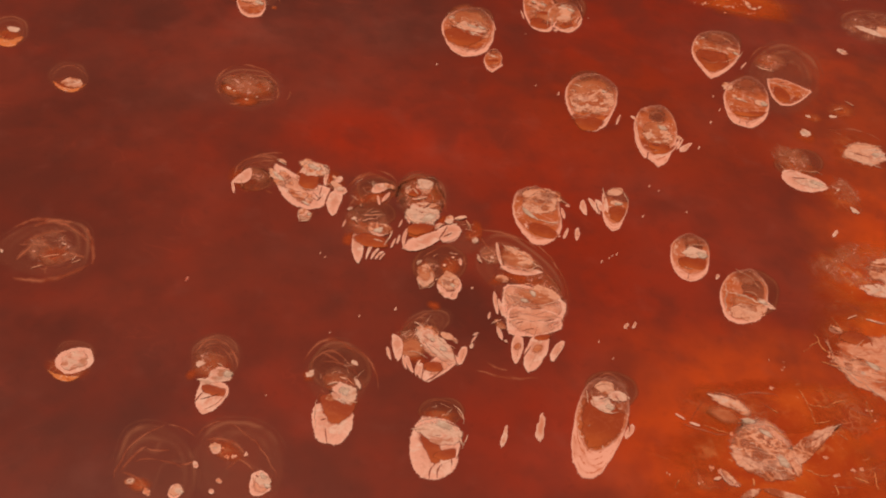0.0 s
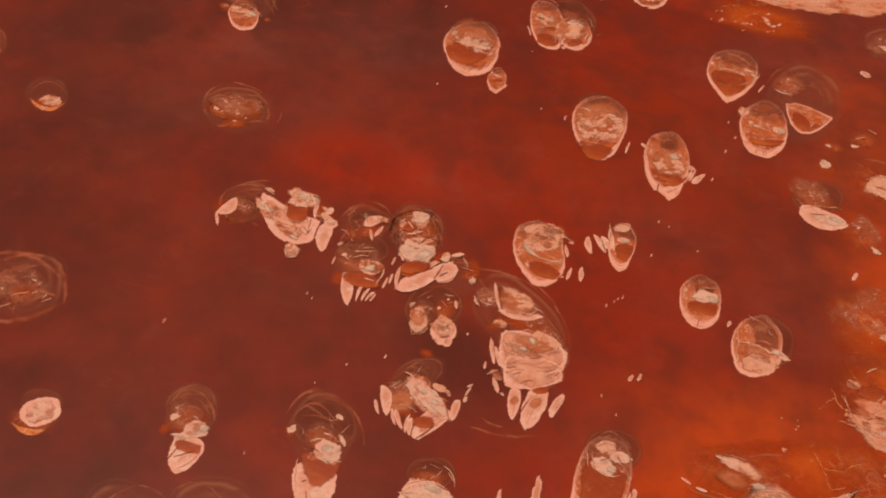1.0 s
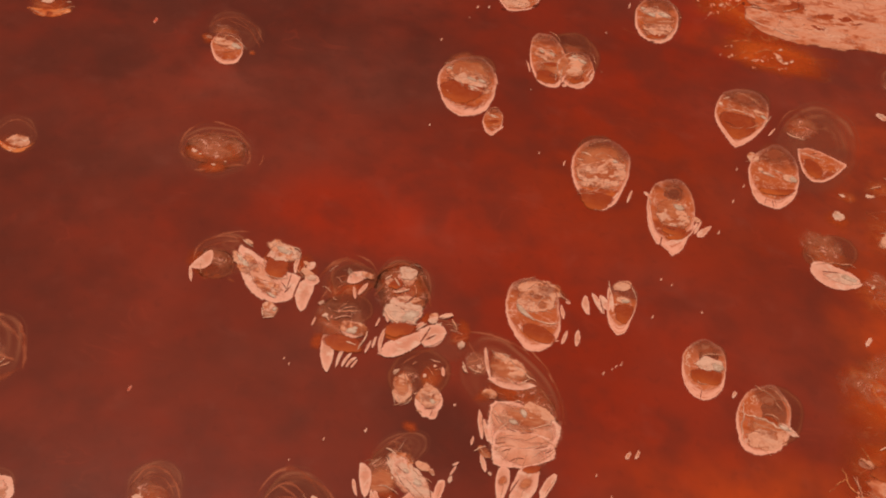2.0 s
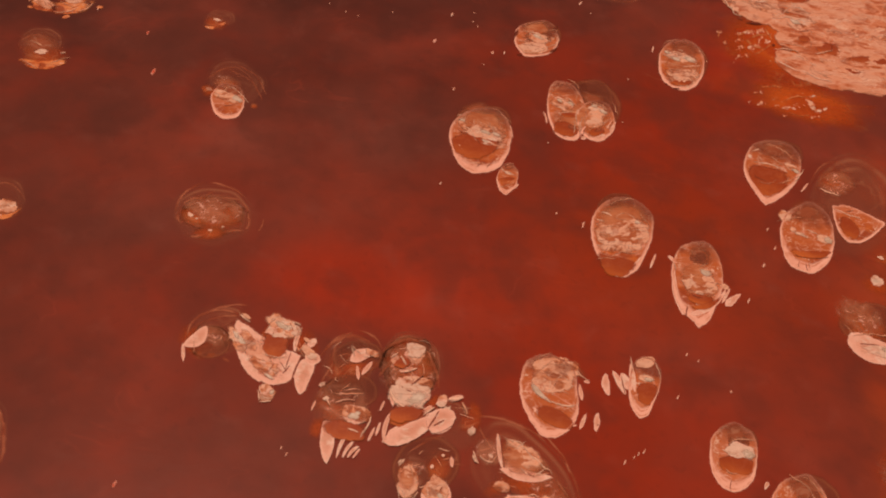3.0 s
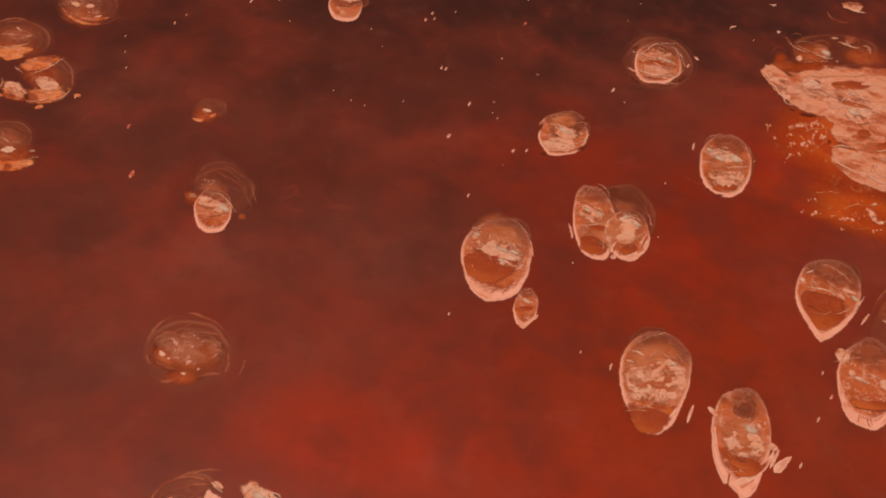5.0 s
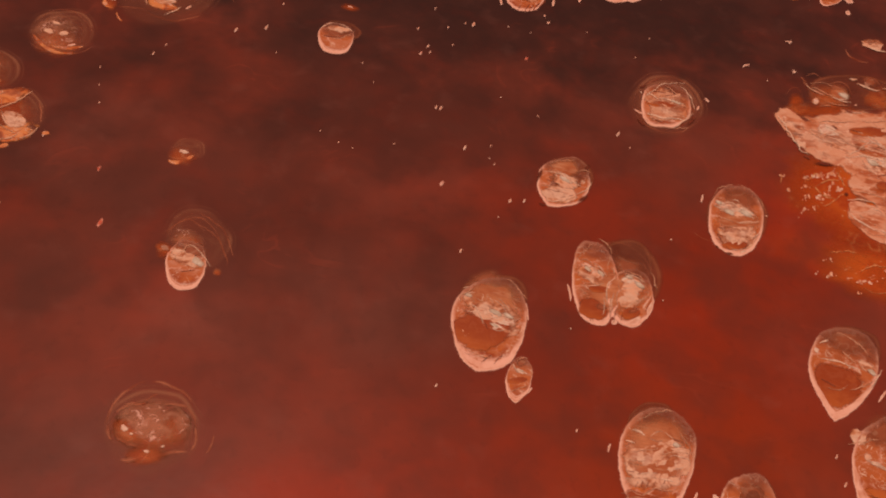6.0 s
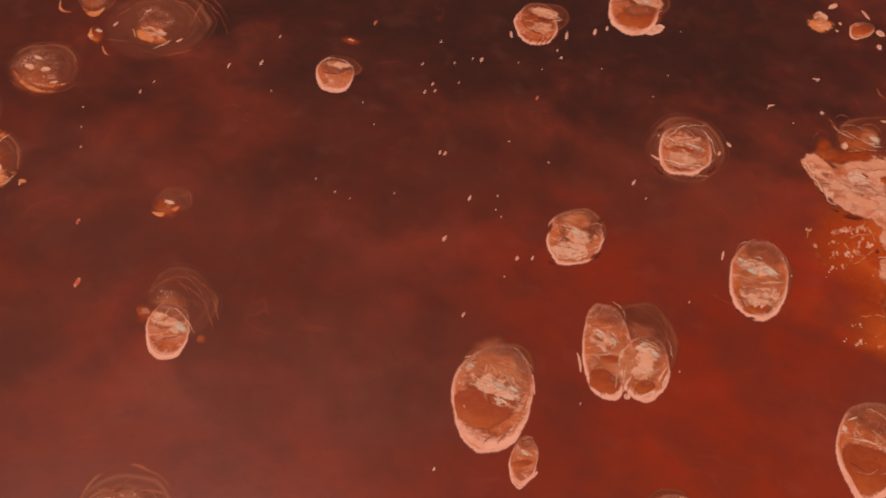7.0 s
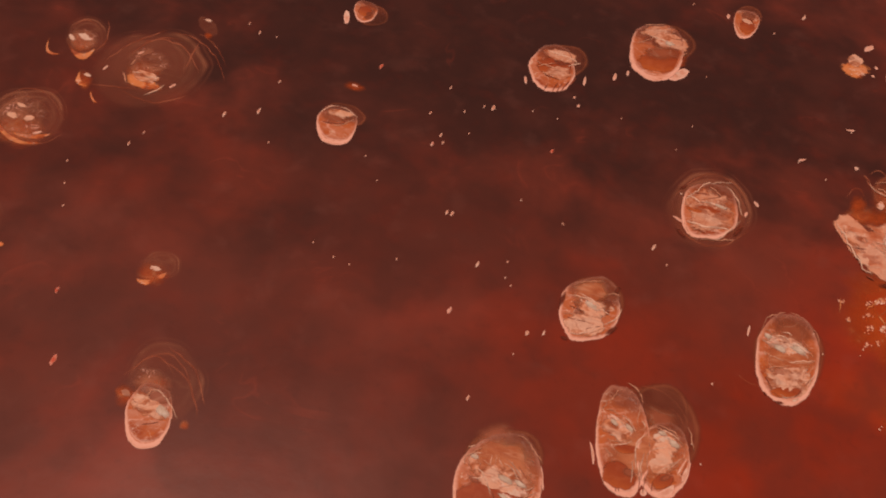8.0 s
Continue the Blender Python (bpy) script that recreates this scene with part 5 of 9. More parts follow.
isle = island(17.18, 73.58, "large rough salt crust island with pointed plates at one end")
shelf(isle, 0.61, 4.39, 14.15, 9.60, -48, 15)
ridge(isle, -1.15, -8.97, 6.80, 0.64, -2, -5, 0.45, 0.45, -0.88)
ridge(isle, -2.27, -8.09, 2.41, 0.52, -20, 3, 0.45, 0.45, -0.41)
film(isle, 1.95, 3.79, 7.40, 5.23, -39, 11)
stain(isle, -1.76, 3.55, 3.16, 1.87, 28, -16)
ridge(isle, -0.48, 9.71, 6.85, 0.56, -17, 3, 0.45, 0.45, 1.11)
ridge(isle, 3.85, 5.30, 10.13, 0.55, -68, 19, 0.45, 0.45, 2.20)
ridge(isle, 4.31, 3.07, 4.38, 0.41, -64, 18, 0.45, 0.45, 0.73)
ridge(isle, -2.44, 7.67, 4.67, 0.43, -59, 19)
stain(isle, 0.37, 4.18, 5.27, 2.54, -9, -2)
stain(isle, 1.80, 2.54, 5.98, 4.26, 14, -11)
veil(isle, -2.52, 6.96, 3.20, 2.85, -37, 12)
veil(isle, 3.24, 2.92, 5.98, 3.19, -48, 14)
wisps(isle, 0.51, 4.69, 10.60, 6.59, -38, 11, 20)
skin(isle, 0.71, 6.61, 5.13, 3.37, -24, 5, 0.3, 0.5)
fold(isle, 0.71, 6.92, 5.03, 2.59, -34, 8, 0.3, 0.6)
ochre_crust(isle, 0.67, 7.21, 3.91, 1.82, -37, 10, 0.3, 0.6)
plate(isle, 0.87, 5.35, 5.04, 1.29, -5, -4, 0.4, 0.6, -0.29)
fill(isle, 0.05, 5.77, 3.03, 1.52, -16, 1, 0.4, 0.6)
sliver(isle, -1.57, 7.31, 4.08, 0.43, -82, 12, 0.6, 0.6, -0.29)
wire(isle, 0.95, 7.11, 5.91, 0.23, -38, 10, 2.00)
line(isle, -0.49, 8.27, 1.84, 0.23, -34, 9, -1.33)
wire(isle, 0.16, 7.98, 1.73, 0.17, 45, -16)
wire(isle, 0.63, 5.39, 1.13, 0.22, -45, 12)
line(isle, 1.98, 5.27, 1.97, 0.22, 16, -12)
wire(isle, 2.05, 5.50, 1.40, 0.17, 39, -16)
crack(isle, 1.15, 5.09, 0.98, 0.19, -19, 2)
crack(isle, -0.62, 7.41, 0.70, 0.15, -33, 9)
wire(isle, -3.81, 6.32, 1.55, 0.26, -68, 15)
wire(isle, -2.81, 6.30, 1.47, 0.27, -17, 2, -0.86)
crust(isle, -4.29, 9.01, 0.84, 0.78, 8, -7)
crust(isle, -2.40, 6.65, 0.63, 0.46, -21, 4)
line(isle, -2.05, 6.32, 1.28, 0.18, 62, -11)
rough(isle, -1.37, 3.59, 1.80, 1.33, -16, 2)
plate(isle, 1.82, 0.21, 7.06, 5.55, -7, -4, 0.12, 0.3)
plate(isle, 1.87, -1.98, 6.30, 4.24, 4, -8, 0.18, 0.4)
fill(isle, 1.75, -0.21, 6.71, 5.95, -7, -4, 0.25, 0.25)
fill(isle, 1.34, -2.24, 5.77, 3.32, -11, -2, 0.3, 0.3)
fill(isle, -0.15, 1.38, 2.94, 3.29, -28, 5, 0.3, 0.3)
skin(isle, 2.03, 1.43, 5.21, 2.61, -10, -2, 0.4, 0.4)
rough(isle, 3.07, 1.92, 4.04, 2.48, -22, 2, 0.4, 0.4)
fold(isle, 0.86, 0.80, 4.13, 2.15, -17, 1, 0.4, 0.4)
grey(isle, 1.87, 1.84, 1.26, 0.92, -45, 11)
grey(isle, 0.87, 0.73, 1.27, 0.65, -12, -1)
wire(isle, 1.27, 2.84, 1.13, 0.21, 22, -13, 1.33)
# tan lines, darker than the plates, put wrinkle shading into the colour
line(isle, 1.36, 2.20, 1.03, 0.22, -1, -6, -1.33)
wire(isle, -1.30, 0.55, 3.07, 0.17, -89, 9, 0.67)
line(isle, -0.78, 0.95, 2.14, 0.20, -51, 12)
wire(isle, -0.55, 1.34, 2.26, 0.17, -54, 13, -1.20)
line(isle, 0.08, 1.34, 1.55, 0.18, -78, 13)
wire(isle, -0.11, 0.12, 1.88, 0.16, 43, -14)
line(isle, -0.02, -1.11, 2.41, 0.17, 20, -11, 1.20)
line(isle, 1.96, -0.81, 2.94, 0.17, 15, -11, -1.20)
line(isle, 1.13, -0.15, 3.48, 0.14, 11, -10, 1.50)
wire(isle, 3.48, 0.41, 2.57, 0.17, 19, -13, 1.20)
line(isle, 3.94, -0.71, 2.50, 0.17, 23, -13, -1.20)
line(isle, 4.26, -1.09, 1.86, 0.18, -35, 6)
wire(isle, 2.66, -1.62, 3.31, 0.17, 16, -11, -1.20)
line(isle, -0.04, -2.14, 2.34, 0.17, 17, -11, 1.20)
wire(isle, -0.44, -2.31, 1.77, 0.14, 63, -6)
line(isle, 0.22, -2.91, 1.76, 0.14, 63, -6)
line(isle, 1.05, -3.15, 1.83, 0.14, 67, -3, -0.80)
line(isle, 1.87, -3.32, 1.78, 0.14, 70, -1)
wire(isle, 3.30, -2.42, 1.97, 0.15, 35, -14, 1.20)
line(isle, 4.02, -2.60, 2.62, 0.15, 41, -13)
crack(isle, -0.31, -1.62, 1.04, 0.12, 14, -10)
crack(isle, 0.23, -2.31, 1.08, 0.12, 21, -12)
crack(isle, 1.15, -3.34, 1.67, 0.12, 20, -12, 0.5, 0.5, 1.67)
crack(isle, 3.39, -1.74, 1.60, 0.11, 21, -13)
crack(isle, 4.16, -1.99, 1.04, 0.11, 38, -14)
crack(isle, 2.14, -0.24, 1.40, 0.11, 12, -10)
crack(isle, 0.73, -0.20, 0.81, 0.11, -13, -1)
sliver(isle, -2.20, 0.24, 3.46, 0.52, -85, 10)
sliver(isle, -1.70, -0.41, 2.61, 0.41, -81, 11)
line(isle, -2.04, 0.18, 3.04, 0.15, -82, 11)
wire(isle, -2.22, -2.46, 1.40, 0.22, 29, -12)
line(isle, -1.84, -2.88, 1.41, 0.19, -52, 11)
sliver(isle, -1.90, -3.95, 1.99, 0.53, -74, 12)
rough(isle, -1.84, -2.75, 1.87, 1.05, -45, 10)
crust(isle, -1.31, -4.94, 0.55, 0.39, -38, 7)
sliver(isle, -2.94, -1.73, 1.14, 0.27, 79, 1)
pool(isle, 2.62, -4.03, 1.96, 0.91, 14, -11)
plate(isle, -0.20, -5.89, 3.94, 1.30, 83, 5, 0.6, 0.3)
skin(isle, -0.11, -5.52, 1.25, 0.92, 45, -11)
line(isle, -0.13, -6.28, 2.41, 0.13, 78, 3)
plate(isle, 1.73, -6.36, 5.54, 2.34, 70, -1, 0.5, 0.3, 0.07)
skin(isle, 1.91, -5.61, 1.98, 1.27, 42, -12)
crack(isle, 0.68, -6.63, 3.44, 0.19, 64, -4, 0.5, 0.5, 0.57)
line(isle, 1.48, -7.00, 2.91, 0.13, 66, -2)
sliver(isle, 3.10, -4.51, 0.85, 0.22, 73, 1)
sliver(isle, 3.99, -5.70, 3.16, 0.92, 61, -5, 0.4, 0.4, 0.12)
line(isle, 4.15, -5.69, 2.15, 0.13, 63, -3)

isle = island(-12.94, 61.87, "salt mound with white crust cap and layered pale plate")
shelf(isle, 0.28, 1.73, 5.34, 6.51, 11, 1)
shelf(isle, 0.35, 2.88, 4.46, 4.03, 10, 1)
film(isle, 0.16, 1.10, 4.69, 4.90, 14, -0)
stain(isle, -1.60, -0.35, 1.33, 1.71, -47, 13)
ridge(isle, 0.37, 1.12, 4.89, 0.69, 6, 3, 0.45, 0.45, 4.50)
ridge(isle, 0.35, 1.50, 3.63, 0.59, -6, 7, 0.45, 0.45, 3.00)
ridge(isle, 0.37, 1.39, 2.48, 0.48, -17, 11, 0.45, 0.45, 1.92)
ridge(isle, 1.95, 2.04, 2.65, 0.40, -63, 9, 0.45, 0.45, 0.69)
veil(isle, -0.16, 1.34, 3.31, 3.40, 3, 4)
wisps(isle, 0.33, 1.73, 4.59, 4.11, 12, 0, 10)
plate(isle, 0.45, -2.69, 4.14, 3.12, 70, -13, 0.5, 0.22)
pool(isle, 0.67, -1.98, 1.32, 3.37, -95, -10, 0.2, 0.5)
crust(isle, 1.12, -0.19, 2.80, 2.21, 12, 0, 0.35, 0.35)
grey(isle, 1.77, 0.07, 1.18, 1.18, -11, 8)
crust(isle, -0.02, -0.90, 2.20, 0.93, 7, 3)
crust(isle, -0.99, 1.02, 1.18, 0.94, 29, -6)
wire(isle, 0.90, 1.10, 0.61, 0.26, -21, 12)
crack(isle, -0.47, -2.73, 1.80, 0.18, 64, -13)
line(isle, 1.03, -3.24, 2.81, 0.16, 45, -10, -1.60)
crack(isle, 0.52, -2.68, 2.15, 0.12, 25, -3)

isle = island(-25.80, 62.00, "small white salt dome with an orange submerged lip")
shelf(isle, 0.01, 1.16, 4.11, 3.16, 9, 6)
film(isle, -0.01, -0.46, 4.87, 4.20, 17, 3)
stained_plate(isle, -0.40, -1.06, 3.86, 0.78, -6, 13, 0.62, 0.62, -1.16667)
plate(isle, 0.24, 0.20, 3.51, 3.14, 23, -0, 0.4, 0.4)
crust(isle, 0.20, 0.17, 2.99, 2.60, 23, 0, 0.4, 0.4)

isle = island(-0.71, 61.53, "sunken ringed salt mound with split pale plate")
shelf(isle, 0.12, 1.46, 6.88, 9.17, 3, -1)
apron(isle, 0.14, 2.11, 6.49, 6.14, -10, 4)
film(isle, 0.16, 0.52, 4.90, 4.09, -21, 7)
stain(isle, -2.87, 0.90, 1.45, 1.86, -16, 7)
stain(isle, 1.38, 2.92, 1.15, 1.38, -12, 4)
ridge(isle, -0.76, 2.61, 5.91, 0.80, 11, -3, 0.45, 0.45, 3.79)
ridge(isle, -0.89, 2.01, 4.22, 0.59, 1, 1, 0.45, 0.45, 3.69)
ridge(isle, 0.33, 1.09, 5.79, 0.47, -32, 10, 0.45, 0.45, 3.02)
ridge(isle, 1.83, 2.35, 6.67, 0.54, -50, 13, 0.45, 0.45, 2.76)
ridge(isle, -0.92, 3.36, 2.23, 0.49, -28, 10, 0.45, 0.45, 0.27)
veil(isle, 0.44, 0.48, 4.35, 3.29, -22, 8)
wisps(isle, 0.12, 1.25, 5.80, 5.42, -1, 1, 12)
crust(isle, -2.74, 1.19, 1.01, 0.99, 29, -8)
crust(isle, 1.46, 2.93, 0.95, 0.61, -25, 9)
crust(isle, 1.92, 0.48, 1.72, 0.52, -64, 11)
wire(isle, 0.47, 0.95, 0.70, 0.27, -17, 6)
plate(isle, -0.18, -4.30, 4.83, 4.00, 86, -3, 0.35, 0.2)
deep(isle, 0.13, -2.89, 3.63, 4.04, -93, -3, 0.15, 0.7)
fold(isle, -0.48, -1.54, 1.71, 1.17, 1, 1)
crust(isle, 0.73, -0.93, 3.14, 2.72, -21, 7, 0.35, 0.3)
grey(isle, 0.74, -0.63, 1.57, 1.28, -31, 10)
wire(isle, -0.40, 0.16, 1.34, 0.33, 20, -6, 0.60)
crack(isle, -0.24, -0.83, 1.33, 0.16, -28, 9)
crack(isle, 0.58, -1.74, 1.15, 0.16, -33, 10)
wire(isle, 1.31, -1.47, 1.70, 0.32, -20, 6, -0.80)
crack(isle, -0.65, -5.72, 1.79, 0.16, 100, 2)
crack(isle, -1.03, -4.00, 0.56, 0.12, 25, -6)
wire(isle, -1.78, -3.45, 3.57, 0.21, -89, -2)

isle = island(9.37, 55.91, "rounded salt plate with orange pool and white crust band")
apron(isle, 0.04, 3.60, 4.79, 3.65, 5, -5)
film(isle, -0.13, 3.07, 4.44, 2.85, 3, -4)
ridge(isle, -0.23, 3.35, 4.30, 0.35, 11, -6, 0.45, 0.45, 4.40)
ridge(isle, 0.14, 3.25, 2.87, 0.35, 12, -7, 0.45, 0.45, 1.65)
wisps(isle, 0.03, 3.54, 4.13, 2.35, 3, -4, 7)
wire(isle, 1.60, 3.33, 2.47, 0.18, -61, 11, 2.00)
plate(isle, -0.59, -0.64, 7.15, 4.87, 85, 2, 0.35, 0.25)
pool(isle, -1.28, -0.42, 4.09, 1.83, -60, 10, 0.5, 0.4, 0.19)
pool(isle, 0.59, -1.15, 2.83, 1.33, 15, -7)
crust(isle, -0.23, 1.05, 4.75, 3.04, -14, 1, 0.45, 0.25)
grey(isle, 0.09, 2.09, 2.48, 1.28, -24, 4)
wire(isle, -1.98, 1.31, 1.92, 0.32, 1, -3)
wire(isle, -1.31, 2.51, 2.30, 0.19, 28, -10)
crack(isle, 1.11, 2.12, 1.66, 0.16, -25, 4)
crack(isle, 0.21, 0.74, 1.81, 0.13, 1, -3)
wire(isle, 1.83, 0.47, 1.58, 0.28, -77, 9)
crack(isle, -0.73, -3.18, 1.91, 0.15, 73, -2, 0.5, 0.5, 1.67)
crack(isle, -0.03, -3.06, 1.78, 0.15, 73, -2, 0.5, 0.5, 1.67)
crack(isle, 0.95, -2.00, 0.90, 0.16, 97, 7)
crack(isle, 1.56, -1.10, 1.29, 0.16, 68, -3)
crack(isle, 1.83, 0.50, 1.15, 0.11, 65, -5)
wire(isle, 2.21, 0.32, 1.92, 0.21, -105, -1)

isle = island(25.91, 61.40, "long pale salt plate with orange wet hollow and crust")
apron(isle, 0.35, 2.07, 5.87, 5.35, 3, -10)
film(isle, 0.15, 2.01, 3.85, 3.04, 10, -13)
ridge(isle, -0.00, 1.93, 4.10, 0.38, 8, -12, 0.45, 0.45, 5.86)
dish(isle, -1.27, -2.25, 12.67, 5.26, -108, 4, 0.3, 0.42, 0.85)
veil(isle, 0.20, 2.46, 4.16, 3.31, 13, -13)
deep(isle, -1.25, -2.31, 6.59, 4.91, -115, -0, 0.2, 0.75)
line(isle, -2.22, -2.29, 0.42, 0.18, 33, -13)
rough(isle, -0.24, 2.49, 2.52, 2.16, -11, -5)
crust(isle, -0.65, 0.40, 3.12, 2.19, -23, -0, 0.35, 0.4)
crust(isle, 1.10, 1.41, 2.55, 1.64, -9, -7, 0.3, 0.5)
grey(isle, 0.02, -0.01, 1.25, 0.84, -14, -4)
line(isle, -0.36, 2.41, 2.16, 0.28, 13, -13, 1.50)
line(isle, -0.14, 1.78, 2.25, 0.21, 11, -13, 1.00)
wire(isle, -0.13, 1.03, 1.26, 0.25, 34, -15)
wire(isle, 0.71, 0.97, 1.12, 0.28, -47, 9)
wire(isle, -2.17, 1.08, 1.90, 0.18, -86, 13)
line(isle, -1.70, 0.96, 2.10, 0.15, -86, 14)
wire(isle, -0.21, -0.33, 2.30, 0.28, -10, -6, -1.00)
crack(isle, -0.46, 1.13, 1.21, 0.16, 22, -15)
crack(isle, 0.93, 1.09, 1.11, 0.16, -72, 15)
sliver(isle, 1.69, -2.66, 2.03, 0.69, 58, -3, 0.5, 0.4)
crack(isle, 1.70, -2.04, 1.44, 0.17, 88, 13)

isle = island(-12.32, 51.29, "broad sunken salt mound with white knobs under dark water")
shelf(isle, -3.54, -0.46, 7.75, 11.65, 17, 2)
shelf(isle, 3.49, 0.69, 9.79, 10.71, -20, 9)
ridge(isle, -5.25, 1.33, 7.44, 0.40, 61, -11, 0.45, 0.45, 2.86)
ridge(isle, -2.03, 3.86, 3.10, 0.32, -23, 12, 0.45, 0.45, 1.07)
ridge(isle, 0.55, 4.40, 2.99, 0.34, 37, -7, 0.45, 0.45, 1.43)
ridge(isle, 4.44, 2.41, 7.91, 0.37, -47, 9, 0.45, 0.45, 2.00)
ridge(isle, 2.17, 2.23, 4.48, 0.73, -19, 9, 0.45, 0.45, 1.27)
ridge(isle, -5.65, 0.65, 3.41, 0.48, 56, -10, 0.45, 0.45, 0.48)
ridge(isle, -3.78, 1.90, 2.20, 0.41, -1, 8, 0.45, 0.45, -0.57)
ridge(isle, -4.60, 0.49, 2.13, 0.33, 14, 3, 0.45, 0.45, 0.71)
ridge(isle, -2.40, 0.32, 2.55, 0.31, -14, 10, 0.45, 0.45, 0.71)
ridge(isle, -1.06, 0.54, 1.39, 0.49, 19, 0)
ridge(isle, -5.16, -1.67, 3.24, 0.50, -34, 11, 0.45, 0.45, 0.71)
ridge(isle, 2.98, 0.87, 1.54, 0.32, 48, -8)
ridge(isle, 4.14, 0.73, 2.18, 0.37, -39, 10, 0.45, 0.45, 0.43)
stain(isle, -4.78, -1.85, 2.91, 1.68, -1, 8)
stain(isle, 2.03, 2.33, 3.58, 2.32, -17, 9)
stain(isle, 5.68, -1.17, 2.48, 3.17, -1, 4)
film(isle, -4.64, -1.92, 2.16, 1.91, 2, 8)
film(isle, 2.36, 2.00, 3.62, 2.08, -16, 9)
rough(isle, -5.55, -1.60, 1.14, 0.80, 16, 3)
crust(isle, -5.53, -1.59, 0.91, 0.57, 19, 2)
crack(isle, -5.58, -1.60, 0.34, 0.17, 24, 1)
crumbs(isle, -4.01, -2.54, 0.69, 0.42, -24, 11, 8)
rough(isle, 1.25, 2.39, 1.27, 1.17, -12, 8)
plate(isle, 1.26, 2.33, 1.20, 1.02, 89, -7, 0.35, 0.4)
crust(isle, 1.29, 2.45, 0.92, 0.72, 20, -1)
crumbs(isle, 2.61, 1.66, 1.10, 0.30, 11, 2, 5)
crumbs(isle, 3.90, 1.83, 0.30, 0.18, 5, 3, 2)
crumbs(isle, 2.04, 2.45, 0.42, 0.23, -12, 8, 3)
plate(isle, -0.26, 0.49, 0.85, 0.49, 113, 1)
crust(isle, -0.31, 0.54, 0.53, 0.47, 31, -3)
fold(isle, -1.51, -2.23, 1.80, 1.56, 47, -7)
plate(isle, -1.54, -2.35, 1.58, 1.26, 71, -10, 0.35, 0.4)
crust(isle, -1.26, -2.27, 0.96, 0.91, 18, 2)
grey(isle, -1.01, -2.31, 0.61, 0.42, -29, 10)
plate(isle, 5.56, -0.99, 2.85, 1.97, 95, -3, 0.3, 0.4)
fill(isle, 5.72, -1.11, 1.63, 1.91, -8, 5)
crust(isle, 5.87, -0.75, 1.70, 1.45, -15, 7)
grey(isle, 5.81, -0.24, 1.07, 0.65, -36, 9)
grey(isle, 6.27, -1.18, 0.96, 0.56, -16, 7)
line(isle, 5.06, -0.99, 1.60, 0.15, -79, -2)
crack(isle, 5.27, -0.28, 0.38, 0.16, -32, 9)
plate(isle, 1.53, -2.11, 0.53, 0.52, -35, 9, 0.4, 0.4)
crumbs(isle, 1.99, -0.95, 0.32, 0.22, -16, 8, 3)

isle = island(39.97, 58.52, "orange salt shoal with webbed crust ridges")
shoal(isle, 2.66, -1.40, 30.79, 16.92, 9, -18)
shoal(isle, 4.35, 4.67, 25.25, 8.65, 5, -18)
film(isle, -1.45, 4.31, 12.09, 5.81, -3, -13)
film(isle, 10.97, 4.93, 8.62, 7.84, -18, -10)
film(isle, -5.26, -4.41, 6.03, 3.16, 2, -13)
film(isle, 11.32, -2.47, 6.81, 3.19, 12, -22)
ridge(isle, -4.47, 1.19, 5.31, 0.39, -12, -9, 0.45, 0.45, -0.71)
ridge(isle, -4.94, 3.57, 3.77, 0.40, 54, -5, 0.45, 0.45, 0.41)
ridge(isle, 1.44, 5.72, 4.78, 0.51, 4, -16, 0.45, 0.45, 0.71)
ridge(isle, 2.33, 4.42, 1.88, 0.48, -36, 1)
ridge(isle, -0.96, 5.50, 2.48, 0.53, -33, 1)
ridge(isle, 12.42, 4.70, 3.44, 0.57, -18, -10, 0.45, 0.45, -0.55)
ridge(isle, 7.98, -4.32, 2.75, 0.49, -3, -17)
stain(isle, -2.36, 2.72, 4.30, 2.94, -33, 1)
stain(isle, 8.17, 4.32, 4.58, 4.57, -12, -12)
stain(isle, -5.83, -2.76, 6.59, 3.36, -18, -7)
stain(isle, -4.14, 5.62, 5.58, 2.80, 12, -17)
skin(isle, -2.52, 3.03, 3.61, 2.20, -24, -4)
fold(isle, -1.75, 4.50, 5.98, 1.80, -27, -2, 0.7, 0.5)
fill(isle, -1.81, 4.73, 4.93, 1.43, -23, -4, 0.7, 0.5)
crust(isle, -2.20, 4.80, 3.64, 0.98, -23, -4)
wire(isle, -0.80, 3.89, 2.51, 0.22, -12, -9, -0.67)
line(isle, -1.90, 5.48, 2.54, 0.19, -14, -8)
rough(isle, 0.68, -1.13, 7.50, 6.54, -32, -2, 0.25, 0.25)
fold(isle, 1.01, -0.91, 7.05, 6.14, -39, 1, 0.25, 0.25)
fill(isle, 0.83, -0.66, 6.90, 5.57, -40, 2, 0.25, 0.3)
fill(isle, 1.65, 0.76, 5.46, 3.78, -43, 4, 0.3, 0.3)
rough(isle, 6.27, 0.33, 8.89, 2.18, 39, -14, 0.3, 0.8, 0.15)
fold(isle, 6.36, 0.27, 8.39, 1.62, 40, -13, 0.3, 0.8, 0.17)
fill(isle, 6.40, 0.46, 7.67, 1.43, 38, -14, 0.3, 0.7, 0.15)
rough(isle, 1.47, -3.66, 3.89, 0.91, 1, -16)
fold(isle, 3.60, -2.29, 3.13, 1.40, -87, 19)
grey(isle, 2.45, -1.96, 2.06, 1.26, -54, 8)
grey(isle, -0.09, 2.50, 1.92, 0.87, -11, -10)
grey(isle, 1.41, 1.11, 1.92, 0.88, -33, -1)
line(isle, -0.20, 2.50, 2.81, 0.19, 22, -19)
wire(isle, 1.14, 2.01, 3.16, 0.18, -7, -12, 1.20)
line(isle, 0.56, 1.17, 3.47, 0.18, -10, -11, 1.60)
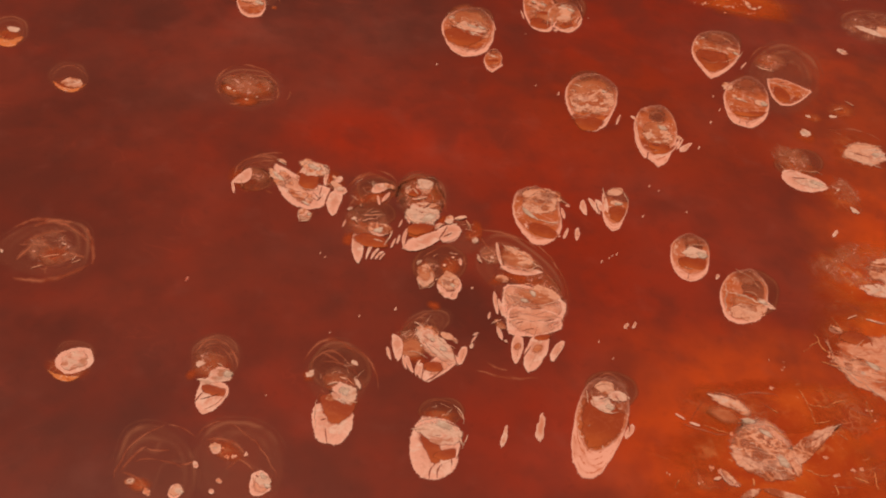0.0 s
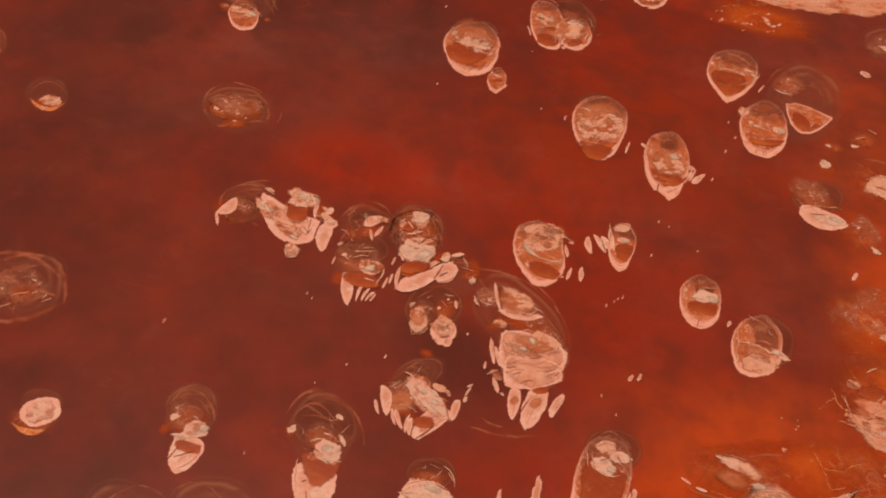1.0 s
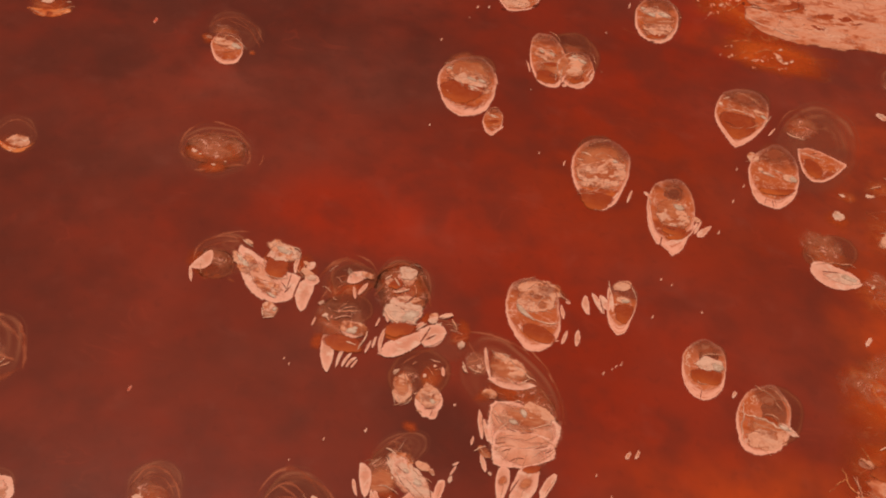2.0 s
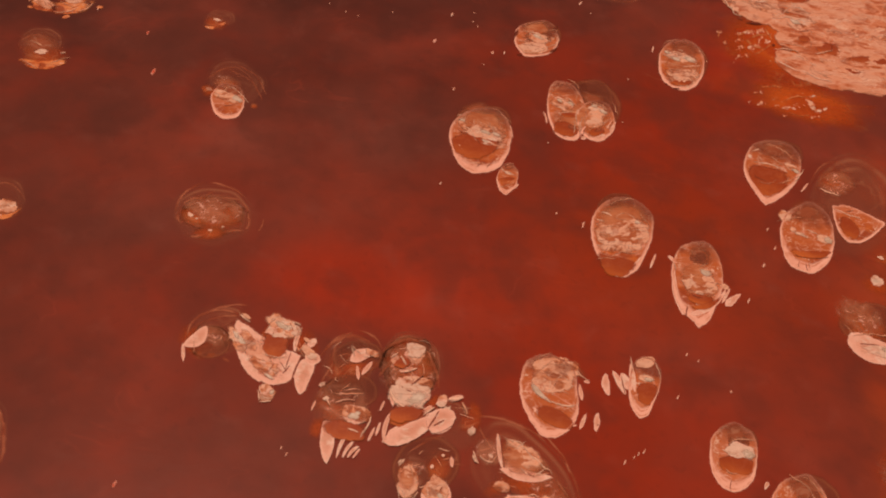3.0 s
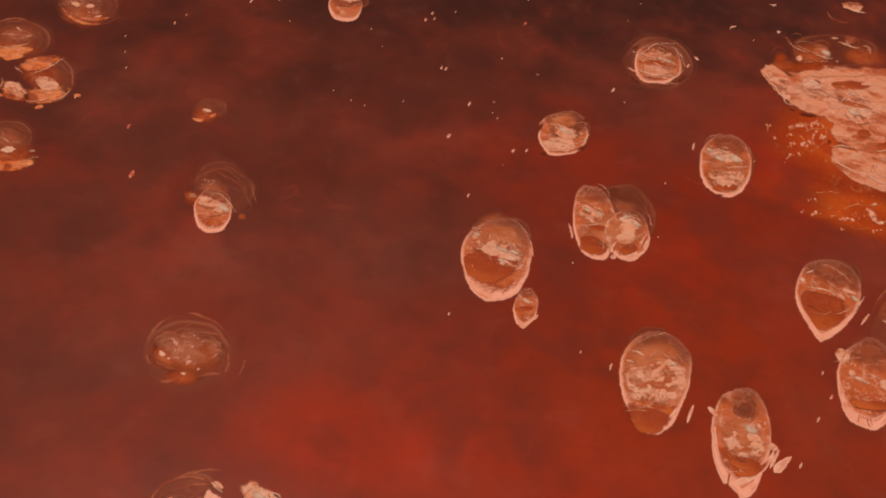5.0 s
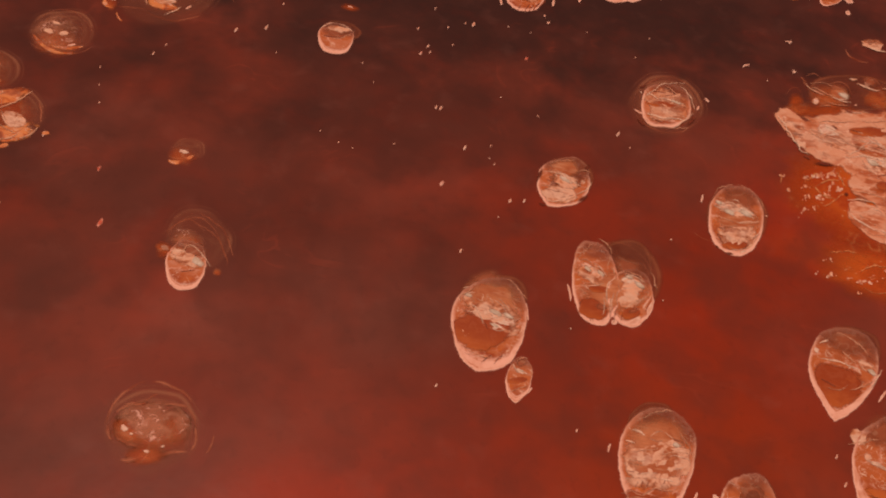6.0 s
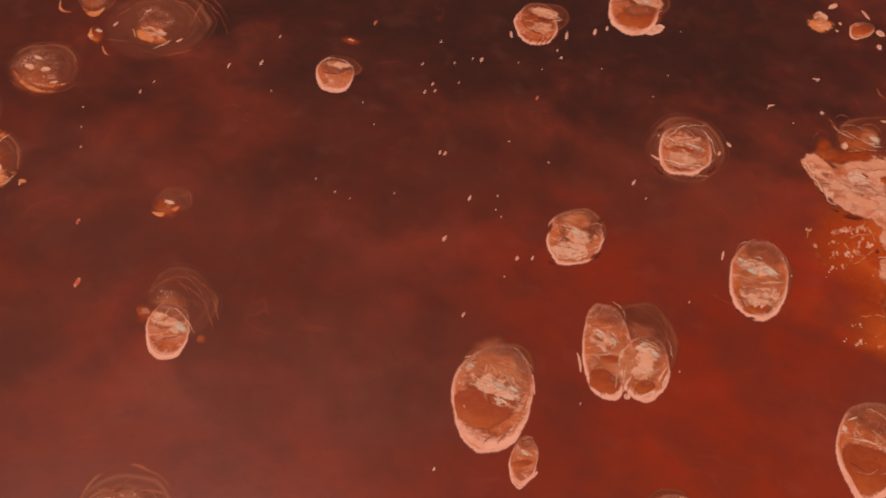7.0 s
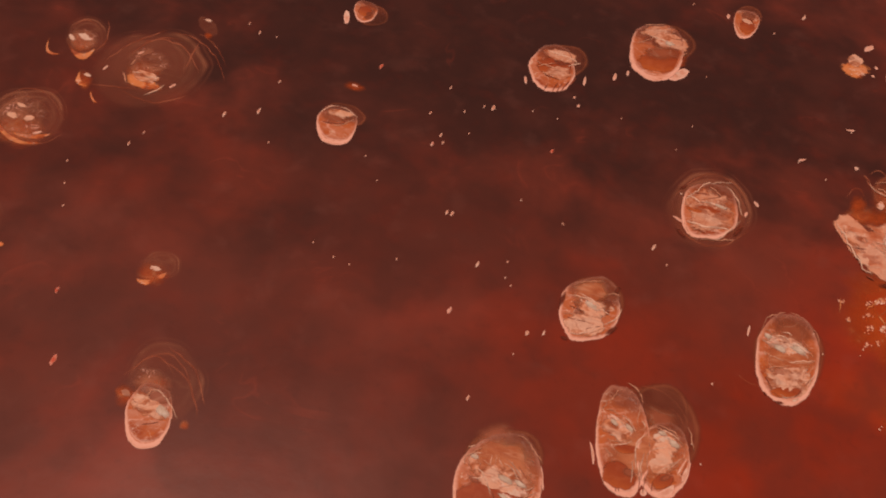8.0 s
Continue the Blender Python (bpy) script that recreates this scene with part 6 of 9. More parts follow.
line(isle, -0.32, 0.44, 2.67, 0.18, -9, -11, -1.20)
wire(isle, -1.70, -0.84, 0.89, 0.24, -3, -13, -0.86)
wire(isle, -0.25, -0.08, 0.56, 0.21, -9, -12)
line(isle, 0.76, -1.40, 4.18, 0.21, -30, -3, 1.33)
wire(isle, 0.19, -0.68, 1.22, 0.18, -14, -10)
line(isle, 1.97, -0.79, 2.72, 0.22, -33, -1, 1.33)
wire(isle, 1.42, -2.55, 3.29, 0.17, -18, -9, -1.60)
line(isle, -0.73, -2.47, 2.29, 0.21, -36, 0, -1.00)
line(isle, 1.35, -3.18, 2.72, 0.17, -11, -12)
crack(isle, 1.41, 0.07, 2.60, 0.13, -43, 4)
amber(isle, 2.69, 1.17, 4.61, 0.37, -48, 6, 1.00)
amber(isle, 1.13, -3.69, 4.29, 0.33, -2, -15, -0.60)
amber(isle, 3.88, -2.59, 2.65, 0.26, 63, 10, -0.80)
amber(isle, 5.50, -0.50, 2.32, 0.22, 35, -16, 0.75)
line(isle, 6.79, 0.99, 4.93, 0.17, 33, -17, 1.00)
amber(isle, 5.61, 0.68, 2.87, 0.18, 29, -19)
amber(isle, 7.38, 1.30, 4.27, 0.18, 27, -20, -1.00)
wire(isle, 8.67, 2.53, 2.02, 0.19, 24, -21)
amber(isle, 9.17, 2.24, 1.64, 0.21, -121, 8)
amber(isle, 9.38, 1.46, 1.12, 0.23, -40, 1)
amber(isle, 6.63, -0.05, 0.55, 0.26, -50, 7)
crack(isle, 6.23, 0.86, 1.65, 0.12, 28, -19)
amber(isle, 6.25, 5.89, 2.13, 0.22, -74, 18, 0.67)
amber(isle, 6.59, 3.85, 2.31, 0.21, -83, 20, 0.67)
amber(isle, 7.95, 5.20, 3.30, 0.22, 3, -18, -1.33)
amber(isle, 9.56, 5.56, 2.60, 0.19, 30, -20, -0.67)
amber(isle, 7.58, 3.08, 1.94, 0.20, 15, -21)
sliver(isle, -7.05, 2.43, 1.21, 0.29, -36, 3)
sliver(isle, -5.69, 1.65, 1.19, 0.36, -18, -6)
amber(isle, -3.64, 1.20, 2.83, 0.21, -20, -6)
fold(isle, -3.19, -4.03, 2.89, 1.21, -45, 4, 0.5, 0.5, -0.22)
fill(isle, -3.17, -4.21, 2.45, 1.01, -44, 4, 0.5, 0.5, -0.33)
sliver(isle, -3.20, -4.09, 2.67, 0.67, -47, 5, 0.6, 0.6, -0.60)
wire(isle, -3.50, -4.24, 1.60, 0.17, -52, 7, -2.00)
rough(isle, -1.49, -5.78, 2.84, 0.99, 27, -16)
fill(isle, -1.48, -5.72, 2.35, 0.66, 28, -15)
rough(isle, 1.98, -5.69, 5.07, 1.19, -12, -12)
amber(isle, -0.96, -4.47, 1.01, 0.34, -101, 16)
amber(isle, -1.03, -5.32, 1.25, 0.32, -70, 13)
amber(isle, -2.99, -3.89, 0.82, 0.20, 121, 10)
crumbs(isle, -4.70, -3.48, 1.06, 0.80, -50, 7, 6)
rough(isle, -4.50, -4.38, 1.09, 0.42, 17, -16)
crumbs(isle, -6.23, -4.91, 0.62, 0.29, 21, -15, 4)
crumbs(isle, 4.33, 9.64, 3.02, 1.62, -23, -4, 4)
crumbs(isle, 3.31, 6.80, 0.70, 0.47, -18, -7, 5)
crumbs(isle, 9.63, -2.33, 1.79, 0.26, 9, -21, 5)
crumbs(isle, 6.95, -1.08, 0.59, 0.36, -55, 9, 4)
crumbs(isle, 7.33, -3.14, 0.97, 0.38, 12, -20, 5)
crumbs(isle, -9.05, -4.19, 0.59, 0.40, -33, 0, 3)
crumbs(isle, 12.92, 4.93, 2.49, 1.07, -70, 17, 5)
crumbs(isle, -2.12, 0.81, 0.79, 0.29, 35, -15, 4)
amber(isle, 5.95, -3.06, 1.88, 0.27, -3, -16, -0.75)
amber(isle, 4.86, -2.83, 0.83, 0.21, -22, -8)
amber(isle, 7.03, -4.76, 1.35, 0.24, -95, 20, 0.75)
amber(isle, 9.89, -3.43, 1.63, 0.35, -18, -12)
amber(isle, 11.52, -3.23, 2.50, 0.25, -93, 22, -0.75)
amber(isle, 12.93, 4.96, 2.35, 0.29, -84, 22)
amber(isle, 13.51, 2.89, 1.22, 0.20, 18, -23)
amber(isle, -8.40, -5.29, 1.23, 0.20, 56, -0)
amber(isle, 2.78, 4.04, 1.10, 0.23, -33, -0)

isle = island(56.16, 72.14, "pale salt crust shore with orange algae stain")
shoal(isle, 2.14, 1.60, 19.51, 16.76, 8, -23)
film(isle, -3.23, 1.63, 6.08, 4.23, 2, -19)
bank(isle, 3.20, -4.51, 20.68, 12.85, -29, -5, 0.5, 0.3)
pool(isle, -2.05, 0.77, 4.27, 2.28, -15, -11)
fold(isle, -2.46, -3.36, 4.94, 3.87, -19, -9, 0.4, 0.4)
fill(isle, -2.60, -4.40, 4.90, 3.36, -35, -0, 0.4, 0.4)
fold(isle, -3.80, -3.20, 3.12, 1.85, -23, -7)
streaks(isle, -2.62, -3.38, 5.23, 3.69, -18, -10, 20)
line(isle, -5.47, -0.34, 1.57, 0.24, -71, 20)
line(isle, -5.14, -1.44, 3.81, 0.24, -76, 21, -1.33)
wire(isle, -3.77, -4.22, 2.93, 0.33, -47, 7, -0.75)
wire(isle, -1.90, -6.08, 2.34, 0.33, -42, 3, -0.50)
wire(isle, 0.86, 3.45, 2.37, 0.54, -10, -14)
wire(isle, -1.69, 3.74, 1.59, 0.31, 24, -25)
rough(isle, -4.10, 1.74, 2.03, 1.41, -17, -9)
line(isle, -4.03, 1.86, 1.63, 0.27, -49, 9)
line(isle, -1.93, 0.01, 2.43, 0.18, 45, -14)
crust(isle, -2.68, -3.83, 2.96, 1.50, -18, -10)
grey(isle, -1.20, -2.94, 2.00, 1.20, -42, 4)
crack(isle, -1.51, -2.98, 2.38, 0.17, -13, -13)
crack(isle, -2.85, -2.21, 2.05, 0.15, 14, -23)
crumbs(isle, -5.56, -2.18, 1.22, 0.85, -42, 5, 8)
amber(isle, -6.10, -0.32, 3.04, 0.33, -67, 18, -1.00)
amber(isle, -5.84, -3.03, 2.38, 0.33, -13, -12, -0.75)
amber(isle, -3.47, 2.60, 2.61, 0.35, -59, 15, -1.00)
amber(isle, -7.43, -0.73, 3.20, 0.19, 42, -17)

isle = island(59.78, 82.01, "orange stained salt crust at the shallows")
shoal(isle, -0.62, 0.50, 18.14, 15.92, 6, -22)
veil(isle, -1.00, 1.77, 13.72, 9.61, 3, -20)
rough(isle, 2.18, 1.26, 9.13, 6.97, -10, -14)
rough(isle, 0.29, -1.76, 8.36, 2.87, -8, -15)
crust(isle, -0.70, -1.74, 5.27, 2.81, -1, -19)

isle = island(13.11, 121.86, "heart-shaped salt plate with deep orange pool and crust")
apron(isle, -0.30, 3.83, 7.38, 5.72, 14, -11)
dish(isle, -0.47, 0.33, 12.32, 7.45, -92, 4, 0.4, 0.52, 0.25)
hollow(isle, -1.27, 5.65, 4.46, 2.69, 28, -11, 0.4, 0.4)
skin(isle, -0.33, 3.24, 6.73, 5.94, 4, -5, 0.35, 0.35)
deep(isle, -1.08, -0.62, 4.99, 6.24, -75, 8, 0.3, 0.4)
ochre_crust(isle, -2.76, -0.98, 3.47, 1.17, -64, 9, 0.4, 0.4)
ochre_crust(isle, 1.39, -0.23, 2.85, 1.49, 21, -9, 0.4, 0.4)
rough(isle, -0.17, 1.86, 6.08, 3.79, -7, -1, 0.4, 0.4)
fold(isle, -2.55, 2.98, 1.75, 2.23, -13, 2, 0.4, 0.4)
fold(isle, 0.35, 1.73, 4.72, 2.69, -12, 0, 0.5, 0.4)
crust(isle, 0.44, 1.26, 4.24, 1.94, -15, 1, 0.5, 0.4)
crust(isle, 0.03, 0.15, 1.96, 1.07, -6, -2)
grey(isle, -2.68, 3.29, 1.08, 0.62, -12, 1)
grey(isle, 0.05, 1.72, 1.77, 0.73, -17, 2)
grey(isle, 1.30, 1.55, 1.47, 0.73, -29, 5)
grey(isle, -0.02, 0.14, 1.12, 0.48, -20, 3)
line(isle, -3.27, 2.96, 1.33, 0.15, 78, -3, 1.33)
wire(isle, -2.64, 3.40, 1.35, 0.14, 38, -11, 1.20)
wire(isle, -2.10, 1.59, 1.48, 0.21, 21, -8, -0.86)
wire(isle, -1.76, 1.25, 3.18, 0.20, -58, 10, 0.86)
wire(isle, -1.30, 0.73, 1.17, 0.17, -53, 10)
line(isle, -1.51, 3.00, 1.15, 0.15, -20, 4, -1.20)
wire(isle, -1.33, 3.26, 1.09, 0.13, 84, 1)
line(isle, -0.92, 3.37, 1.15, 0.13, 85, 2)
wire(isle, -0.49, 3.21, 0.91, 0.14, -58, 11)
wire(isle, 0.44, 2.60, 2.04, 0.18, -44, 9, 1.00)
line(isle, 0.73, 2.78, 2.34, 0.15, -44, 9, 1.20)
wire(isle, 0.88, 2.88, 1.79, 0.15, -50, 10)
line(isle, -0.10, 2.18, 1.85, 0.15, -34, 7)
wire(isle, -0.92, 1.65, 1.79, 0.15, -26, 5)
line(isle, 0.85, 1.34, 2.41, 0.12, 17, -8)
wire(isle, 0.41, -0.13, 1.83, 0.18, 0, -4, -1.33)
wire(isle, 1.85, 1.06, 1.58, 0.14, 29, -10)
line(isle, 2.09, 0.56, 1.75, 0.14, 39, -11)
crack(isle, -0.24, 2.09, 1.14, 0.12, -46, 10)
crack(isle, 1.09, 2.18, 1.53, 0.12, -48, 10)
crack(isle, 1.39, 2.67, 1.61, 0.12, -53, 11)
crack(isle, -0.77, -0.00, 1.07, 0.13, -68, 10)
line(isle, -2.85, 3.42, 2.25, 0.17, 44, -11, 1.67)
wire(isle, -3.09, 4.24, 0.70, 0.18, 32, -11)
line(isle, 1.73, 4.74, 3.60, 0.18, -44, 10, 3.33)
sliver(isle, 3.09, 2.47, 2.28, 0.21, -81, 9)
hollow(isle, -2.52, 1.20, 1.50, 0.72, -22, 4)
crack(isle, -0.39, -3.92, 1.59, 0.13, 50, -8, 0.5, 0.5, 0.80)
crack(isle, 0.71, -3.82, 1.59, 0.12, 61, -5, 0.5, 0.5, 1.20)
line(isle, -1.25, -3.47, 3.07, 0.11, 1, -3, -3.00)
line(isle, -1.83, -2.98, 2.57, 0.11, -19, 2, -2.50)

isle = island(16.17, 116.49, "small oval salt plate with orange stripes")
dish(isle, -0.33, -0.14, 5.26, 2.52, -97, 1, 0.5, 0.5, 0.3)
hollow(isle, -0.20, 1.70, 1.61, 1.20, 21, -9)
deep(isle, -0.46, -0.34, 2.06, 0.69, 18, -8)
crust(isle, -0.16, 0.70, 1.14, 0.56, -15, -1)
grey(isle, -0.12, 0.80, 0.52, 0.28, -14, -1)
wire(isle, -0.75, 0.98, 1.32, 0.27, -62, 9)
line(isle, -0.43, -1.34, 2.17, 0.20, 34, -8)
line(isle, -0.10, 2.03, 1.29, 0.14, 26, -9, 1.20)
sliver(isle, 0.75, -1.20, 0.90, 0.19, 61, -3)

isle = island(24.53, 128.21, "double-lobed salt plate with wrinkled crust and brine pools")
apron(isle, 0.80, 2.44, 9.62, 10.75, -5, -4)
apron(isle, 1.61, 4.47, 5.71, 7.28, -11, -3)
ridge(isle, 1.92, 5.30, 6.11, 0.29, -36, 7, 0.45, 0.45, 4.52)
ridge(isle, 2.09, 4.58, 4.84, 0.24, -36, 7, 0.45, 0.45, 4.00)
hollow(isle, 1.66, 4.01, 4.24, 3.07, -22, 1, 0.4, 0.4)
dish(isle, -1.69, 1.36, 11.09, 5.25, 95, 12, 0.4, 0.45, 0.13)
dish(isle, 1.94, -0.03, 7.62, 4.93, 91, 12, 0.4, 0.4, 0.15)
skin(isle, 0.45, 0.31, 7.81, 6.37, 14, -12, 0.35, 0.35)
line(isle, -2.80, 4.11, 6.06, 0.13, 66, -6, 4.40)
line(isle, -0.77, 6.05, 2.61, 0.20, -53, 14, 2.67)
line(isle, -0.19, 4.09, 2.38, 0.13, -98, 7, -0.80)
fold(isle, -2.03, 2.17, 3.81, 2.94, -36, 7, 0.4, 0.4)
crust(isle, -1.93, 2.66, 3.60, 1.21, -37, 8, 0.5, 0.4)
grey(isle, -2.46, 2.80, 1.16, 0.60, -40, 9)
grey(isle, -1.05, 2.50, 1.24, 0.53, -45, 10)
wire(isle, -1.11, 2.92, 2.07, 0.19, -54, 13, 1.33)
wire(isle, -1.65, 2.58, 1.60, 0.16, -51, 12, 0.80)
line(isle, -2.64, 3.56, 1.57, 0.21, -24, 3, 2.00)
wire(isle, -1.85, 1.97, 2.61, 0.16, 19, -13, -1.60)
line(isle, -2.05, 1.18, 2.27, 0.16, 9, -10, -1.20)
wire(isle, -1.72, 0.99, 2.18, 0.16, 22, -13, -1.20)
deep(isle, -1.29, 0.37, 2.03, 0.98, 5, -9, 0.5, 0.5)
wire(isle, -2.46, 0.45, 0.96, 0.16, -55, 12, -0.80)
line(isle, -2.82, -0.27, 1.13, 0.19, -39, 8)
deep(isle, -1.93, -2.29, 3.09, 2.69, -17, -1, 0.4, 0.4)
hollow(isle, -1.04, -1.86, 1.45, 1.16, -19, -0)
wire(isle, -0.68, -1.65, 2.55, 0.18, 86, 9, 0.86)
wire(isle, -0.21, 0.03, 3.17, 0.21, 77, 4, 1.25)
wire(isle, -0.20, -1.62, 2.40, 0.16, 88, 10)
wire(isle, 0.17, -1.04, 2.94, 0.19, 86, 10, 0.57)
line(isle, 0.53, -0.31, 4.78, 0.16, 86, 10)
wire(isle, -0.11, 1.01, 2.70, 0.16, 69, -1, 1.33)
line(isle, 0.58, 2.45, 2.60, 0.17, 48, -13)
crack(isle, -0.11, -2.79, 2.00, 0.13, 86, 9)
crack(isle, 0.33, -2.70, 1.81, 0.13, 80, 7)
crack(isle, -2.14, -3.66, 0.54, 0.11, 97, 12)
crack(isle, -1.88, -3.64, 0.48, 0.11, 97, 12)
plate(isle, -0.97, -3.57, 1.24, 0.79, 34, -13, 0.4, 0.4, -0.21)
plate(isle, 0.28, -3.45, 0.72, 0.68, 31, -14)
wire(isle, 0.06, 3.07, 0.93, 0.19, -66, 15, 1.33)
fold(isle, 1.98, 1.43, 2.89, 3.65, -14, -3, 0.4, 0.4)
rough(isle, 1.65, -0.12, 2.56, 3.25, 3, -9)
crust(isle, 2.04, 2.03, 2.57, 1.23, -15, -2, 0.5, 0.5)
grey(isle, 1.82, 2.57, 1.03, 0.69, -18, -1)
grey(isle, 2.90, 1.75, 1.42, 0.88, -34, 5)
wire(isle, 2.31, 2.54, 2.33, 0.21, -22, 1, 1.33)
line(isle, 2.68, 2.30, 3.33, 0.20, -42, 9, 2.67)
crack(isle, 1.17, 1.78, 0.46, 0.24, -22, 1)
wire(isle, 1.60, 1.03, 1.89, 0.15, 31, -15)
wire(isle, 2.67, 0.80, 0.85, 0.16, -51, 11, -1.20)
line(isle, 1.97, -0.75, 2.54, 0.15, 23, -14)
wire(isle, 2.34, -0.86, 2.71, 0.14, 42, -14, 1.20)
wire(isle, 2.99, -0.16, 2.28, 0.14, 45, -13)
line(isle, 3.42, -0.01, 2.20, 0.13, 50, -11)
deep(isle, 1.96, -2.06, 2.15, 1.41, 28, -14, 0.4, 0.4)
hollow(isle, 2.17, -1.71, 1.68, 0.76, 28, -14)
plate(isle, 2.06, -2.85, 2.33, 0.73, 36, -14, 0.4, 0.4, -0.38)
crack(isle, 0.96, -2.76, 1.13, 0.13, 85, 9)
sliver(isle, 3.93, -0.79, 2.19, 0.36, 69, 1)
sliver(isle, 3.57, -0.36, 2.03, 0.20, 64, -2)
crack(isle, 3.73, -0.58, 2.26, 0.09, 67, -0)
line(isle, 4.21, 2.55, 2.58, 0.18, -74, 16, 1.33)
crust(isle, 4.45, 2.07, 0.19, 0.27, -31, 4)
crust(isle, 5.21, 0.23, 0.18, 0.20, -31, 3)
sliver(isle, -4.29, -0.69, 2.37, 0.28, -80, 12, 0.6, 0.6, 0.40)
crust(isle, -4.01, -5.15, 0.18, 0.18, -29, 4)

isle = island(19.77, 143.21, "lumpy round salt crust with pale ridges")
apron(isle, -0.27, 0.18, 6.80, 7.55, 17, -15)
dish(isle, -0.44, -0.18, 7.82, 6.68, -85, 18, 0.4, 0.4, 0.05)
skin(isle, -0.49, 1.84, 4.44, 3.41, 19, -13)
rough(isle, -0.98, -2.30, 4.49, 3.19, 3, -7)
fold(isle, -0.26, -0.10, 4.08, 2.67, -17, 3)
crust(isle, -0.33, 0.23, 3.20, 1.26, -22, 5)
grey(isle, -0.32, 0.15, 2.38, 0.93, -31, 9)
wire(isle, -0.56, 0.02, 4.72, 0.24, -18, 3, 3.00)
wire(isle, -0.50, 0.89, 2.62, 0.24, -27, 8)
line(isle, -1.56, -1.71, 3.03, 0.23, -18, 3, 1.33)
wire(isle, -0.93, -2.81, 3.02, 0.22, 24, -14, -1.33)
line(isle, -0.14, -2.97, 3.02, 0.21, 31, -16)
line(isle, 1.72, 1.68, 1.49, 0.24, 10, -10, 1.67)
wire(isle, 1.73, -0.80, 3.11, 0.25, 53, -16, -1.50)
line(isle, -0.55, 2.70, 3.74, 0.16, 23, -15, 2.50)
crack(isle, -1.69, -1.81, 1.99, 0.15, -7, -2)
notch(isle, 2.09, 2.52, 1.59, 0.73, 65, -12)
notch(isle, -3.13, 0.21, 2.39, 0.58, 76, -4)
notch(isle, 1.68, -2.37, 2.12, 0.65, 46, -17)
notch(isle, -2.67, -4.17, 0.95, 0.60, -14, 2)
crack(isle, 1.65, 0.84, 1.41, 0.21, -64, 19)
crack(isle, -0.08, -2.36, 1.81, 0.14, 24, -15)
crack(isle, -1.61, -0.57, 1.77, 0.16, -15, 2)

isle = island(38.29, 141.88, "rounded salt plate with white crust belt and dark hollow")
apron(isle, -0.01, -0.07, 9.32, 8.20, -88, 20)
ridge(isle, -3.81, -3.66, 2.28, 0.32, -21, -0, 0.45, 0.45, -0.95)
dish(isle, -0.02, -0.25, 10.88, 6.71, 86, 17, 0.42, 0.42, 0.1)
hollow(isle, 0.57, 2.65, 4.41, 4.84, 3, -13, 0.4, 0.4)
line(isle, -1.01, 3.74, 3.83, 0.16, 45, -20, 3.20)
line(isle, 1.79, 3.30, 4.63, 0.20, -51, 15, 6.00)
skin(isle, 0.10, -0.40, 5.80, 3.85, 7, -15, 0.35, 0.35)
rough(isle, -0.04, -2.92, 5.25, 4.12, 12, -17, 0.35, 0.35)
fold(isle, 0.08, 1.02, 4.88, 2.92, -14, -4, 0.4, 0.4)
crust(isle, 0.08, 1.02, 5.32, 2.10, -12, -6, 0.4, 0.4)
grey(isle, -0.63, 0.52, 1.72, 1.05, -27, 3)
grey(isle, 1.17, 0.74, 1.79, 0.97, -29, 3)
grey(isle, -1.80, 1.81, 1.07, 0.73, -32, 5)
line(isle, -1.85, 1.95, 1.07, 0.20, -12, -5, 2.80)
line(isle, -1.87, 1.72, 1.41, 0.17, 38, -21, -2.80)
wire(isle, -1.23, 0.73, 2.64, 0.32, -25, 2)
wire(isle, -0.34, 1.61, 1.60, 0.29, -21, -1, 1.43)
wire(isle, 0.13, 2.36, 0.95, 0.21, -11, -6, 1.20)
wire(isle, 1.16, 0.59, 2.25, 0.28, -39, 8, 0.86)
line(isle, 1.60, 0.99, 2.66, 0.20, -38, 8, 1.60)
line(isle, -1.31, -0.49, 2.32, 0.24, -22, -0)
wire(isle, 1.38, -0.34, 3.09, 0.23, 15, -18, -0.67)
crack(isle, -0.36, 1.34, 0.82, 0.20, -3, -10)
line(isle, -0.92, -1.58, 2.69, 0.18, 22, -19)
line(isle, 1.53, -0.60, 2.60, 0.18, 22, -20)
fold(isle, -1.51, -2.51, 1.95, 1.71, -23, 0)
ochre_crust(isle, 0.01, -2.25, 4.60, 1.91, 14, -17, 0.4, 0.4)
pool(isle, -0.37, -4.20, 3.59, 1.43, 14, -17, 0.4, 0.4)
crack(isle, -2.04, -3.63, 1.43, 0.18, -65, 18)
crack(isle, -1.38, -4.77, 0.86, 0.19, -28, 2)
line(isle, -0.57, -3.82, 1.59, 0.19, -3, -10, 1.20)
wire(isle, -0.58, -4.67, 1.03, 0.15, -12, -6, -1.50)
line(isle, 1.15, -3.09, 2.41, 0.16, 40, -19, 1.20)
crack(isle, -0.15, -3.51, 1.03, 0.19, -4, -10)
crack(isle, 0.77, -4.17, 1.27, 0.11, 53, -12)
crack(isle, 1.68, -2.83, 1.29, 0.14, 53, -12)
line(isle, 1.97, -1.60, 2.47, 0.18, 48, -17)
wire(isle, 2.40, -1.94, 2.90, 0.16, 64, -2, 0.67)
crust(isle, -0.64, -4.76, 0.90, 0.52, -6, -9)
crust(isle, 0.36, -4.96, 0.84, 0.39, 31, -20)
crust(isle, -1.39, -4.07, 0.69, 0.38, -12, -6)
crust(isle, 1.28, -2.85, 1.06, 0.32, 36, -20)
notch(isle, -1.15, -5.57, 0.90, 0.45, -6, -9)
notch(isle, -2.46, -4.86, 0.63, 0.29, -48, 12)
sliver(isle, -3.62, 2.02, 1.49, 0.23, 78, 9)
crust(isle, 2.77, 3.07, 0.20, 0.25, -35, 6)
crust(isle, 3.45, 0.86, 0.20, 0.24, -34, 5)

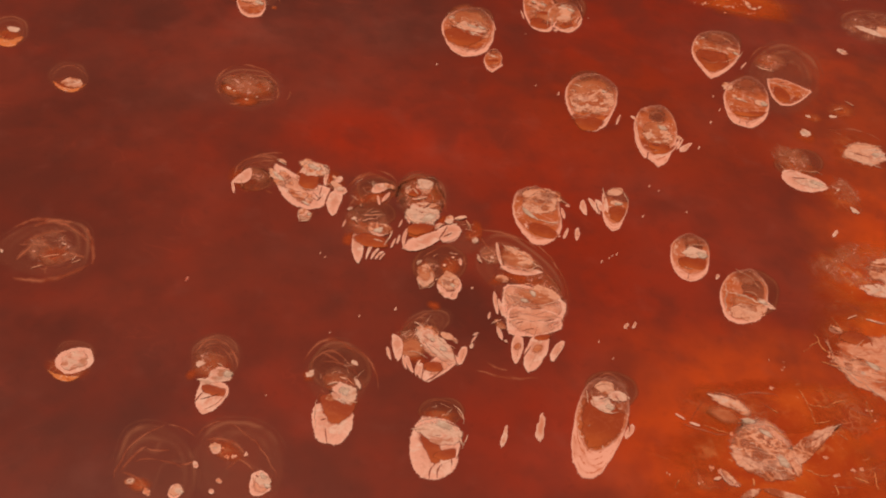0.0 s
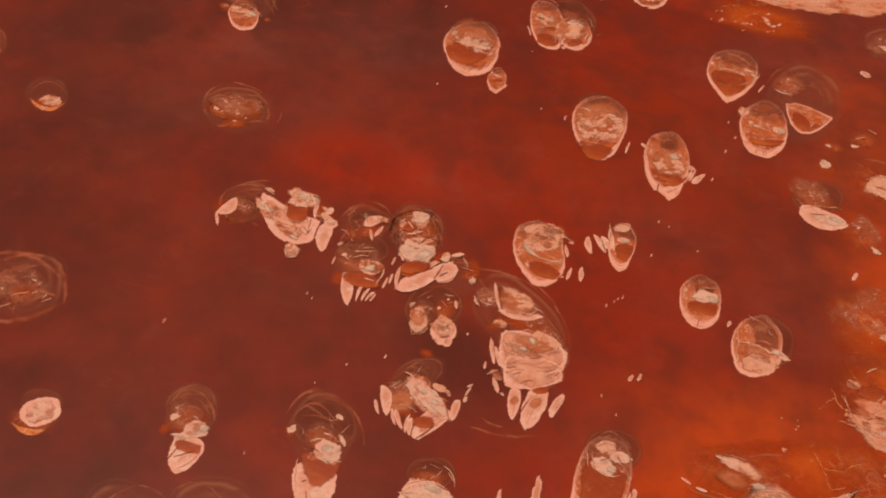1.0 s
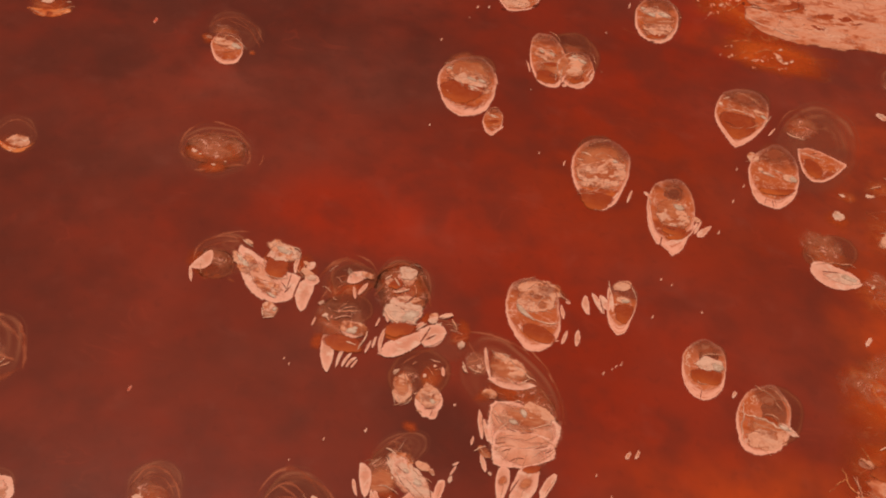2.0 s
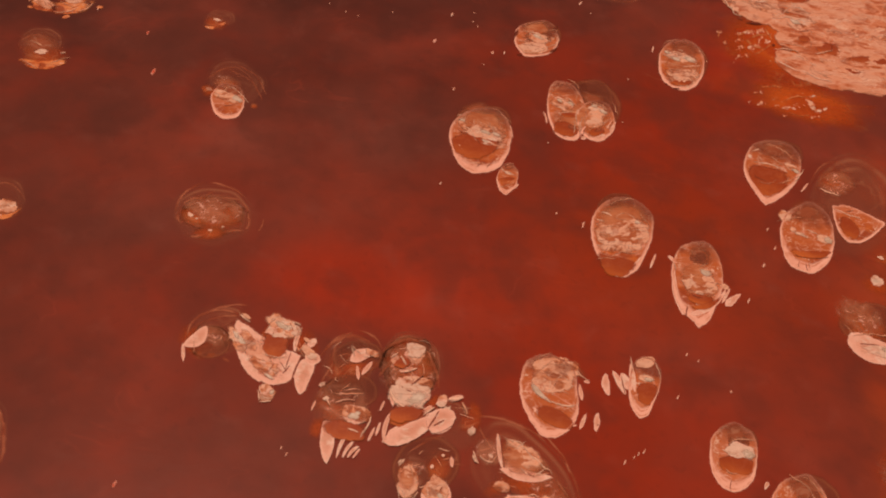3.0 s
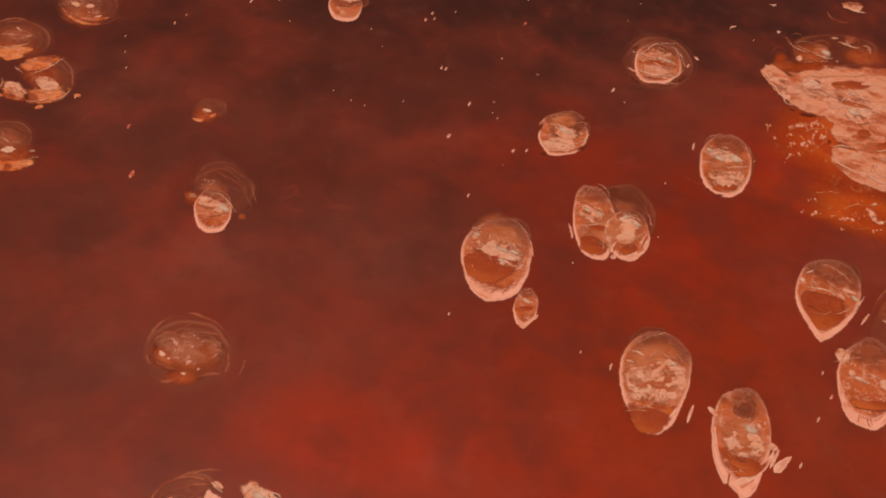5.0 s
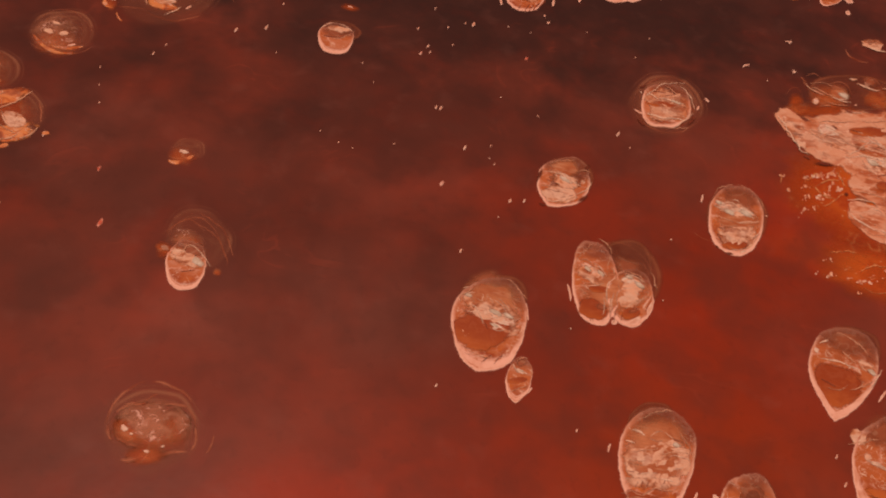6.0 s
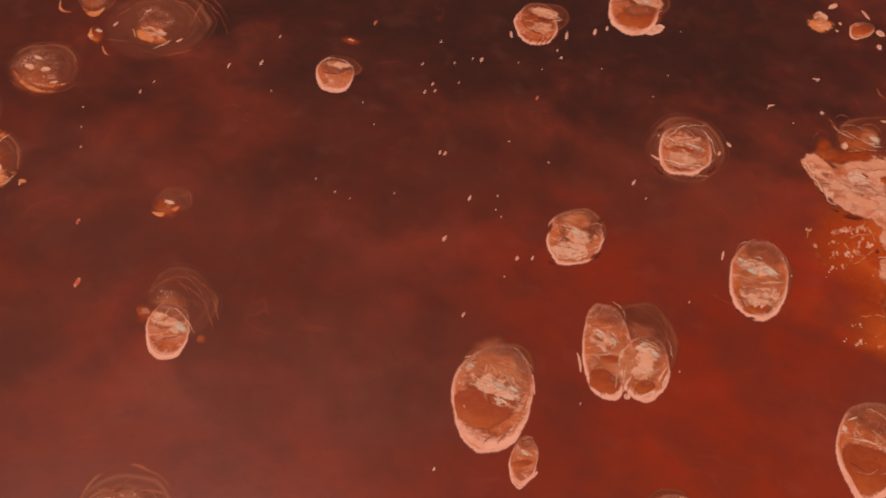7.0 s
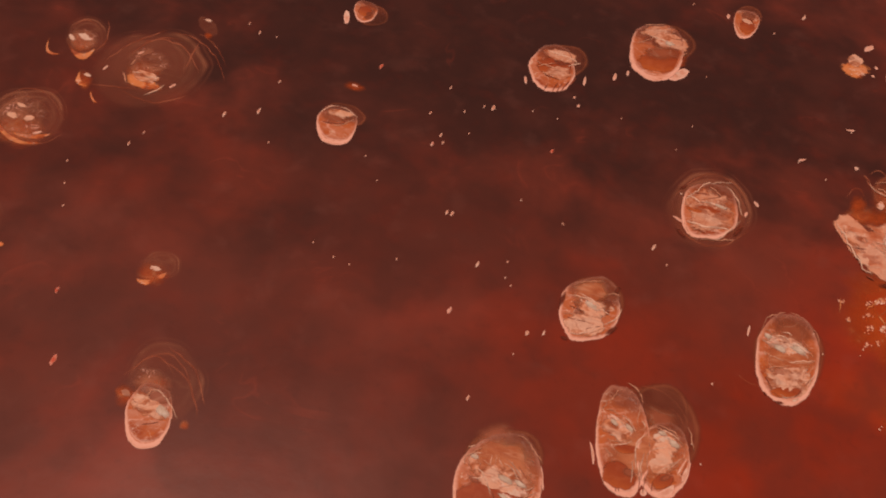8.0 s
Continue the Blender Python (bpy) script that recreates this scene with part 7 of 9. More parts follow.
isle = island(28.23, 110.49, "egg-shaped salt plate with dark orange pool at its end")
apron(isle, -0.19, 3.84, 4.91, 3.56, 25, -18)
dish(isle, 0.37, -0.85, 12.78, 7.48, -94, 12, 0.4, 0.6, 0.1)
hollow(isle, -0.50, 3.79, 4.48, 2.83, 31, -20)
skin(isle, 0.50, 1.79, 7.30, 5.20, 17, -16, 0.3, 0.4)
line(isle, 0.28, 4.04, 4.21, 0.20, 26, -19, 2.00)
rough(isle, 0.17, -0.84, 7.41, 6.07, 11, -13, 0.22, 0.22)
skin(isle, 0.25, -0.91, 5.95, 4.05, 4, -10, 0.3, 0.3)
line(isle, -1.67, -0.57, 3.02, 0.20, -0, -8, -1.20)
line(isle, -0.55, -1.19, 4.55, 0.20, 15, -14, 1.20)
wire(isle, -0.54, -1.98, 1.87, 0.20, 13, -14)
wire(isle, 1.99, -0.96, 2.14, 0.19, 21, -17, -1.20)
line(isle, -0.13, -2.23, 4.76, 0.19, 14, -14, -1.20)
line(isle, 1.59, 0.17, 3.57, 0.20, 14, -15, 1.20)
wire(isle, 2.61, 0.09, 1.82, 0.21, -6, -6)
crack(isle, -0.37, -1.01, 0.84, 0.16, -2, -7)
crack(isle, 0.50, -0.55, 0.37, 0.25, -16, -1)
crack(isle, -2.05, -2.05, 0.72, 0.16, -4, -6)
wire(isle, -1.29, 2.00, 1.40, 0.43, -19, 1, 0.40)
wire(isle, -2.08, 0.93, 0.97, 0.33, -5, -5)
line(isle, 0.38, 2.18, 1.76, 0.22, 36, -20, 1.00)
line(isle, 0.40, 1.65, 1.47, 0.21, -1, -8, -1.20)
line(isle, 1.48, 2.19, 1.15, 0.25, -36, 9)
fold(isle, 1.90, 1.23, 1.96, 1.17, 2, -10)
grey(isle, 2.16, 1.35, 0.99, 0.68, -15, -2)
crack(isle, 2.37, 1.80, 1.11, 0.17, -12, -3)
wire(isle, 1.16, -2.38, 1.43, 0.32, -1, -9)
line(isle, -0.71, 0.34, 2.79, 0.16, 14, -14)
line(isle, 3.05, 1.46, 2.85, 0.19, -65, 20, 1.20)
line(isle, -0.39, -3.58, 5.61, 0.19, 15, -14, -0.80)
crack(isle, -1.57, -3.26, 0.79, 0.12, 69, -3)
crack(isle, -1.09, -3.11, 0.79, 0.12, 69, -3)
crack(isle, -0.55, -3.03, 0.79, 0.12, 69, -3)
crack(isle, 0.05, -2.90, 0.72, 0.12, 67, -5)
crack(isle, 0.88, -2.66, 0.62, 0.12, 69, -2)
deep(isle, -0.64, -5.55, 3.14, 4.34, -104, 4, 0.12, 0.45)
line(isle, -1.64, -4.65, 2.30, 0.23, 10, -12)
plate(isle, 0.91, -5.31, 4.29, 0.80, 51, -15, 0.4, 0.5, -0.46)
sliver(isle, 3.44, -4.15, 2.41, 0.29, 70, 0)
sliver(isle, -4.00, -0.05, 0.84, 0.18, 80, 4)

isle = island(37.46, 104.12, "pointed oval salt plate with brown hollow and side splinters")
apron(isle, -0.43, 3.62, 4.41, 5.09, 7, -14)
dish(isle, -1.15, 0.06, 12.56, 6.14, -94, 16, 0.45, 0.68, 0.25)
hollow(isle, -0.40, 3.95, 3.45, 3.11, -40, 9)
skin(isle, -1.21, 0.96, 4.22, 4.74, -7, -8)
rough(isle, -0.96, -0.37, 4.54, 4.06, -9, -8, 0.4, 0.4)
skin(isle, -1.03, -0.45, 4.24, 3.92, -16, -4, 0.4, 0.4)
wire(isle, -1.98, -0.67, 0.95, 0.20, -19, -2, 0.80)
wire(isle, -1.25, -1.44, 1.39, 0.19, -10, -7, -0.80)
line(isle, 0.56, -0.01, 1.87, 0.20, -5, -10, 1.20)
line(isle, -1.82, 0.76, 1.80, 0.18, 18, -18)
crack(isle, -2.05, -1.26, 0.74, 0.19, -27, 2)
crack(isle, -1.62, -2.14, 0.89, 0.23, -32, 3)
fold(isle, -0.27, 1.44, 2.37, 1.77, -26, 1)
grey(isle, -0.13, 1.38, 1.77, 1.13, -22, -1)
line(isle, -0.29, 2.50, 1.78, 0.20, 39, -20)
deep(isle, -1.11, -2.21, 3.23, 1.51, -2, -11, 0.4, 0.5, -0.15)
plate(isle, -0.54, -2.61, 6.50, 0.80, 41, -17, 0.5, 0.5, -0.92)
pool(isle, -0.56, -2.56, 4.19, 0.81, 28, -19, 0.5, 0.5, -0.75)
plate(isle, -3.22, -1.80, 6.74, 0.70, -85, 18, 0.5, 0.5, -0.73)
crack(isle, -2.81, -4.33, 1.70, 0.23, 78, 11)
sliver(isle, -3.63, 2.84, 1.28, 0.55, -48, 12)
wire(isle, -3.49, 1.83, 1.28, 0.26, -85, 19)
rough(isle, 1.71, -0.21, 1.20, 0.95, -21, -2)
sliver(isle, 1.72, -1.48, 2.59, 0.33, 62, -2)
sliver(isle, 2.45, -1.88, 2.66, 0.89, 46, -15, 0.3, 0.7)
line(isle, -1.86, -0.65, 0.96, 0.21, 26, -19)
line(isle, -0.00, -0.75, 1.20, 0.21, 22, -19)
crack(isle, -1.45, -2.15, 1.27, 0.15, -8, -8)

isle = island(21.92, 87.35, "oval salt plate with layered grey crust and orange end")
dish(isle, -1.68, 0.27, 9.89, 6.14, -84, 10, 0.4, 0.48, 0.2)
hollow(isle, 0.65, 3.34, 3.10, 1.81, -24, 1)
rough(isle, -1.25, 2.78, 5.59, 5.29, 14, -10, 0.3, 0.4)
deep(isle, -1.32, -2.24, 4.03, 2.04, -25, 1, 0.4, 0.4)
plate(isle, -1.21, -1.97, 4.78, 0.60, -20, -1, 0.5, 0.5, -1.40)
line(isle, -1.15, 1.99, 4.48, 0.19, -0, -6, 10.67)
wire(isle, -0.39, 0.74, 2.36, 0.24, 16, -11, 7.00)
wire(isle, -1.66, 1.34, 1.82, 0.16, -98, 6)
wire(isle, -2.29, 0.08, 2.62, 0.31, -32, 4, -0.80)
grey(isle, -2.52, 0.54, 3.28, 0.85, -46, 8, 0.5, 0.5, -0.36)
wire(isle, -0.24, -0.47, 2.70, 0.42, -2, -6, -0.57)
line(isle, -0.42, 0.53, 1.26, 0.19, -6, -5, 1.33)
line(isle, -1.56, 2.80, 1.54, 0.19, 3, -7)
fold(isle, -0.62, 4.44, 1.42, 0.96, 28, -13)
sliver(isle, 1.31, 0.91, 1.92, 0.44, -83, 12)
wire(isle, 1.57, 2.84, 1.84, 0.19, -46, 8)
sliver(isle, 1.92, 2.23, 0.59, 0.38, -11, -4)
line(isle, -2.46, 4.26, 3.08, 0.17, 40, -12, 1.67)
line(isle, -1.94, 3.63, 2.91, 0.17, 36, -12)
crack(isle, -1.17, 2.51, 2.87, 0.13, 4, -8, 0.5, 0.5, 2.50)
crack(isle, -1.13, 1.56, 1.46, 0.10, 63, -3)
sliver(isle, 1.40, -2.34, 2.06, 0.40, 70, 3)
sliver(isle, 2.72, -2.23, 2.25, 0.62, 83, 9)
crack(isle, 2.78, -2.58, 0.23, 0.16, -93, 10)

isle = island(28.70, 90.16, "pointed salt plate with orange heart and side fragments")
dish(isle, 0.73, -0.50, 7.81, 3.18, -99, 10, 0.32, 0.6, 0.35)
rough(isle, 1.09, 2.56, 2.61, 1.66, 13, -13)
deep(isle, 0.94, -1.32, 3.01, 2.22, -99, 10, 0.3, 0.7)
fold(isle, 1.10, 0.63, 1.92, 1.17, -6, -8)
grey(isle, 1.30, 0.47, 1.28, 0.59, -7, -8)
line(isle, 1.20, 2.86, 1.71, 0.19, 18, -14, 1.00)
wire(isle, 2.27, 1.80, 2.46, 0.18, -80, 15)
wire(isle, -0.25, 2.07, 2.15, 0.23, -85, 14)
plate(isle, -0.30, 0.53, 3.42, 0.68, -87, 13)
plate(isle, -0.98, -0.04, 2.20, 1.04, -65, 13)
sliver(isle, -1.64, -0.21, 2.98, 0.72, -68, 13)
crack(isle, -1.30, -0.48, 2.26, 0.17, -84, 13)
sliver(isle, -2.88, -0.62, 2.51, 0.83, -86, 12, 0.4, 0.5, -0.13)

isle = island(47.73, 124.25, "rounded salt plate with webbed orange pool and dark shelf")
apron(isle, 0.65, 1.76, 7.47, 6.55, 8, -18)
film(isle, -0.18, -1.48, 5.45, 5.57, -27, 2)
ridge(isle, 0.69, 2.15, 5.55, 0.56, -26, 2, 0.45, 0.45, 4.03)
dish(isle, -0.51, -1.28, 12.01, 7.03, -104, 13, 0.4, 0.72, 0.22)
deep(isle, -1.34, -3.09, 5.54, 5.29, -107, 9, 0.2, 0.5)
hollow(isle, 0.54, 2.83, 5.07, 4.53, -5, -11)
line(isle, 1.05, 2.31, 3.93, 0.26, -34, 7, 2.80)
wire(isle, -0.56, -0.22, 4.06, 0.40, -10, -8, 0.25)
fold(isle, 2.13, 0.00, 2.60, 1.61, -41, 10)
grey(isle, 2.60, -0.75, 1.12, 0.81, -31, 4)
crust(isle, -2.78, 1.08, 0.85, 0.80, -40, 11)
wire(isle, -1.83, 2.23, 1.30, 0.37, 27, -25)
line(isle, 0.46, 0.69, 1.93, 0.25, -45, 13)
line(isle, -1.18, -2.93, 2.32, 0.18, 18, -22, -3.00)
line(isle, 1.33, -2.42, 3.66, 0.21, 32, -26)
crack(isle, -2.07, -2.76, 1.63, 0.20, -27, 3)
wire(isle, 2.75, -1.45, 3.57, 0.25, 58, -11, -0.75)

isle = island(54.26, 118.38, "sunken salt mound with triangular plate on a ringed shelf")
shelf(isle, 2.04, 0.54, 18.74, 13.42, -96, 29)
shelf(isle, 2.29, 1.03, 13.64, 9.52, -96, 29)
ridge(isle, 0.41, 3.48, 7.89, 0.56, 24, -26, 0.45, 0.45, 7.30)
ridge(isle, 0.36, 2.84, 6.24, 0.50, 17, -24, 0.45, 0.45, 4.40)
ridge(isle, 0.42, 3.76, 3.98, 0.41, -70, 24)
ridge(isle, 1.86, 5.36, 3.64, 0.38, -86, 28)
wire(isle, -0.46, 2.26, 2.50, 0.40, -25, -1)
sliver(isle, -3.33, 2.59, 2.20, 0.26, 55, -14)
film(isle, 0.80, 4.26, 5.28, 5.91, -0, -16)
veil(isle, 0.71, 3.79, 5.27, 4.90, -0, -16)
dish(isle, -4.50, -5.37, 10.46, 8.42, -87, 31, 0.4, 0.4, 0.25)
hollow(isle, -3.88, -1.43, 5.27, 4.68, 7, -19)
rough(isle, -6.52, -2.61, 2.02, 2.18, -46, 12)
line(isle, -6.15, -3.06, 3.54, 0.25, 22, -24)
fold(isle, -2.60, -5.56, 2.45, 1.80, -14, -8)
grey(isle, -2.14, -5.74, 1.29, 1.09, -30, 1)
wire(isle, -5.24, -5.32, 2.11, 0.72, -19, -5)
wire(isle, -3.77, -4.64, 1.33, 0.37, -25, -2)
fold(isle, -5.92, -4.60, 1.05, 1.09, -30, 2)
deep(isle, -4.32, -7.75, 5.21, 1.26, 7, -19, 0.5, 0.5, -0.40)
crack(isle, -4.57, -8.38, 4.61, 0.17, 4, -17, 0.5, 0.5, -2.00)
crack(isle, -6.30, -9.97, 1.29, 0.12, -108, 12)
crack(isle, -5.41, -10.26, 1.23, 0.14, -89, 23)
crack(isle, -5.07, -10.06, 1.23, 0.14, -90, 23)
crack(isle, -1.74, -7.92, 1.48, 0.14, 67, 8)
dish(isle, 2.43, -0.92, 6.42, 6.07, -20, -3, 0.8, 0.9, 0.12, -0.36)
deep(isle, 0.82, -3.29, 3.44, 2.67, -64, 20)
wire(isle, 0.93, -1.01, 3.69, 0.29, -21, -4)
crack(isle, 1.41, -0.59, 1.02, 0.26, 19, -25)

isle = island(55.49, 98.46, "half sunken salt mound with white crust edge")
apron(isle, -1.15, 2.84, 7.12, 6.20, 2, -18)
film(isle, -1.78, 2.51, 6.83, 7.28, -32, 5)
film(isle, 2.96, -3.04, 6.10, 5.86, -36, 5)
ridge(isle, -0.24, 3.36, 3.81, 0.71, -63, 23, 0.45, 0.45, 0.48)
ridge(isle, -2.51, 5.74, 2.26, 0.76, -27, 2)
ridge(isle, -4.02, 4.22, 3.05, 0.43, 53, -21)
ridge(isle, 4.31, -3.97, 2.97, 0.68, -61, 20)
ridge(isle, 3.38, 0.16, 2.51, 0.63, -47, 13)
veil(isle, -1.86, 3.40, 5.67, 4.73, -33, 5)
wisps(isle, -1.22, 2.57, 6.23, 4.58, 2, -18, 8)
plate(isle, -1.04, -0.33, 5.95, 3.78, -19, -5, 0.4, 0.6, -0.18)
crust(isle, -0.70, -0.91, 4.85, 1.92, -12, -10)
grey(isle, 0.29, -0.88, 2.53, 1.14, -16, -7)
line(isle, -1.05, 0.65, 5.12, 0.33, 4, -19, 2.33)
crack(isle, -1.78, -0.13, 2.19, 0.22, 2, -18)
veil(isle, 3.59, -2.05, 4.77, 4.72, -50, 14)
crust(isle, 3.93, -5.11, 1.45, 0.88, -46, 11)
crust(isle, 2.76, -1.67, 0.87, 0.45, 35, -29)

isle = island(56.48, 107.09, "small white salt knob in orange shallows")
stain(isle, -0.05, -0.29, 4.00, 3.71, -8, -12)
crust(isle, 0.05, 0.29, 1.70, 1.88, -15, -7)

isle = island(61.74, 103.30, "streaked pale salt crust in orange shallows")
film(isle, 1.02, 1.77, 8.34, 8.99, -37, 6)
film(isle, 1.28, 9.83, 4.62, 3.99, -6, -14)
film(isle, -3.20, 7.55, 3.03, 2.58, -7, -12)
ridge(isle, 1.55, 4.28, 7.39, 0.80, -8, -14, 0.45, 0.45, 2.06)
ridge(isle, -0.92, 4.94, 1.92, 0.93, -36, 7)
rough(isle, 1.99, 1.00, 6.13, 5.67, -11, -12)
crust(isle, 3.52, 1.11, 3.51, 2.99, -40, 8)
line(isle, 2.01, 2.27, 5.70, 0.48, 5, -22, 1.50)
wire(isle, 1.47, -0.87, 4.62, 0.43, -18, -7)
line(isle, 1.05, 1.03, 2.56, 0.37, -9, -13)
grey(isle, 3.72, 0.97, 2.19, 1.24, -12, -11)
wire(isle, 3.37, 1.85, 2.82, 0.47, 13, -26)
crack(isle, 1.50, 0.60, 2.18, 0.25, -15, -9)
crust(isle, -0.49, 8.14, 1.40, 0.78, -1, -17)
line(isle, 0.72, 9.80, 1.84, 0.47, 27, -32)
line(isle, 2.69, 11.31, 1.49, 0.55, -37, 8)
crust(isle, -3.94, 7.67, 0.90, 0.65, -14, -7)

isle = island(72.47, 132.16, "dark sunken salt crust with pale streaks")
shelf(isle, 1.27, 2.09, 11.92, 11.47, -7, -14)
veil(isle, 1.19, 1.78, 12.02, 9.11, -4, -16)
crust(isle, -0.09, 0.70, 5.33, 1.79, -29, 3)
rough(isle, 3.50, 0.76, 6.68, 4.26, -15, -9)
crust(isle, -5.89, -5.32, 2.04, 1.38, -31, 5)

isle = island(51.20, 135.72, "orange algae shoal with scattered white salt lumps")
shoal(isle, 2.76, 0.81, 18.86, 10.35, -10, -9)
stain(isle, 4.44, 0.28, 12.62, 5.08, -18, -4)
crumbs(isle, 3.50, 0.76, 2.79, 1.31, -73, 26, 16)
rough(isle, 3.43, 0.75, 2.40, 1.17, -78, 28)
crust(isle, 3.49, 0.66, 1.85, 0.74, -76, 27)
crust(isle, 4.20, -0.15, 0.98, 0.59, 10, -21)
crust(isle, 5.10, 0.39, 0.93, 0.51, 34, -29)
crust(isle, 4.01, 2.70, 0.90, 0.40, 17, -24)
crumbs(isle, -3.17, -0.21, 1.56, 0.55, 24, -25, 7)
crumbs(isle, -3.36, 2.03, 1.40, 0.70, 11, -19, 5)
crumbs(isle, -4.73, -0.03, 0.64, 0.36, 27, -25, 2)
crumbs(isle, -1.37, -0.11, 0.67, 0.40, 3, -16, 4)
crumbs(isle, -0.17, -0.49, 1.11, 0.68, 11, -20, 5)
crumbs(isle, 1.75, 0.24, 1.90, 1.35, 16, -23, 7)
crumbs(isle, -0.27, -1.80, 0.91, 0.46, 22, -25, 3)
crumbs(isle, 3.54, -1.52, 1.31, 0.60, -2, -15, 4)
amber(isle, -1.64, 3.13, 3.89, 0.29, 22, -25, 1.33)
amber(isle, 1.75, 1.32, 4.52, 0.29, 19, -25, 2.00)
amber(isle, 1.46, -1.16, 2.99, 0.30, 2, -16, -1.33)

isle = island(51.63, 149.52, "large rough salt crust bank with red brine hollows")
shoal(isle, 2.04, -1.12, 19.75, 20.29, -20, -3)
film(isle, -3.82, 12.60, 5.00, 3.75, 7, -17)
bank(isle, -3.50, 7.43, 12.06, 4.79, -53, 22, 0.4, 0.6)
bank(isle, 14.14, 7.88, 41.27, 19.22, -1, -17, 0.35, 0.2)
bank(isle, 15.24, -0.72, 32.34, 15.56, 6, -21, 0.4, 0.3, -0.12)
bank(isle, 4.21, -5.88, 11.58, 4.43, -27, 4, 0.4, 0.5, -0.15)
bank(isle, 18.52, -5.99, 23.36, 5.33, 12, -26)
pool(isle, 7.45, -0.52, 4.16, 3.76, 5, -19)
pool(isle, 13.70, -2.06, 8.25, 3.22, 3, -19)
pool(isle, 3.79, 0.47, 3.07, 1.80, 21, -27)
pool(isle, 8.79, -4.87, 5.81, 1.30, 2, -17)
pool(isle, 4.58, 10.44, 5.80, 2.16, 10, -21)
pool(isle, 4.74, 6.90, 5.33, 1.92, 1, -16)
fold(isle, 9.38, 5.63, 24.14, 6.53, -8, -12)
fold(isle, 10.02, -5.58, 17.04, 4.92, -17, -8)
streaks(isle, 1.82, 8.16, 12.11, 4.33, -12, -6, 40)
streaks(isle, 3.54, -4.80, 6.74, 2.95, -26, 2, 22)
fold(isle, -4.69, 7.68, 6.43, 3.46, -62, 27, 0.4, 0.4)
rough(isle, 0.18, 8.21, 5.19, 4.58, -17, -2, 0.4, 0.4)
fold(isle, 4.72, 4.57, 6.49, 4.21, -15, -5, 0.4, 0.4)
fold(isle, 1.52, -4.42, 4.24, 3.37, -37, 9, 0.4, 0.4)
fill(isle, 4.84, -5.87, 4.83, 2.92, -27, 2, 0.4, 0.4)
crust(isle, -0.78, 9.18, 3.01, 3.08, -20, 1)
crust(isle, 4.68, 5.12, 3.98, 2.25, -22, 0)
crust(isle, 3.13, -4.27, 3.54, 1.59, -24, 1)
grey(isle, 3.83, 4.83, 2.05, 1.12, -21, -0)
hollow(isle, -4.38, 9.00, 1.80, 1.27, -19, 1)
hollow(isle, 2.70, 7.23, 1.81, 1.51, -37, 11)
hollow(isle, 1.55, -1.66, 2.04, 1.40, -26, 3)
wire(isle, -5.29, 7.69, 7.93, 0.50, -67, 29, -0.89)
crack(isle, -5.38, 8.22, 4.86, 0.22, -72, 31, 0.5, 0.5, -2.00)
line(isle, 0.64, 11.09, 4.82, 0.38, 8, -18, 0.33)
line(isle, 5.80, 12.51, 4.95, 0.38, 15, -24)
wire(isle, 3.82, 5.17, 6.70, 0.37, 4, -17, 1.33)
wire(isle, 4.98, 8.07, 3.85, 0.37, -51, 20, 1.67)
wire(isle, 4.55, 8.08, 2.79, 0.32, -29, 6, 1.20)
wire(isle, 2.67, 7.00, 4.87, 0.29, 46, -31)
wire(isle, 4.37, 5.62, 3.98, 0.37, -11, -7)
line(isle, 2.62, 7.21, 4.38, 0.38, -6, -10)
wire(isle, 1.39, -2.22, 3.54, 0.34, 1, -15, 1.67)
bank(isle, 4.12, 0.47, 8.60, 5.92, -7, -10, 0.4, 0.3)
pool(isle, 7.06, -0.34, 2.93, 2.64, 20, -27)
pool(isle, 4.55, 1.21, 1.91, 1.64, 5, -18)
bank(isle, 2.03, -4.47, 5.92, 5.20, -32, 6, 0.4, 0.4)
wire(isle, 1.21, -5.26, 3.72, 0.45, -38, 10, -0.75)
line(isle, 1.44, -4.91, 4.01, 0.28, -30, 5)
wire(isle, 4.82, -7.09, 4.24, 0.44, -20, -3, -0.25)
line(isle, 2.52, -0.93, 4.49, 0.35, -13, -6, 1.00)
line(isle, 5.40, 0.36, 3.22, 0.20, 67, -1)
wire(isle, 6.80, -1.29, 3.38, 0.31, 27, -30)
crack(isle, 4.85, 7.27, 2.20, 0.32, -16, -4)
crack(isle, 4.35, 4.49, 1.44, 0.31, -16, -4)
crack(isle, 0.14, 10.09, 0.92, 0.38, -37, 12)
crack(isle, 2.72, 10.05, 1.48, 0.26, -6, -10)
crack(isle, -4.63, 7.65, 1.34, 0.25, 2, -13)
crack(isle, 2.59, -5.71, 0.78, 0.33, -39, 11)
crack(isle, -4.05, 3.87, 0.95, 0.30, -32, 9)
crack(isle, 4.79, 2.90, 1.77, 0.27, 26, -29)
notch(isle, -2.10, 3.26, 3.23, 0.95, 4, -15)
notch(isle, -0.15, -1.25, 0.70, 0.81, -6, -10)
crumbs(isle, -4.21, 0.62, 1.20, 0.68, 12, -20, 10)
crumbs(isle, -2.44, 1.42, 2.46, 1.21, 22, -25, 24)
crumbs(isle, -0.78, 1.54, 1.93, 1.27, -52, 20, 16)
crumbs(isle, -3.04, -2.15, 1.97, 0.95, 24, -26, 22)
crumbs(isle, -1.88, -0.53, 1.96, 0.51, 60, -17, 10)
crumbs(isle, -0.83, -0.64, 0.90, 0.67, 11, -20, 7)
crumbs(isle, -4.97, -2.86, 1.26, 0.74, 41, -29, 9)
crumbs(isle, -4.57, -4.45, 0.83, 0.51, 25, -26, 5)
crumbs(isle, -5.71, -5.19, 2.15, 0.28, 60, -17, 6)
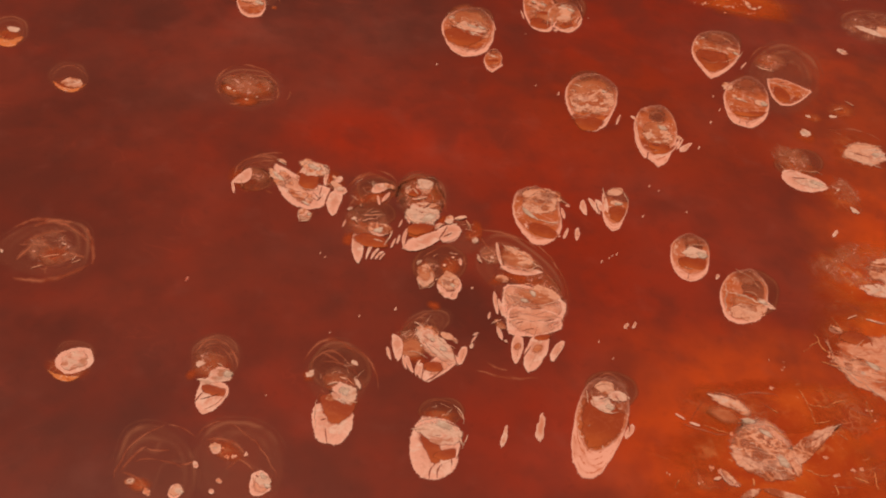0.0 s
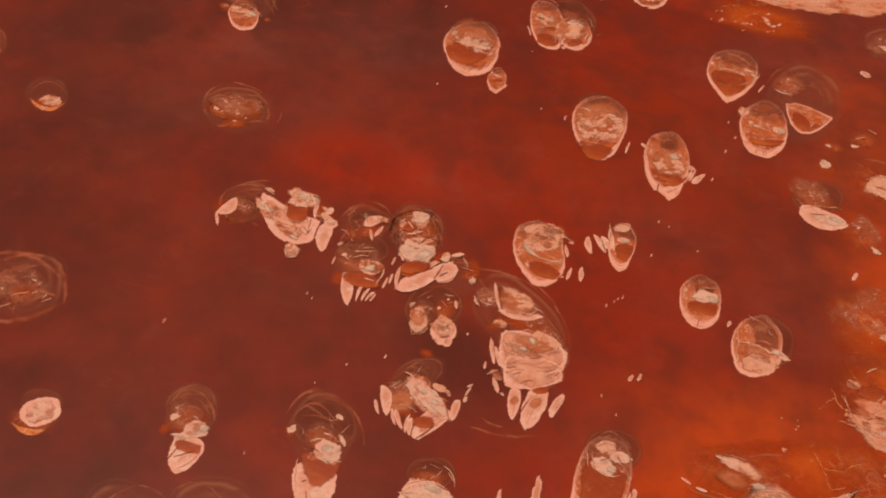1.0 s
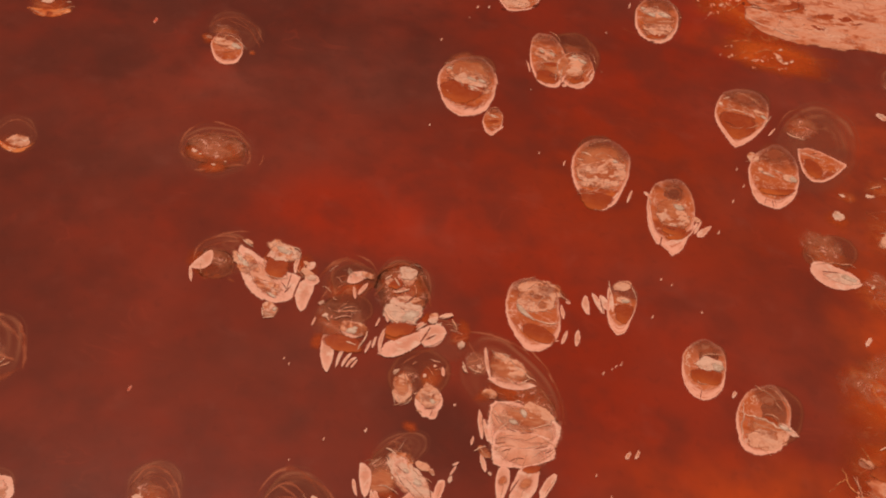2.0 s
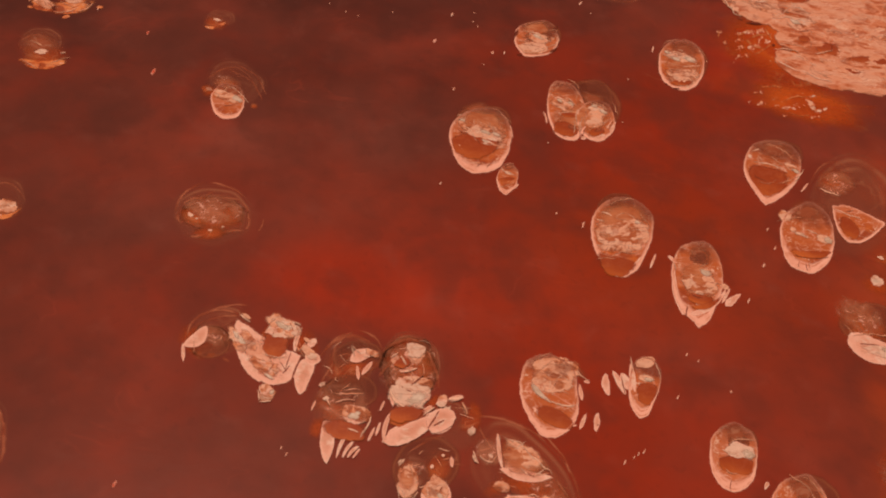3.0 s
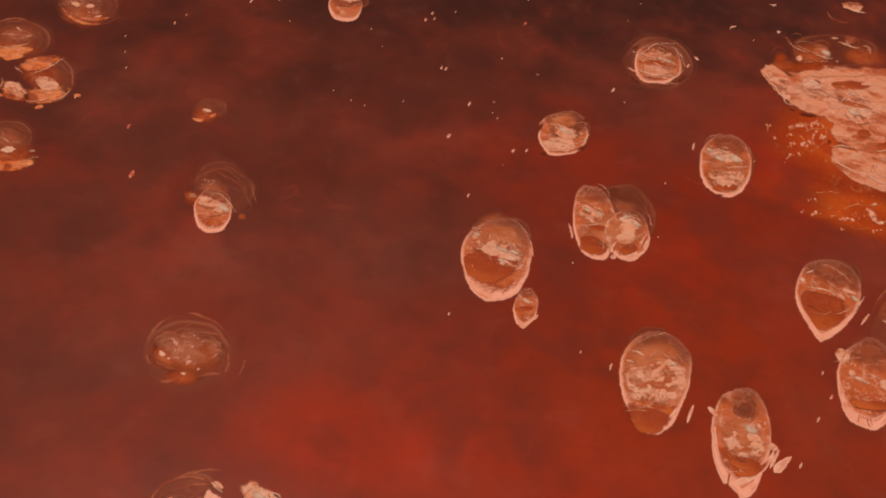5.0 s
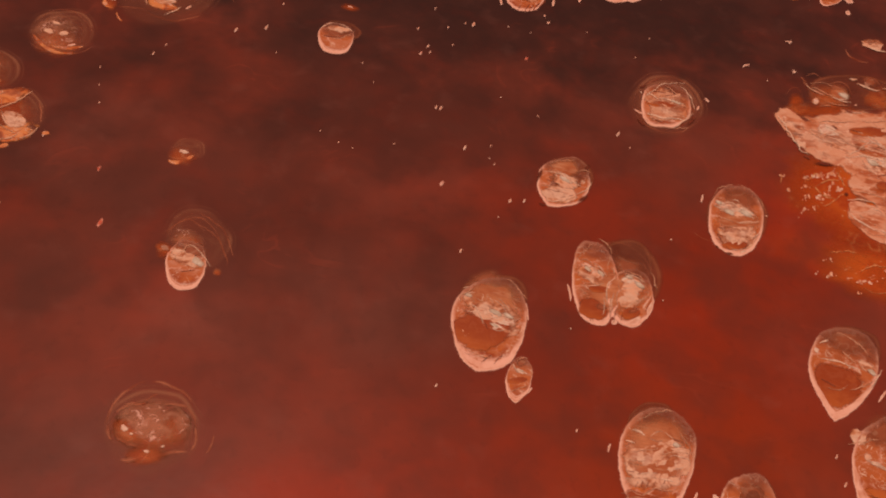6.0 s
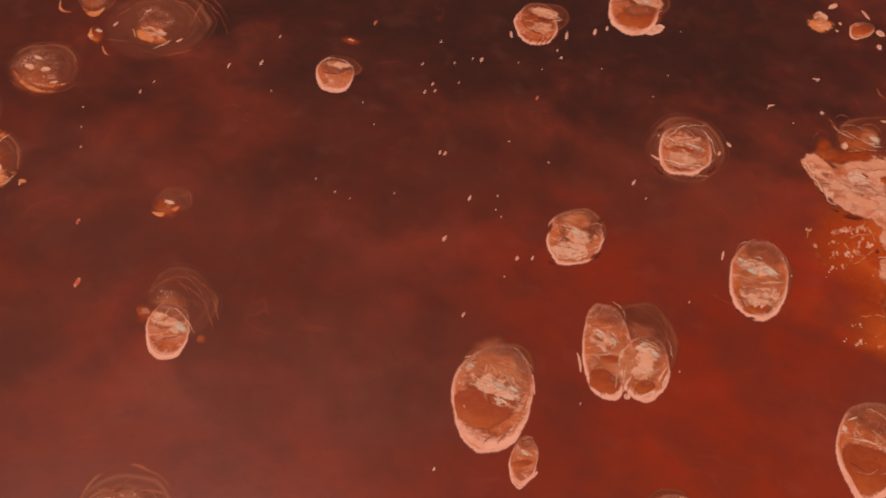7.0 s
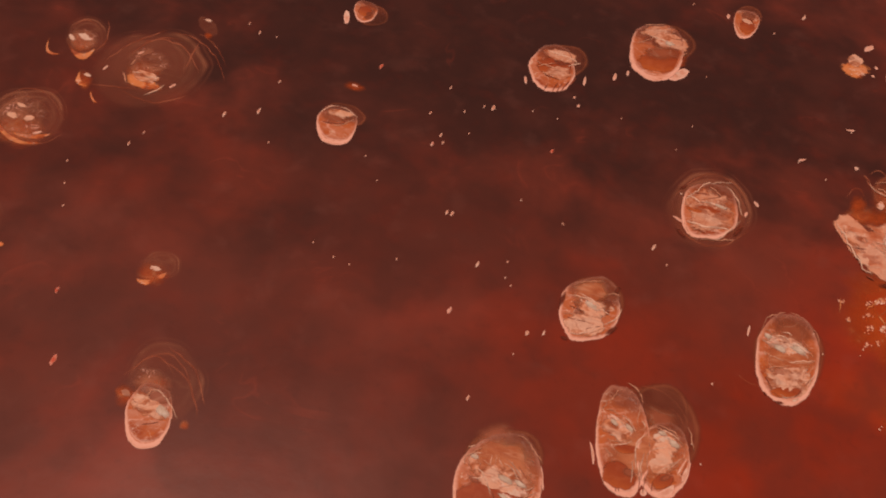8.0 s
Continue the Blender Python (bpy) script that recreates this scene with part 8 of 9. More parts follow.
crumbs(isle, -7.11, -2.02, 0.73, 0.88, -47, 18, 5)
crumbs(isle, -4.86, -1.03, 1.19, 0.45, 11, -19, 4)
crumbs(isle, -7.40, 0.18, 0.62, 0.93, -32, 9, 4)
amber(isle, -2.16, -0.05, 3.69, 0.41, 32, -29, 1.25)
amber(isle, -2.70, -1.23, 3.16, 0.46, -41, 14, -1.25)
amber(isle, -3.82, 0.81, 3.52, 0.28, 45, -30)
amber(isle, -7.47, -0.37, 2.01, 0.22, -97, 19)
amber(isle, -1.79, -2.32, 3.94, 0.29, 36, -29, -1.00)
amber(isle, -0.31, 1.32, 2.79, 0.40, -78, 30)

isle = island(56.17, 167.34, "streaked salt ridges half drowned in brine")
apron(isle, -0.91, -0.24, 12.99, 8.12, 10, -20)
film(isle, -4.22, -1.93, 6.20, 6.66, 8, -18)
film(isle, 2.86, -0.67, 7.73, 6.08, -1, -14)
stain(isle, -4.88, -5.05, 11.26, 4.14, 11, -20)
stain(isle, -8.71, -3.87, 2.03, 3.89, -8, -8)
ridge(isle, -8.87, -3.51, 2.50, 0.37, 5, -16, 0.45, 0.45, 6.29)
ridge(isle, -5.82, 1.05, 2.24, 0.32, -1, -12, 0.45, 0.45, 3.57)
ridge(isle, -2.83, -0.57, 3.32, 0.48, -15, -5, 0.45, 0.45, 4.29)
ridge(isle, -7.13, 0.61, 1.28, 0.45, -57, 23)
film(isle, -3.05, -1.14, 3.66, 4.40, 5, -17)
ridge(isle, -5.99, -0.75, 3.44, 0.78, -40, 13, 0.45, 0.45, -0.71)
ridge(isle, 0.09, 7.54, 2.51, 0.66, -56, 22, 0.45, 0.45, -0.89)
ridge(isle, 0.93, 6.88, 2.75, 0.51, -18, -2, 0.45, 0.45, -0.95)
ridge(isle, 1.47, 1.38, 3.01, 0.59, -7, -9, 0.45, 0.45, 3.33)
hollow(isle, -2.97, -0.10, 2.92, 2.50, -15, -5, 0.4, 0.4)
skin(isle, -2.91, -1.11, 3.08, 2.87, 3, -16, 0.4, 0.4)
line(isle, -5.87, -0.93, 3.03, 0.45, -38, 11, -1.00)
wire(isle, -5.95, -1.05, 2.44, 0.28, -33, 8, -1.20)
line(isle, -4.97, 0.02, 3.09, 0.28, 3, -15, 1.60)
line(isle, -5.01, -1.22, 2.87, 0.34, -24, 2)
grey(isle, -2.38, -1.28, 1.98, 1.58, -23, 0)
wire(isle, -2.70, -2.07, 2.60, 0.39, -8, -9, -0.86)
wire(isle, -2.77, -2.09, 2.00, 0.27, 8, -19)
crack(isle, -2.59, -1.33, 0.96, 0.34, -10, -8)
wire(isle, -2.91, -0.90, 0.73, 0.28, -40, 12)
rough(isle, -6.18, -3.34, 0.98, 1.76, -22, 1)
crust(isle, -6.10, -3.22, 0.82, 0.99, -14, -4)
line(isle, -5.03, -3.95, 1.60, 0.31, 14, -22)
line(isle, -3.43, -3.26, 3.19, 0.27, 3, -16)
wire(isle, -1.05, -4.26, 1.11, 0.43, 4, -17)
line(isle, 0.04, -3.89, 1.22, 0.33, -5, -12)
crust(isle, -1.05, -2.77, 0.37, 0.42, 14, -23)
crack(isle, -2.14, -4.23, 1.15, 0.66, -28, 4)
line(isle, -0.52, 2.19, 1.17, 0.74, 24, -28)
wire(isle, -0.45, 2.16, 0.57, 0.34, 4, -17)
line(isle, 0.54, 1.31, 1.94, 0.46, -10, -8)
crust(isle, 1.20, 1.89, 0.84, 1.17, -15, -5)
crust(isle, -8.24, 1.85, 0.57, 0.57, -18, -1)
sliver(isle, -8.21, 8.02, 1.10, 0.30, 3, -15)
sliver(isle, -14.30, 1.61, 0.98, 0.31, 27, -25)
crust(isle, -11.92, -0.87, 0.21, 0.33, -14, -3)
rough(isle, 3.30, 10.42, 3.61, 2.92, -4, -12)
wire(isle, 3.70, 9.45, 2.46, 0.53, -13, -6, -0.50)
hollow(isle, 1.60, 2.32, 2.33, 2.56, -6, -10)
wire(isle, 1.31, 1.35, 3.03, 0.50, -17, -2, -0.86)
line(isle, 3.32, 0.39, 1.87, 0.54, -56, 25, 1.75)
wire(isle, -0.69, 2.26, 0.96, 0.49, 5, -17)
line(isle, 3.77, 0.49, 1.25, 0.59, -79, 34)

isle = island(31.54, 158.36, "ringed salt mound with wrinkled orange crust")
shelf(isle, -0.25, 0.46, 10.19, 12.73, 7, -12)
shelf(isle, -0.15, 0.72, 8.40, 9.89, 5, -11)
ridge(isle, -0.16, 0.12, 9.71, 0.37, 7, -12, 0.45, 0.45, 15.5)
ridge(isle, 0.04, -1.50, 8.46, 0.36, 11, -14, 0.45, 0.45, -8.5)
film(isle, -0.16, 0.03, 7.98, 9.17, 14, -16)
dish(isle, -0.32, 0.36, 6.72, 8.46, 14, -16, 0.4, 0.42, 0.08)
ochre_crust(isle, -0.16, 0.20, 6.65, 7.35, -4, -7, 0.35, 0.35)
deep(isle, -0.66, 0.40, 4.57, 1.99, 4, -11)
fold(isle, 0.05, -1.10, 4.49, 2.11, 6, -12)
wire(isle, -0.43, 2.03, 7.99, 0.25, 40, -22, 6.86)
wire(isle, 2.30, 2.19, 4.55, 0.27, -69, 22, 2.00)
line(isle, 0.78, 2.85, 3.00, 0.25, -41, 13)
line(isle, 1.28, 1.38, 3.19, 0.25, -43, 13)
wire(isle, -2.00, 1.36, 1.94, 0.34, -26, 6, 0.75)
wire(isle, 0.28, 1.12, 3.33, 0.42, -8, -5, 0.40)
grey(isle, 0.85, 1.10, 1.86, 0.68, -16, -1)
crack(isle, -1.13, 2.52, 1.88, 0.26, 2, -10)
crack(isle, -0.17, 2.03, 2.66, 0.20, 26, -20)
wire(isle, -0.53, -1.76, 4.73, 0.57, -0, -9, -0.43)
line(isle, -0.41, -2.20, 4.16, 0.30, 23, -18)
line(isle, -2.36, -3.10, 2.66, 0.27, -51, 16, -1.43)
wire(isle, 1.46, -1.95, 4.63, 0.25, 51, -18, -1.50)
line(isle, -0.46, -3.91, 2.01, 0.31, 7, -12)
line(isle, 1.31, -3.48, 1.90, 0.26, 21, -18)
crack(isle, -1.61, -2.69, 1.52, 0.32, -23, 3)
crack(isle, 1.92, -1.97, 2.89, 0.20, 46, -20)
notch(isle, -3.44, -3.60, 1.83, 0.69, -50, 16)
notch(isle, 2.60, -1.96, 2.12, 0.55, 54, -16)
notch(isle, -3.10, 2.97, 1.45, 0.59, 41, -22)
sliver(isle, -3.61, -1.74, 1.64, 0.32, -30, 7)
sliver(isle, 4.75, 2.50, 0.86, 0.41, -53, 18)
sliver(isle, 3.55, 0.73, 0.92, 0.29, 72, 1)
crust(isle, -3.32, 1.92, 0.39, 0.33, -40, 13)

isle = island(14.36, 174.74, "salt plate with ridged crust and slit fringe")
apron(isle, 0.00, 3.42, 6.77, 6.25, 12, -10)
dish(isle, -1.06, 1.74, 8.10, 6.17, -76, 20, 0.4, 0.45, 0.1)
pool(isle, -0.75, 2.15, 4.36, 4.42, 1, -3)
ochre_crust(isle, -0.30, 4.21, 4.86, 2.67, -5, 0)
ochre_crust(isle, -0.38, 1.15, 4.32, 2.55, 13, -11)
crack(isle, -1.57, -1.73, 1.52, 0.20, 75, -13)
crack(isle, -0.56, -1.45, 2.03, 0.20, 72, -15)
crack(isle, 0.58, -0.93, 2.20, 0.29, 66, -20)
crack(isle, 1.31, -0.14, 2.22, 0.29, 66, -20)
crack(isle, -0.05, -1.35, 2.12, 0.20, 72, -14)
sliver(isle, 2.74, 0.51, 1.71, 0.32, -94, 5)
sliver(isle, -3.96, -1.10, 1.42, 0.34, -80, 16)
sliver(isle, 1.74, -2.54, 0.46, 0.27, -111, -17)
sliver(isle, 2.27, -3.82, 0.54, 0.38, -123, -22)
wire(isle, -0.03, 3.98, 4.14, 0.41, -22, 10, 0.75)
line(isle, -1.27, 1.85, 3.87, 0.30, -19, 8)
line(isle, -1.19, 0.92, 2.25, 0.30, -4, -0, -1.33)
line(isle, -1.84, 2.14, 2.67, 0.24, 29, -18)
crack(isle, -1.07, 0.16, 1.92, 0.25, -14, 5)
wire(isle, 1.38, 3.01, 1.91, 0.28, 37, -22)

isle = island(25.02, 182.08, "round salt plate with dark pool and grey crust rim")
apron(isle, 1.79, 2.89, 7.33, 7.21, 5, -10)
dish(isle, 0.39, 0.83, 11.01, 6.81, -91, 13, 0.3, 0.35, 0.2)
pool(isle, 1.27, -0.11, 6.90, 5.31, 23, -19)
ochre_crust(isle, 0.64, 4.83, 5.71, 2.81, 21, -18)
ochre_crust(isle, 2.12, 3.31, 5.35, 3.76, -11, 0)
hollow(isle, 1.05, 0.76, 6.09, 3.18, 10, -13)
plate(isle, 2.98, -2.60, 3.53, 1.66, 39, -25)
sliver(isle, -2.71, -0.63, 2.91, 0.35, -90, 13)
sliver(isle, -4.48, -5.07, 1.38, 0.39, -99, -1)
sliver(isle, -2.99, -4.00, 1.04, 0.33, -96, 5)
wire(isle, 1.09, 3.06, 3.60, 0.44, -17, 4, 0.50)
line(isle, -0.75, 2.58, 3.30, 0.24, 42, -26)
grey(isle, 1.92, 2.77, 1.72, 1.10, -16, 4)
crack(isle, 2.79, 3.88, 1.32, 0.22, 3, -8)
line(isle, 3.67, 1.21, 1.26, 0.18, 45, -27)
line(isle, 0.10, 5.88, 2.83, 0.27, 21, -18)

isle = island(36.25, 192.08, "small triangular salt plate with orange middle")
apron(isle, 0.73, 1.12, 3.59, 4.80, -1, -8)
dish(isle, 0.26, -0.74, 6.29, 3.30, -102, 3, 0.3, 0.6, 0.15)
pool(isle, 0.43, -0.79, 2.41, 3.20, 17, -19)
fold(isle, 0.47, 0.07, 1.84, 1.19, -24, 7)
sliver(isle, -1.88, 0.39, 1.10, 0.42, -99, 6)
wire(isle, 0.43, 0.18, 1.53, 0.36, -13, -0)
line(isle, -0.57, -1.64, 2.36, 0.24, -73, 30, -1.20)

isle = island(51.22, 187.98, "orange salt fragment with jagged back")
stained_plate(isle, -1.49, -1.27, 3.98, 4.09, 1, -14)
rough(isle, -1.28, 0.39, 2.37, 2.79, -4, -10)
sliver(isle, 0.77, 3.10, 1.77, 0.52, 34, -31)
sliver(isle, 1.31, -0.26, 0.61, 0.52, -70, 29)
sliver(isle, 0.68, -1.96, 0.44, 0.46, -27, 5)

isle = island(55.65, 187.95, "half-round salt fragment with orange middle")
dish(isle, -0.31, -0.81, 4.29, 3.53, 28, -30, 0.3, 0.5, 0.12)
pool(isle, -0.34, -0.76, 3.23, 2.19, 22, -27)
sliver(isle, 0.67, 2.71, 2.14, 0.50, -64, 29)
sliver(isle, -3.62, 3.49, 1.67, 0.69, 37, -33)
sliver(isle, 2.10, -0.84, 1.27, 1.30, -30, 7)
sliver(isle, 1.51, -3.79, 0.92, 0.96, -59, 25)

isle = island(-8.49, 162.21, "crescent salt plate with grey crust above a dark gap")
apron(isle, 0.26, 0.46, 4.80, 3.78, -2, 5)
dish(isle, -0.22, -1.34, 6.02, 4.52, -86, -5, 0.25, 0.4, 0.3)
hollow(isle, -0.36, -0.02, 4.44, 2.57, 18, -5)
fold(isle, -0.27, 0.53, 3.91, 1.47, 5, 1)
wire(isle, -1.38, 0.77, 2.65, 0.25, 43, -16, 1.67)
wire(isle, 0.65, 0.92, 2.53, 0.25, -25, 16, 1.00)
crack(isle, -0.39, -0.83, 2.85, 0.34, 12, -2, 0.5, 0.5, -0.75)
line(isle, 0.35, -0.71, 2.75, 0.25, 33, -13, -1.00)

isle = island(-7.94, 167.34, "tiny white salt knob on orange spot")
stain(isle, 0.05, -0.10, 2.70, 1.80, -6, 7)
crust(isle, -0.05, 0.10, 0.80, 0.45, -11, 10)

isle = island(-9.49, 179.75, "small pale salt plate with faint wake")
apron(isle, 1.08, 0.11, 4.31, 4.15, 3, 2)
dish(isle, 0.26, 0.42, 4.10, 2.96, -91, -10, 0.3, 0.5, 0.12)
pool(isle, 0.28, 0.62, 1.99, 2.09, 5, 1)
sliver(isle, -1.62, -1.12, 2.67, 0.72, -80, 4)

isle = island(-20.84, 137.96, "tiny white salt knob with orange lobes")
shelf(isle, 0.33, 0.89, 3.82, 3.75, 8, 5)
film(isle, -0.18, -0.27, 3.32, 3.27, 13, 3)
stained_plate(isle, -0.63, -0.83, 1.92, 0.74, 13, 3, 0.62, 0.62, -0.8)
stained_plate(isle, 0.50, -0.10, 1.59, 0.59, 35, -8, 0.62, 0.62, -0.625)
crust(isle, -0.01, 0.31, 1.28, 0.73, -7, 12)

isle = island(-38.97, 153.30, "sunken ringed mound with orange rim and white knobs")
shelf(isle, 0.04, 0.79, 8.12, 9.39, 18, 3)
ridge(isle, 0.19, 0.38, 7.90, 0.25, -1, 14, 0.45, 0.45, 18)
ridge(isle, -0.07, 0.54, 5.98, 0.25, -1, 15, 0.45, 0.45, 12)
ridge(isle, 0.52, -1.07, 7.58, 0.25, 9, 9, 0.45, 0.45, -8.66667)
ridge(isle, -0.15, 0.29, 3.87, 0.22, 22, 2, 0.45, 0.45, -5.6)
film(isle, -0.14, -0.90, 5.90, 5.92, 9, 9)
veil(isle, -0.41, 0.44, 6.10, 7.21, 7, 10)
stained_plate(isle, -0.45, -1.01, 6.95, 0.83, -25, 24, 0.62, 0.62, -1.81818)
stained_plate(isle, 1.21, -1.15, 4.77, 0.68, 13, 7, 0.62, 0.62, -1.125)
sliver(isle, 1.71, -1.23, 1.00, 0.34, 30, -3)
fold(isle, -1.54, 0.49, 1.66, 1.08, -9, 19)
fold(isle, -1.12, 2.05, 1.58, 0.92, -11, 20)
fold(isle, 0.27, 0.41, 1.23, 1.04, 27, -2)

isle = island(-29.00, 162.74, "wide sunken ringed mound with orange salt patch")
shelf(isle, -0.68, 1.48, 13.01, 13.33, 22, -3)
shelf(isle, -0.76, 2.11, 8.61, 9.55, 28, -6)
ridge(isle, -2.99, 4.46, 8.82, 0.37, 54, -19, 0.45, 0.45, 2.14)
ridge(isle, 0.76, 3.40, 8.12, 0.47, -21, 20, 0.45, 0.45, 5.86)
ridge(isle, 3.49, 4.45, 10.86, 0.33, -40, 24, 0.45, 0.45, 6.43)
ridge(isle, 0.84, -1.79, 7.10, 0.36, 9, 6, 0.45, 0.45, -4.76)
ridge(isle, 2.98, 4.73, 4.67, 0.29, 88, -20)
ridge(isle, -3.10, -2.26, 5.44, 0.31, 8, 7)
ridge(isle, -1.08, 4.79, 6.01, 0.33, 44, -15, 0.45, 0.45, 3.85)
ridge(isle, 4.78, 6.03, 6.36, 0.28, -46, 24, 0.45, 0.45, 2.75)
film(isle, -1.13, 0.49, 4.36, 5.35, 16, 2)
veil(isle, -1.11, 2.37, 4.41, 4.55, 16, 2)
stained_plate(isle, -0.46, -0.79, 4.42, 2.70, -13, 17, 0.3, 0.5)
rough(isle, -0.60, 0.04, 3.52, 1.89, -9, 15)
wire(isle, -1.72, 0.41, 1.12, 0.27, 7, 7)
wire(isle, 0.17, 0.03, 1.47, 0.31, 9, 6)
wire(isle, 0.84, -1.78, 2.75, 0.29, 55, -18, -0.57)
line(isle, -2.73, -0.70, 1.84, 0.25, -57, 15)
line(isle, -2.68, 1.77, 1.35, 0.23, 77, -24)
sliver(isle, 2.42, -0.57, 0.96, 0.33, 55, -19)
sliver(isle, -2.30, 3.55, 0.93, 0.31, 53, -18)
sliver(isle, -5.07, 0.29, 0.90, 0.28, 69, -23)
stained_plate(isle, -4.59, -4.37, 2.44, 0.32, -49, 19, 0.5, 0.5, -1.00)

isle = island(-37.94, 166.73, "small orange rimmed salt mound on dark water")
shelf(isle, 0.43, 0.52, 4.72, 7.15, 16, 2)
ridge(isle, 0.19, 0.86, 3.76, 0.30, 20, 0, 0.45, 0.45, 8)
ridge(isle, 1.68, 1.19, 5.63, 0.28, 93, -22, 0.45, 0.45, -3)
film(isle, 0.35, -0.54, 3.13, 4.33, 20, 0)
veil(isle, 0.13, 0.07, 3.72, 3.93, 6, 9)
stained_plate(isle, 0.32, -0.65, 3.29, 1.27, 10, 7, 0.62, 0.62, -1.69231)
crust(isle, -1.11, -0.04, 1.42, 0.72, -40, 27)
crust(isle, 0.22, 0.35, 1.82, 1.18, -24, 25)
stained_plate(isle, -2.21, -1.69, 3.25, 0.50, -48, 25, 0.62, 0.62, -2.42857)

isle = island(-35.52, 160.98, "orange algae knob with white tip")
film(isle, 0.04, -0.42, 1.75, 3.70, 16, 3)
stained_plate(isle, -0.03, -0.05, 2.81, 0.73, -52, 21, 0.62, 0.62, -1.09091)
crust(isle, -0.02, 0.48, 0.97, 0.62, -13, 19)

isle = island(-39.26, 128.50, "orange crescent salt rim round a grey sunken mound")
shelf(isle, -0.71, 1.19, 5.27, 6.20, 22, -1)
film(isle, 0.13, -0.93, 6.18, 6.01, 5, 10)
ridge(isle, -0.89, 1.03, 4.48, 0.68, 7, 10, 0.45, 0.45, 2.20)
hollow(isle, -0.72, 0.87, 5.15, 5.12, 7, 9)
stained_plate(isle, 0.69, -1.72, 5.87, 2.00, 16, 4, 0.5, 0.5, -0.55)
stained_plate(isle, 0.76, -2.84, 4.35, 1.07, 15, 6, 0.5, 0.5, -0.33)
crust(isle, -0.15, -0.55, 1.62, 1.19, 14, 6)
line(isle, -1.19, 0.88, 1.79, 0.52, -20, 24)
wire(isle, 2.26, -0.26, 0.70, 0.46, 19, 2)
line(isle, 2.32, -1.63, 2.47, 0.32, 35, -7)
line(isle, -0.71, -2.72, 3.01, 0.31, -29, 26, -1.00)

isle = island(-38.80, 138.33, "folded orange salt crust with a white tip")
shelf(isle, 0.01, 1.85, 5.87, 7.91, -2, 13)
film(isle, -1.11, 2.20, 6.48, 6.71, -9, 18)
ridge(isle, 1.91, 2.32, 3.37, 0.40, -69, 3, 0.45, 0.45, 0.48)
stained_plate(isle, -3.16, -1.33, 4.03, 3.20, -20, 24, 0.3, 0.4)
stained_plate(isle, 0.41, -0.99, 5.11, 3.45, 27, -4, 0.3, 0.4)
stained_plate(isle, -2.17, 3.75, 5.14, 2.76, 33, -8, 0.4, 0.5)
rough(isle, -3.22, -0.98, 3.80, 2.22, -24, 26)
rough(isle, -0.17, 0.60, 3.55, 2.93, -15, 21)
line(isle, -3.90, 2.23, 1.69, 0.40, -36, 29)
line(isle, -3.28, 3.77, 2.28, 0.42, 46, -16)
line(isle, -1.15, 3.65, 4.49, 0.46, 52, -19, -0.89)
line(isle, -4.90, -0.46, 1.94, 0.32, 96, -24)
line(isle, -3.28, -1.36, 2.82, 0.27, -43, 28)
line(isle, -2.74, -1.24, 3.12, 0.26, -49, 25)
line(isle, -2.45, -0.66, 2.73, 0.27, -46, 26)
line(isle, -0.26, -1.95, 2.87, 0.55, 30, -6, -0.91)
line(isle, 1.94, -0.97, 2.50, 0.58, 55, -20, -0.50)
line(isle, -0.33, -0.94, 2.41, 0.32, -27, 26)
line(isle, -1.21, 0.59, 2.65, 0.24, -56, 20)
wire(isle, 0.41, 0.83, 0.88, 0.52, 26, -3)
stained_plate(isle, 0.18, -3.33, 1.13, 0.79, 32, -7)
stained_plate(isle, -4.38, -2.26, 0.90, 0.59, -1, 15)
stained_plate(isle, 3.57, -0.58, 0.87, 0.71, 12, 5)
crack(isle, -2.06, -1.56, 1.81, 0.16, -39, 28)
crack(isle, -3.37, -1.84, 1.31, 0.17, -38, 28)

isle = island(-44.93, 145.55, "low orange salt mound under ringed water")
shelf(isle, 0.24, 0.25, 8.31, 8.46, 15, 4)
film(isle, -0.00, -1.21, 8.11, 5.49, 16, 4)
ridge(isle, -0.57, 1.60, 5.81, 0.82, 13, 6, 0.45, 0.45, 3.02)
hollow(isle, -0.10, 1.03, 6.96, 5.16, 13, 6)
stained_plate(isle, 0.31, -1.48, 5.65, 2.41, 24, -1, 0.4, 0.5, -0.27)
line(isle, -1.97, -0.53, 2.68, 0.32, -67, 2, -0.80)
line(isle, -0.03, -0.77, 4.08, 0.50, 25, -2, -0.89)
wire(isle, -0.20, 2.09, 1.07, 0.43, -35, 31)
line(isle, 0.99, 0.87, 1.61, 0.50, 42, -14)
stained_plate(isle, -1.31, -3.38, 1.74, 1.29, 34, -8)
stained_plate(isle, 0.96, -2.94, 2.80, 1.19, 28, -4)
line(isle, -0.15, 0.95, 3.78, 0.39, 8, 9)
line(isle, 0.14, -1.52, 1.89, 0.44, 19, 2)

isle = island(-25.61, 172.38, "faint sunken salt ring")
shelf(isle, -0.08, 0.17, 3.96, 2.11, -43, 25)
stain(isle, 0.40, -1.37, 1.17, 1.33, -3, 10)
crust(isle, -0.33, 1.21, 0.92, 0.59, -2, 10)

